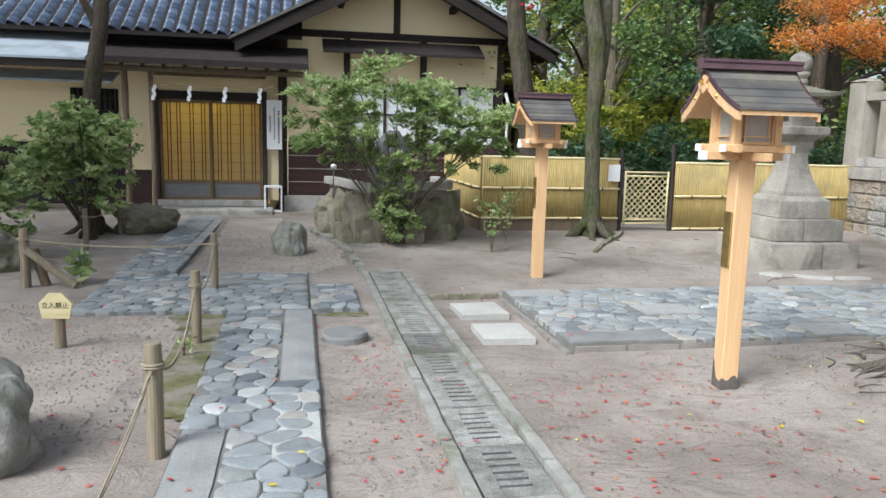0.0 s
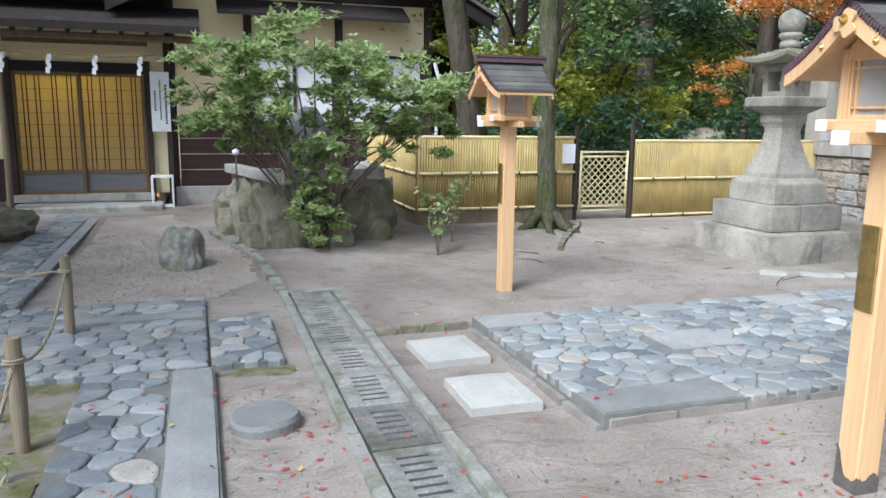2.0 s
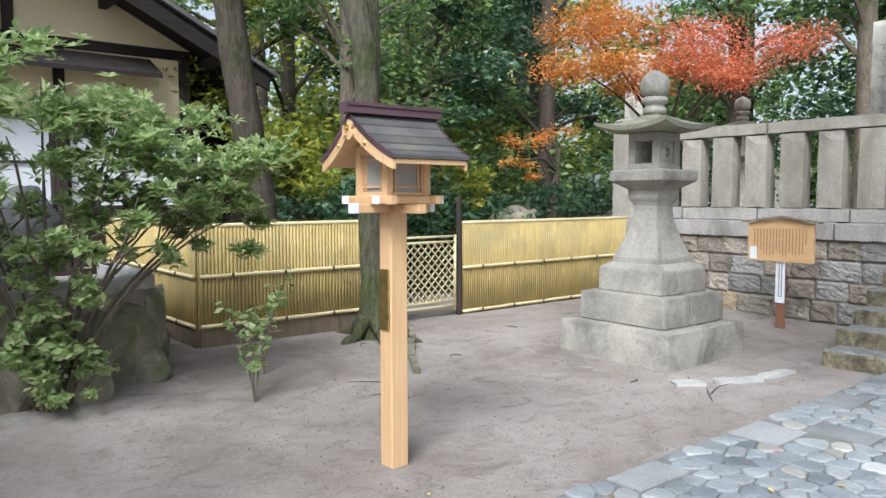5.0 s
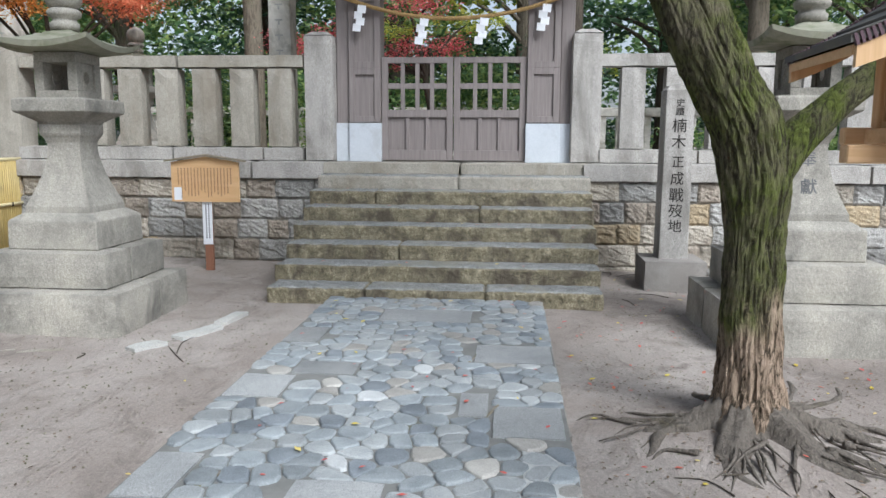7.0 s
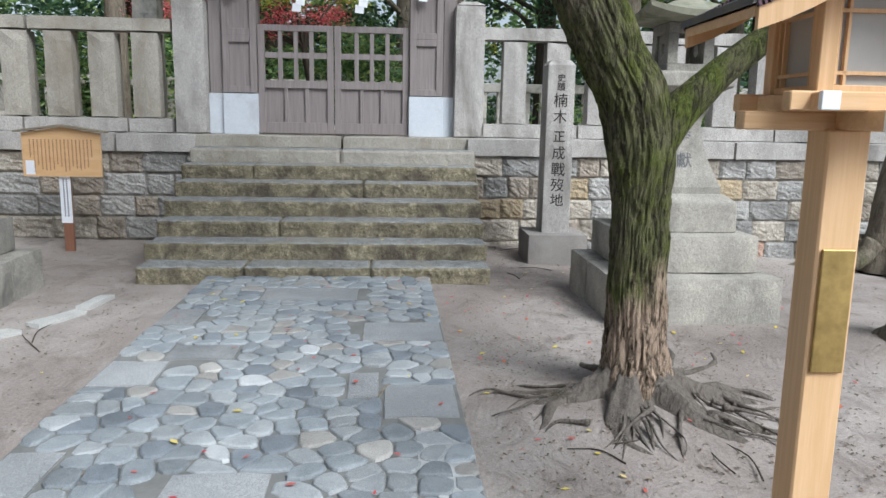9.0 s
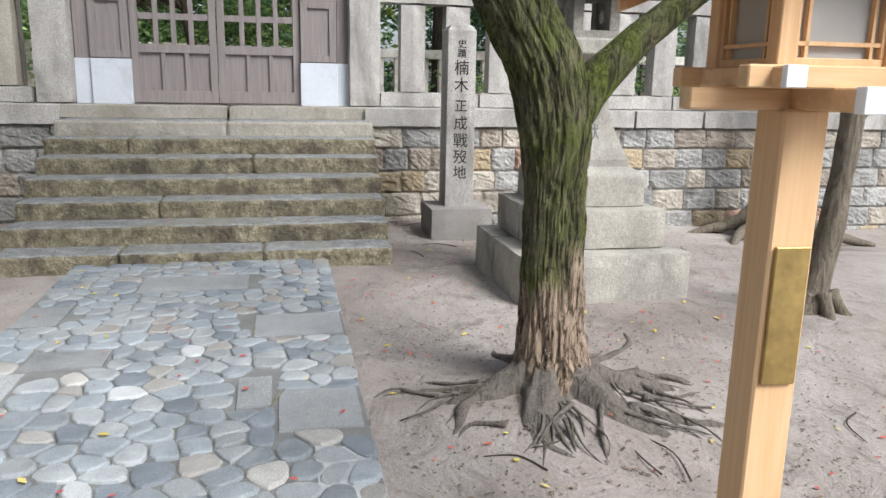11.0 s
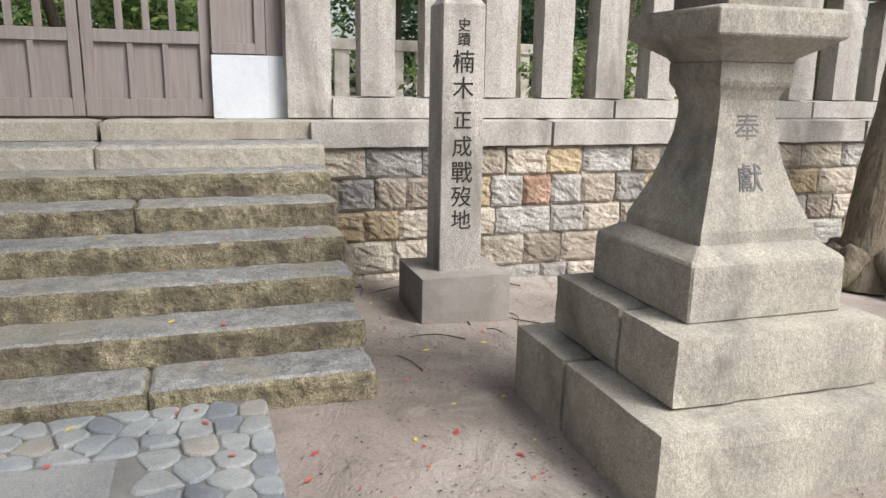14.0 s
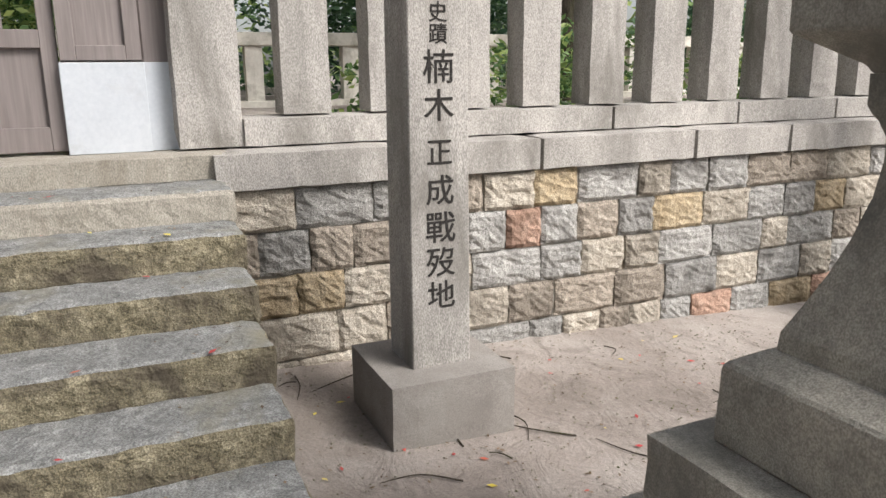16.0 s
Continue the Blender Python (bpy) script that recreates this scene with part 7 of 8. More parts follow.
# Unseen crown added to the forked tree to shade the steps and fence.
crown_part(forked_tree, "crown", [((0.3, 1.2, 5.6), (1.3, 1.3, 0.7)), ((0.9, 0.2, 6.2), (1.4, 1.3, 0.7)), ((-0.8, 1.6, 6.4), (1.3, 1.2, 0.7)), ((0.2, 2.4, 6.8), (1.4, 1.3, 0.7)), ((-0.3, -1.0, 5.4), (1.2, 1.2, 0.6)), ((0.3, 0.8, 7.4), (1.6, 1.5, 0.8))],
           5200, 0.16, M["leaf_dark"], 0.26, 0.35, 0.1)


def azalea():
    t = thing("azalea_shrub", "broad evergreen azalea with bare lower stems before the rockery", "shrub", (0.93, 10.98, 0.05))
    t.scale = (0.96, 0.93, 1.02)
    r = random.Random(5)
    bm = bmesh.new()
    tips = []
    for i in range(15):
        a = r.uniform(0, 6.28)
        rr = r.uniform(0.7, 1.75)
        tip = Vector((math.cos(a) * rr + 0.02, math.sin(a) * rr * 0.55, r.uniform(1.6, 2.4)))
        mid = Vector((tip.x * 0.4, tip.y * 0.4, r.uniform(0.75, 1.15)))
        line = smooth_line([(math.cos(a) * 0.08, math.sin(a) * 0.08, -0.05), (tip.x * 0.15, tip.y * 0.15, 0.4), mid, (tip.x * 0.75, tip.y * 0.75, tip.z * 0.72), tip], 5)
        tube(line, lerp_list([0.021, 0.018, 0.014, 0.010, 0.004], len(line)), 7, 0.2, 6, bm=bm)
        tips.append(tip)
        for k in range(3):
            q = line[int(len(line) * r.uniform(0.55, 0.9))]
            e = q + Vector((r.uniform(-0.45, 0.45), r.uniform(-0.3, 0.3), r.uniform(0.05, 0.28)))
            tube([q, q.lerp(e, 0.5) + Vector((0, 0, 0.05)), e], [0.010, 0.008, 0.004], 5, bm=bm)
            tips.append(e)
    tagged(part("branchwork", bm, M["bark"], t, "bare grey-brown stems", smooth=True), kind="stuff")
    blobs = [((-1.25, -0.1, 1.95), (0.55, 0.5, 0.38)), ((-0.7, -0.2, 2.35), (0.65, 0.5, 0.36)), ((0.0, -0.1, 2.52), (0.75, 0.55, 0.35)), ((0.75, 0.0, 2.35), (0.7, 0.55, 0.4)), ((1.35, -0.1, 1.95), (0.6, 0.5, 0.42)),
             ((1.6, -0.1, 1.45), (0.35, 0.35, 0.3)), ((-0.3, -0.4, 2.05), (0.7, 0.35, 0.3)), ((0.5, -0.45, 1.9), (0.6, 0.3, 0.3)), ((-1.5, -0.1, 1.6), (0.35, 0.35, 0.25)), ((1.05, -0.3, 1.6), (0.45, 0.3, 0.28)), ((-0.95, -0.3, 1.5), (0.3, 0.3, 0.18))]
    bm = bmesh.new()
    for c, _ in blobs:
        e = Vector(c)
        line = smooth_line([(e.x * 0.06, e.y * 0.06, 0.0), (e.x * 0.35, e.y * 0.35, e.z * 0.55), (e.x * 0.75, e.y * 0.75, e.z * 0.9), e], 5)
        tube(line, lerp_list([0.018, 0.014, 0.009, 0.004], len(line)), 7, 0.5, 6, bm=bm)
    tagged(part("branchwork", bm, M["bark"], t, smooth=True), kind="stuff")
    blobs += [((p.x, p.y, p.z), (0.22, 0.22, 0.16)) for p in tips]
    # Narrow leaves in whorls at the shoot ends.
    cc, cs = clumps(blobs, 3300, 0.085, 0.15, 0.55)
    pts, szs, ways = [], [], []
    for p, s in zip(cc, cs):
        ax = Vector((r.gauss(0, 0.5), r.gauss(0, 0.5), 1)).normalized()
        u = ax.orthogonal().normalized()
        v = ax.cross(u)
        a0 = r.uniform(0, 6.28)
        for k in range(7):
            a = a0 + k * 0.9 + r.uniform(-0.15, 0.15)
            w = (u * math.cos(a) + v * math.sin(a) + ax * r.uniform(0.0, 0.5)).normalized()
            sz = 0.095 * r.uniform(0.7, 1.2)
            pts.append(tuple(Vector(p) + w * sz * 0.55))
            szs.append(sz)
            ways.append(tuple(w))
    part_of("crown", leaves_mesh("crown", pts, szs, M["leaf_bush"], 0.0, 0.7, ways, 0.23), t)
    low = [((-0.12, -0.3, 0.62), (0.30, 0.25, 0.28)), ((0.05, -0.3, 0.35), (0.34, 0.25, 0.24)), ((-0.2, -0.35, 0.95), (0.22, 0.2, 0.2))]
    crown_part(t, "foliage", low, 2600, 0.075, M["leaf_bush"], 0.09, 0.3, 0.0)


azalea()


def sapling(at, h, label, n=90, seed=1, size=0.11):
    t = thing("sapling", label, "plant", at, 0, "young saplings")
    r = random.Random(seed)
    bm = bmesh.new()
    pts = []
    for k in range(4):
        a = r.uniform(0, 6.28)
        e = Vector((math.cos(a) * 0.28 * h, math.sin(a) * 0.2 * h, h * r.uniform(0.6, 1.05)))
        line = smooth_line([(0, 0, -0.03), (e.x * 0.3, e.y * 0.3, e.z * 0.5), e], 4)
        tube(line, lerp_list([0.008, 0.006, 0.003], len(line)), 5, bm=bm)
        for q in line[3:]:
            for _ in range(max(1, n // 24)):
                pts.append((q.x + r.uniform(-0.07, 0.07), q.y + r.uniform(-0.07, 0.07), q.z + r.uniform(-0.05, 0.05)))
    part("stem", bm, M["bark"], t)
    part_of("leaves", leaves_mesh("leaves", pts, [size * r.uniform(0.7, 1.2) for _ in pts], M["leaf_bush"], 0.1), t)


sapling((2.3, 10.28, 0.05), 0.85, "young sapling with bright green leaves in the bare earth", 130, 3, 0.10)
sapling((2.72, 11.0, 0.08), 0.9, "young sapling with bright green leaves before the bamboo fence", 60, 4, 0.09)
sapling((-2.9, 8.4, 0.0), 0.4, "strappy green plant beside the stakes", 20, 5, 0.24)
sapling((-1.38, 5.4, 0.0), 0.16, "tuft of small weeds at the foot of a stake", 40, 6, 0.06)


def garden_shrub(at, blobs, n, size, label, stems=6, mat="leaf_bush", seed=2, name="garden_shrub"):
    t = thing(name, label, "shrub", at, 0)
    r = random.Random(seed)
    bm = bmesh.new()
    for i in range(stems):
        c, rad = r.choice(blobs)
        e = Vector(c) + Vector((r.uniform(-0.2, 0.2), r.uniform(-0.2, 0.2), 0))
        line = smooth_line([(r.uniform(-0.08, 0.08), r.uniform(-0.08, 0.08), -0.05), (e.x * 0.35, e.y * 0.35, e.z * 0.45), e], 5)
        tube(line, lerp_list([0.03, 0.022, 0.01], len(line)), 7, 0.2, 5, bm=bm)
    tagged(part("branchwork", bm, M["bark_dark"], t, smooth=True), kind="stuff")
    crown_part(t, "crown", blobs, n, size, M[mat], 0.14, 0.45, 0.0)
    return t


garden_shrub((-3.75, 12.0, 0.0), [((-0.2, 0, 1.55), (0.55, 0.5, 0.4)), ((0.35, -0.1, 1.6), (0.45, 0.45, 0.38)), ((-0.6, 0, 1.1), (0.5, 0.5, 0.4)), ((0.3, -0.1, 1.1), (0.4, 0.4, 0.3)), ((-0.1, -0.2, 1.9), (0.4, 0.4, 0.25)), ((0.1, 0, 0.7), (0.4, 0.3, 0.25))],
             4600, 0.12, "evergreen shrub with narrow leaves beside the entrance", 9, "leaf_bush", 4)
garden_shrub((-4.6, 10.2, 0.0), [((-0.2, 0, 0.95), (0.6, 0.6, 0.45)), ((0.3, -0.1, 0.6), (0.45, 0.45, 0.4)), ((-0.7, 0.2, 0.6), (0.5, 0.5, 0.5)), ((0.1, 0.2, 1.35), (0.4, 0.4, 0.25))],
             3600, 0.12, "low evergreen shrub among the rocks", 7, "leaf_bush", 6)

# Tree before the left roof and the two trunks by the bamboo fence.
leaning_tree((-3.85, 12.6, 0.05), [(0, 0, -0.1), (-0.02, 0, 0.8), (0.03, 0, 1.8), (0.16, 0, 2.8), (0.26, 0, 3.4), (0.30, 0, 4.6), (0.4, 0, 6.0)], [0.17, 0.14, 0.13, 0.125, 0.12, 0.10, 0.07],
             "slim dark garden tree before the house", M["bark_dark"], 24, [([(0.24, 0, 3.2), (0.0, -0.1, 3.7), (-0.4, -0.2, 4.4)], [0.07, 0.05, 0.03]), ([(0.26, 0, 3.5), (0.6, -0.1, 4.0), (1.0, -0.2, 4.4)], [0.05, 0.04, 0.02])], 0.02)
leaning_tree((4.45, 11.75, 0.1), [(0.0, 0, -0.1), (0.0, 0, 0.4), (-0.02, 0.02, 1.1), (-0.04, 0.05, 1.9), (0.0, 0.1, 2.6), (0.0, 0.15, 3.3), (-0.12, 0.25, 4.2), (-0.2, 0.3, 6)], [0.23, 0.145, 0.125, 0.12, 0.135, 0.145, 0.13, 0.10],
             "leaning grey-green tree in front of the bamboo fence", M["bark_green"], 32, [([(0.03, 0.12, 2.7), (0.18, 0.3, 3.3), (0.22, 0.4, 4.2), (0.2, 0.5, 6)], [0.14, 0.12, 0.11, 0.08])], 0.03)
leaning_tree((3.75, 13.1, 0.2), [(0.05, 0, -0.2), (0.02, 0, 0.8), (-0.08, 0, 1.7), (-0.26, 0, 2.8), (-0.40, 0, 3.8), (-0.48, 0, 4.8), (-0.4, 0, 6.5)], [0.22, 0.19, 0.18, 0.175, 0.17, 0.16, 0.12],
             "dark tree leaning against the corner of the house", M["bark_dark"], 30, (), 0.03)


def wood_tree(at, h, r, crown, leaf, n, size, label, mat="bark_dark", seed=1, lean=0.0, base=None):
    """A woodland tree: trunk, limbs that carry the crown, leaves in clumps."""
    t = thing("woodland_tree", label, "tree", at, 0, "trees behind the fences")
    rr = random.Random(seed)
    line = smooth_line([(0, 0, -0.3), (lean * 0.2, 0, h * 0.25), (lean * 0.6, 0.05, h * 0.6), (lean, 0, h)], 6)
    part("trunk", tube(line, lerp_list([r * 1.25, r, r * 0.8, r * 0.35], len(line)), 18, 0.12, 3, ridges=0.03, seed=seed), M[mat], t)
    blobs = []
    cz0, cz1, cr = crown
    for k in range(11):
        a = rr.uniform(0, 6.28)
        z = rr.uniform(cz0, cz1)
        d = cr * rr.uniform(0.35, 1.0)
        c = Vector((lean * z / h + math.cos(a) * d, math.sin(a) * d, z))
        q = Vector((lean * (z - 0.8) / h, 0, max(0.5, z - rr.uniform(0.5, 1.2))))
        bm = tube(smooth_line([q, q.lerp(c, 0.5) + Vector((0, 0, 0.15)), c], 4), lerp_list([r * 0.35, r * 0.25, r * 0.08], 9), 7, 0.1, 4)
        part("limb", bm, M[mat], t)
        s = rr.uniform(0.6, 1.1) * cr * 0.42
        blobs.append(((c.x, c.y, c.z), (s, s, s * 0.55)))
    crown_part(t, "crown", blobs, n, size, M[leaf], 0.26, 0.35, 0.1)
    return t


rt = random.Random(17)
FOREST = [
    # x, y, height, trunk, crown low, crown high, crown radius, leaf, leaves, leaf size
    (5.9, 14.6, 9, 0.16, 2.2, 5.1, 1.5, "leaf", 5580, 0.12),
    (7.4, 15.3, 10, 0.20, 2.0, 5.5, 1.8, "leaf_dark", 5580, 0.13),
    (5.0, 17.0, 11, 0.22, 2.6, 6.0, 2.0, "leaf_lime", 5580, 0.14),
    (9.2, 16.6, 11, 0.24, 1.8, 5.5, 2.0, "leaf", 5580, 0.14),
    (11.6, 15.8, 11, 0.22, 2.4, 6.0, 1.9, "leaf_dark", 5580, 0.14),
    (7.0, 18.8, 11, 0.22, 1.6, 5.1, 2.2, "leaf_lime", 4340, 0.15),
    (10.6, 19.6, 12, 0.25, 2.0, 6.4, 2.4, "leaf", 4960, 0.16),
    (13.8, 18.0, 12, 0.28, 2.4, 6.8, 2.3, "leaf_dark", 5580, 0.16),
    (15.6, 13.6, 12, 0.26, 3.0, 6.8, 2.2, "leaf", 5580, 0.16),
    (14.8, 10.6, 12, 0.24, 3.2, 6.8, 2.2, "leaf", 4960, 0.16),
    (18.4, 11.6, 13, 0.28, 2.6, 7.2, 2.6, "leaf_dark", 5580, 0.18),
    (18.2, 8.2, 13, 0.30, 2.4, 7.2, 2.6, "leaf", 5580, 0.18),
    (19.5, 5.2, 13, 0.30, 2.4, 7.2, 2.6, "leaf_lime", 5580, 0.18),
    (17.8, 2.0, 13, 0.28, 2.4, 6.8, 2.6, "leaf_dark", 5580, 0.18),
    (14.2, 4.4, 11, 0.20, 3.2, 6.4, 1.9, "leaf", 4340, 0.15),
    (13.4, 1.4, 11, 0.22, 2.8, 6.0, 1.9, "leaf", 4960, 0.15),
    (15.5, -1.4, 11, 0.24, 2.4, 6.4, 2.2, "leaf", 4960, 0.16),
    (18.5, -3.5, 12, 0.26, 2.0, 6.8, 2.6, "leaf", 4960, 0.18),
    (12.8, -3.4, 10, 0.20, 2.4, 5.5, 1.9, "leaf", 4340, 0.15),
    (16.5, 21.5, 13, 0.3, 2.0, 7.2, 2.8, "leaf_lime", 4340, 0.18),
    (21.0, 16.5, 14, 0.3, 2.0, 7.6, 3.0, "leaf", 5580, 0.2),
    (23.0, 10.0, 14, 0.3, 1.8, 7.6, 3.2, "leaf", 5580, 0.22),
    (23.5, 4.0, 14, 0.3, 1.8, 7.6, 3.2, "leaf", 5580, 0.22),
    (23.0, -2.5, 14, 0.3, 1.8, 7.6, 3.2, "leaf", 5580, 0.22),
    (12.5, 23.5, 14, 0.3, 1.8, 7.2, 3.0, "leaf", 4960, 0.2),
    (8.5, 23.0, 14, 0.3, 2.0, 7.2, 3.0, "leaf", 4960, 0.2),
]
TREE_LABELS = {"leaf": "tall evergreen tree with glossy green leaves", "leaf_dark": "tall dark evergreen woodland tree", "leaf_lime": "woodland tree with yellow-green leaves, sunlight put into their colour"}
for i, (x, y, h, r_, c0, c1, cr, lf, n_, sz) in enumerate(FOREST):
    zb = 1.3 if x > 10.9 else 0.25
    wood_tree((x, y, zb), h, r_ * 0.72, (c0, c1, cr), lf, int(n_ * 0.8), sz, TREE_LABELS[lf], "bark" if i % 3 == 0 else "bark_dark", i, rt.uniform(-0.6, 0.6))


def maple(at, trunk, blobs, leafs, label, size=0.085, n=9000):
    t = thing("maple_tree", label, "tree", at, 0)
    line = smooth_line(trunk, 6)
    part("trunk", tube(line, lerp_list([0.10, 0.075, 0.05, 0.03], len(line)), 14, 0.15, 4), M["bark_dark"], t)
    top = Vector(trunk[-2])
    for grp in blobs:
        for c, r in grp:
            c = Vector(c)
            bm = tube(smooth_line([top, top.lerp(c, 0.5) + Vector((0, 0, 0.15)), c], 4), lerp_list([0.035, 0.022, 0.008], 9), 6, 0.1, 4)
            part("limb", bm, M["bark_dark"], t)
    for grp, lf in zip(blobs, leafs):
        crown_part(t, "crown", grp, int(n * len(grp) / sum(len(g) for g in blobs)), size, M[lf], 0.17, 0.2, 0.05, 0.5)


maple((12.0, 12.9, 0.65), [(0, 0, -0.2), (-0.1, 0.1, 1.0), (-0.2, 0.0, 2.0), (-0.3, 0, 3.0)],
      [[((-2.6, 0.1, 3.2), (0.8, 0.6, 0.28)), ((-1.8, -0.2, 3.3), (0.8, 0.6, 0.28)), ((-2.2, 0.2, 3.9), (0.9, 0.7, 0.3)), ((-1.2, 0.0, 3.0), (0.7, 0.6, 0.24)), ((-1.3, 0.4, 4.2), (1.0, 0.7, 0.3))],
       [((-0.4, -0.6, 3.45), (0.9, 0.7, 0.28)), ((0.4, -1.0, 3.4), (0.9, 0.7, 0.28)), ((-0.3, -1.4, 3.1), (0.7, 0.5, 0.2)), ((0.2, -0.3, 4.0), (1.0, 0.8, 0.3)), ((0.9, -1.8, 3.75), (0.9, 0.7, 0.28))]],
      ["leaf_orange", "leaf_red"], "autumn maple with orange and scarlet leaves over the fence", 0.07, 17000)
maple((9.2, 13.3, 1.05), [(0, 0, -0.3), (0, 0.05, 0.6), (0.05, 0.0, 1.1), (0.1, 0, 1.5)],
      [[((-0.55, 0, 1.55), (0.5, 0.4, 0.14)), ((-0.9, -0.1, 1.2), (0.4, 0.3, 0.12)), ((0.1, 0.1, 1.75), (0.5, 0.4, 0.12)), ((-0.4, 0.1, 0.95), (0.3, 0.3, 0.1))]], ["leaf_orange"],
      "small orange maple behind the bamboo fence", 0.07, 800)
maple((13.2, 6.9, 1.3), [(0, 0, -0.2), (-0.1, 0.0, 0.8), (-0.1, 0.1, 1.4), (-0.2, 0, 2.0)],
      [[((-0.3, 0.7, 1.75), (0.7, 0.6, 0.2)), ((-0.2, -0.2, 1.9), (0.7, 0.7, 0.2)), ((-0.6, 1.3, 2.1), (0.6, 0.6, 0.18)), ((-0.5, 0.4, 2.6), (0.9, 0.9, 0.22)), ((0.0, 2.4, 2.0), (0.6, 0.6, 0.2))],
       [((-0.1, -0.6, 2.3), (0.6, 0.6, 0.16)), ((0.1, 0.6, 2.2), (0.6, 0.6, 0.16)), ((0.2, 1.6, 1.9), (0.7, 0.6, 0.18))]], ["leaf_crimson", "leaf_lime"],
      "crimson maple with greenish inner leaves inside the gate", 0.06, 6000)

# Two unseen trees added beside the house to shade it and the garden.
for i, (x, y) in enumerate(((-6.8, 4.4), (-10.2, 8.2))):
    wood_tree((x, y, 0), 11, 0.28, (5.0, 9.5, 3.4), "leaf_dark", 5200, 0.34, "unseen dark evergreen tree added beside the house for its shade", "bark_dark", 60 + i, 0.2)

# Undergrowth behind the bamboo fence and on the terrace.
hedges = thing("undergrowth", "dense dark evergreen undergrowth behind the fences", "undergrowth", kind="stuff")
ub = []
for k in range(26):
    x = 5.0 + 0.32 * k + rt.uniform(-0.2, 0.2)
    ub.append(((x, 13.3 + rt.uniform(-0.1, 1.6), 0.9 + rt.uniform(-0.2, 0.7)), (0.6, 0.5, 0.55)))
part_of("undergrowth_leaves", leaves_mesh("undergrowth_leaves", *clumps(ub, 15000, 0.12, 0.2, 0.4), M["leaf_dark"], 0.1), hedges)
ub = []
for k in range(34):
    ub.append(((rt.uniform(4, 22), 16.5 + rt.uniform(0, 6), rt.uniform(0.6, 3.0)), (1.3, 1.0, 1.0)))
part_of("undergrowth_leaves", leaves_mesh("undergrowth_leaves", *clumps(ub, 14000, 0.16, 0.3, 0.3), M["leaf"], 0.1), hedges)
ub = [((4.8 + 0.32 * k + rt.uniform(-0.2, 0.2), rt.uniform(13.9, 15.2), rt.uniform(1.4, 2.9)), (0.5, 0.5, 0.5)) for k in range(12)]
part_of("undergrowth_leaves", leaves_mesh("undergrowth_leaves", *clumps(ub, 5200, 0.12, 0.2, 0.3), M["leaf_lime"], 0.1), hedges)
# Sunlit patch among the far shrubs, made by leaf colour alone.
ub = [((rt.uniform(5, 13), rt.uniform(17.0, 21.0), rt.uniform(1.0, 3.2)), (0.9, 0.8, 0.7)) for _ in range(16)]
part_of("undergrowth_leaves", leaves_mesh("undergrowth_leaves", *clumps(ub, 9000, 0.15, 0.3, 0.3), M["leaf_lime"], 0.1), hedges)
ub = []
for k in range(60):
    ub.append(((rt.uniform(18.5, 26), rt.uniform(-8, 22), rt.uniform(1.5, 4.0)), (1.6, 1.5, 1.1)))
part_of("undergrowth_leaves", leaves_mesh("undergrowth_leaves", *clumps(ub, 34000, 0.2, 0.35, 0.3), M["leaf_dark"], 0.1), hedges)
ub = []
for k in range(14):
    ub.append(((rt.uniform(11.5, 13.2), rt.uniform(-6, 3.6), 1.6 + rt.uniform(0, 0.5)), (0.5, 0.5, 0.45)))
part_of("undergrowth_leaves", leaves_mesh("undergrowth_leaves", *clumps(ub, 5000, 0.10, 0.2, 0.4), M["leaf"], 0.1), hedges)
ub = []
for k in range(40):
    ub.append(((rt.uniform(-9, 26), rt.uniform(25, 30), rt.uniform(0.8, 3.6)), (2.2, 1.5, 1.2)))
part_of("undergrowth_leaves", leaves_mesh("undergrowth_leaves", *clumps(ub, 26000, 0.28, 0.4, 0.3), M["leaf"], 0.1), hedges)

ub = []
for k in range(46):
    ub.append(((rt.uniform(25, 32), -16 + 42 * k / 46, rt.uniform(2.0, 6.2)), (2.4, 2.4, 1.6)))
for k in range(22):
    ub.append(((2 + 24 * k / 22, rt.uniform(27, 32), rt.uniform(2.0, 6.2)), (2.4, 2.4, 1.6)))
for k in range(16):
    ub.append(((20 + rt.uniform(-1, 9), 20 + rt.uniform(-2, 8), rt.uniform(2.5, 6.8)), (2.2, 2.2, 1.5)))
# Bright leaves stand in for light glimpsed between the far trees.
part_of("undergrowth_leaves", leaves_mesh("undergrowth_leaves", *clumps([((rt.uniform(10, 26), rt.uniform(22, 27), rt.uniform(3, 8)), (1.6, 1.6, 1.0)) for _ in range(26)], 9000, 0.26, 0.4, 0.3), M["leaf_lime"], 0.1), hedges)
part_of("undergrowth_leaves", leaves_mesh("undergrowth_leaves", *clumps(ub, 24000, 0.36, 0.5, 0.3), M["leaf"], 0.1), hedges)
ub = []
for k in range(30):
    ub.append(((rt.uniform(15.5, 18), rt.uniform(4, 13), 1.5 + rt.uniform(0.2, 1.4)), (0.8, 0.8, 0.6)))
part_of("undergrowth_leaves", leaves_mesh("undergrowth_leaves", *clumps(ub, 16000, 0.13, 0.25, 0.3), M["leaf"], 0.1), hedges)

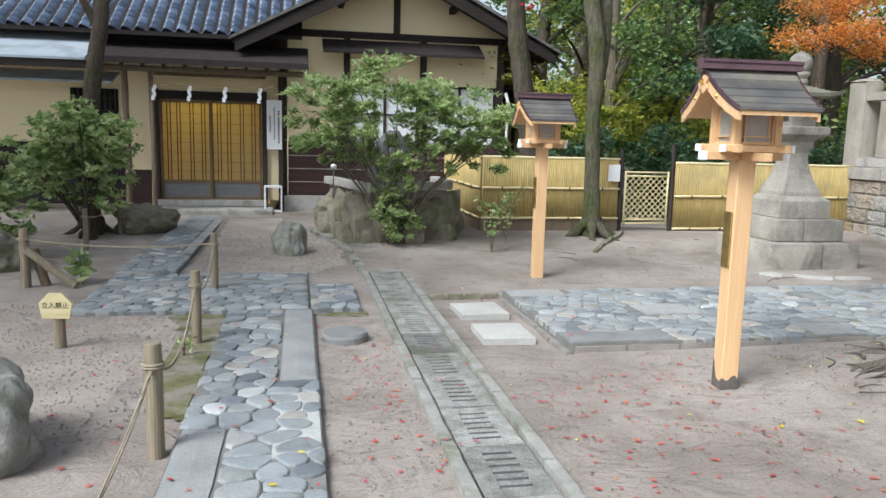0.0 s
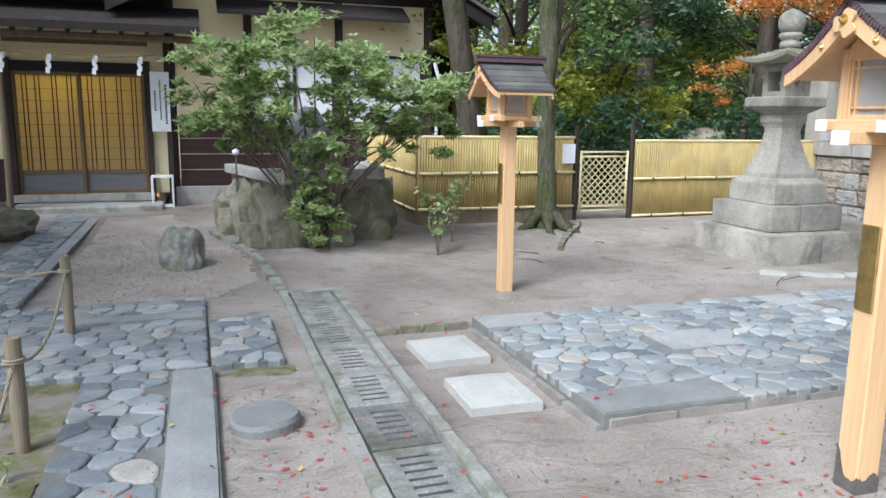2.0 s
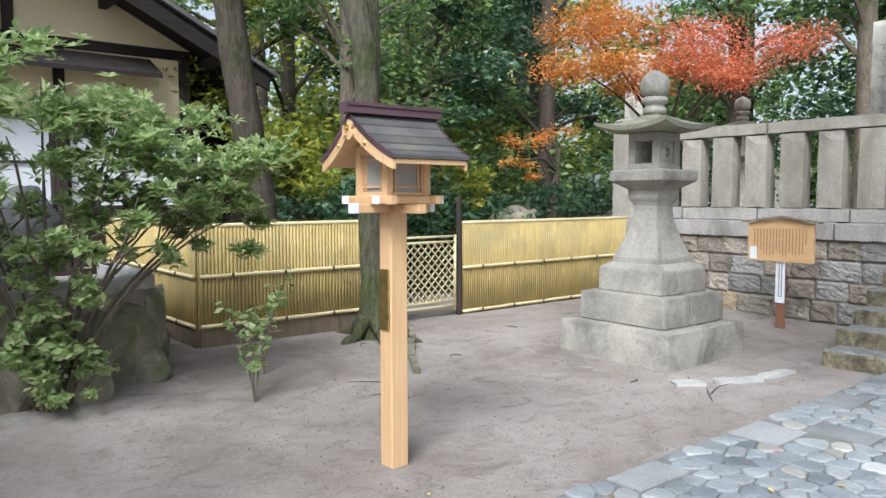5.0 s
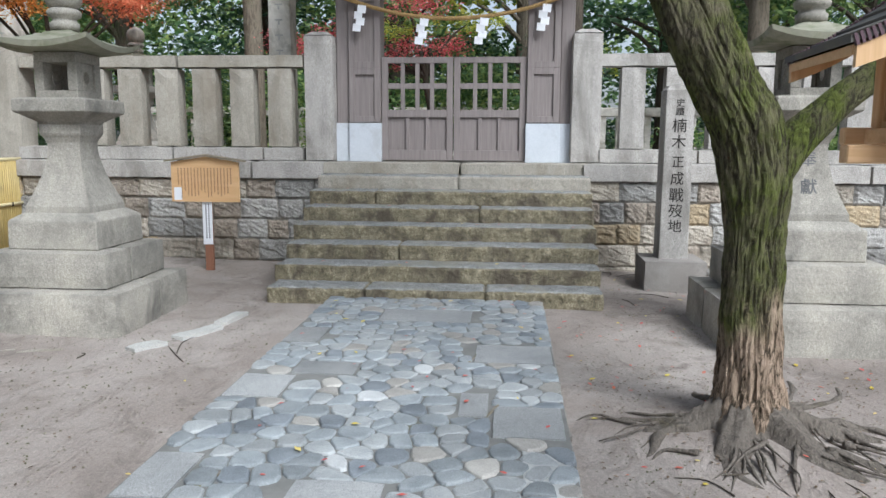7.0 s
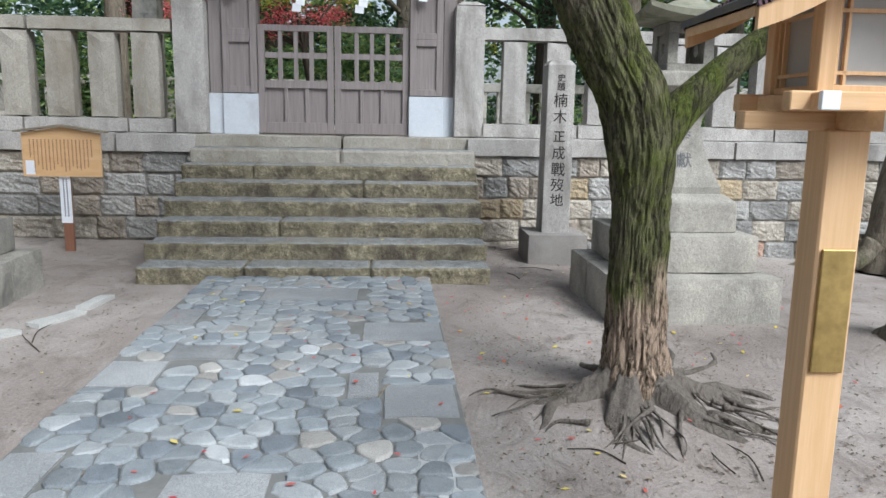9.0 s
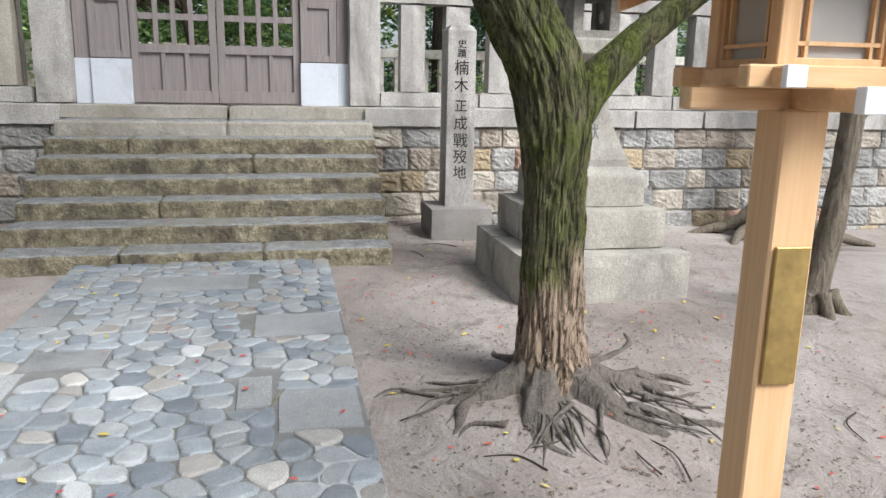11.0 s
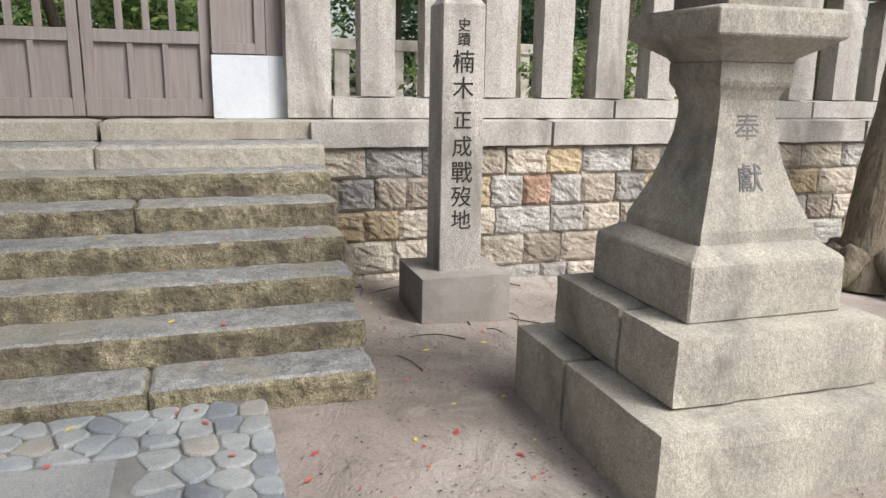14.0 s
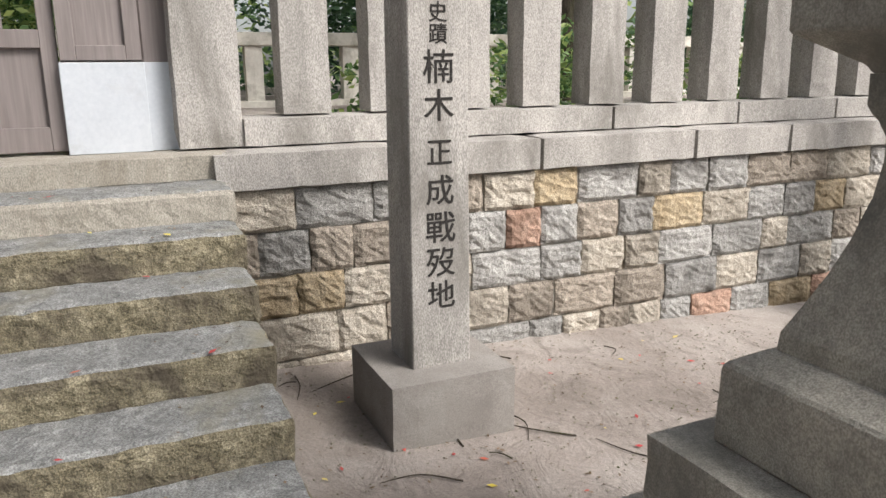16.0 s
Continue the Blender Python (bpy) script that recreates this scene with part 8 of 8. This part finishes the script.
# Overhanging twig with red leaves and yellow leaves by the house roof.
tw = thing("maple_twig", "thin overhanging twig with a few red maple leaves", "branch", (2.9, 11.0, 0))
part("twig", tube([(0.3, 0.1, 4.6), (0.1, 0, 4.1), (0.0, 0, 3.7)], [0.006, 0.005, 0.002], 5), M["bark_dark"], tw)
crown_part(tw, "leaves", [((0.0, 0, 3.75), (0.12, 0.1, 0.12))], 60, 0.08, M["leaf_crimson"], 0.04, 0.1)
tw = thing("ginkgo_twig", "thin overhanging twig with yellowing leaves", "branch", (-2.6, 11.2, 0))
part("twig", tube([(-1.0, 0.6, 4.0), (-0.4, 0.2, 3.75), (0.3, 0, 3.62)], [0.012, 0.008, 0.003], 5), M["bark_dark"], tw)
crown_part(tw, "leaves", [((0.0, 0, 3.68), (0.35, 0.2, 0.10)), ((-0.8, 0.3, 3.8), (0.3, 0.2, 0.1))], 160, 0.07, M["litter_yellow"], 0.07, 0.1)


# ---- fallen leaves, twigs and grit ----
def on_surface(x, y):
    if 1.65 < x < 7.40 and 5.2 < y < 7.35:
        return 0.092
    if -1.185 < x < -0.38 and y < 6.74 or (-2.6 < x < -0.42 and 6.76 < y < 8.72) or (-0.42 < x < 0.08 and 6.76 < y < 7.95):
        return 0.062
    if 7.4 < x < 9.94 and 4.62 < y < 8.0:
        return 0.1725 * (int((x - 7.40) / 0.363) + 1) + 0.006
    if 0.27 < x < 0.79:
        return 0.036
    return ground_z(x, y) + uneven(x, y) + 0.006


def litter(name, label, spots, size, mat, seed):
    r = random.Random(seed)
    pts, sz = [], []
    for x0, x1, y0, y1, n in spots:
        for _ in range(n):
            x, y = r.uniform(x0, x1), r.uniform(y0, y1)
            pts.append((x, y, on_surface(x, y) + 0.004))
            sz.append(size * r.uniform(0.6, 1.3))
    n = len(pts)
    ob = new(name, leaves_mesh(name, pts, sz, M[mat], -0.0, 0.97))
    # Lay the blades flat.
    co = np.empty(n * 12)
    ob.data.vertices.foreach_get("co", co)
    co = co.reshape(n, 4, 3)
    zc = np.array(pts)[:, None, 2]
    co[:, :, 2] = zc + np.clip((co[:, :, 2] - zc) * 0.3, -0.003, 0.012)
    ob.data.vertices.foreach_set("co", co.ravel())
    tagged(ob, label, "leaf litter", "", "stuff")


litter("fallen_red_leaves", "small red maple leaves scattered on the ground", ((-3, 2.5, 1.5, 8, 190), (0.9, 7, 1.5, 5.1, 150), (0.95, 2.4, 2.2, 4.6, 110), (1.8, 7.3, 5.3, 7.3, 40), (7.5, 9.8, 4.7, 7.9, 26), (7.2, 9.9, 1, 4.5, 40), (-0.2, 0.35, 3, 6, 60)), 0.05, "litter_red", 3)
litter("fallen_yellow_leaves", "yellow leaves scattered on the ground", ((-1, 7, 2, 8, 46), (1.8, 7.3, 5.3, 7.3, 12), (7.2, 9.9, 1, 4.5, 14), (7.5, 9.8, 4.7, 7.9, 6), (2.5, 6, 2, 5, 20)), 0.06, "litter_yellow", 4)
litter("fallen_brown_leaves", "brown leaf scraps and bark grit on the earth", ((0.9, 10, 0.5, 5.1, 2000), (3.3, 5.6, 3.0, 5.1, 500), (1.8, 9.5, 7.5, 12, 1200), (1.0, 5, 9.2, 12, 700), (-4, 0.3, 2, 12, 700), (10.9, 16, -6, 14, 1500), (4.5, 10, 12.6, 14, 400)), 0.028, "litter_brown", 5)


def twigs():
    r = random.Random(9)
    for i in range(44):
        x, y = r.choice(((r.uniform(7.6, 9.8), r.uniform(0.5, 4.4)), (r.uniform(3.4, 6.0), r.uniform(2.4, 5.0)), (r.uniform(3, 8), r.uniform(7.6, 11.5)), (r.uniform(8.6, 9.9), r.uniform(2.9, 4.1))))
        a, L = r.uniform(0, 3.14), r.uniform(0.12, 0.55)
        t = thing("twig", "thin dry brown twig lying on the earth", "twig", (x, y, ground_z(x, y) + uneven(x, y) + 0.006), math.degrees(a), "fallen twigs")
        b = r.uniform(-0.08, 0.08)
        line = smooth_line([(-L / 2, 0, 0), (0, b, 0.008), (L / 2, b * 0.3, 0)], 4)
        part("twig", tube(line, lerp_list([0.005, 0.004, 0.002], len(line)), 6, 0.2, 8), M["bark_dark"], t)


twigs()
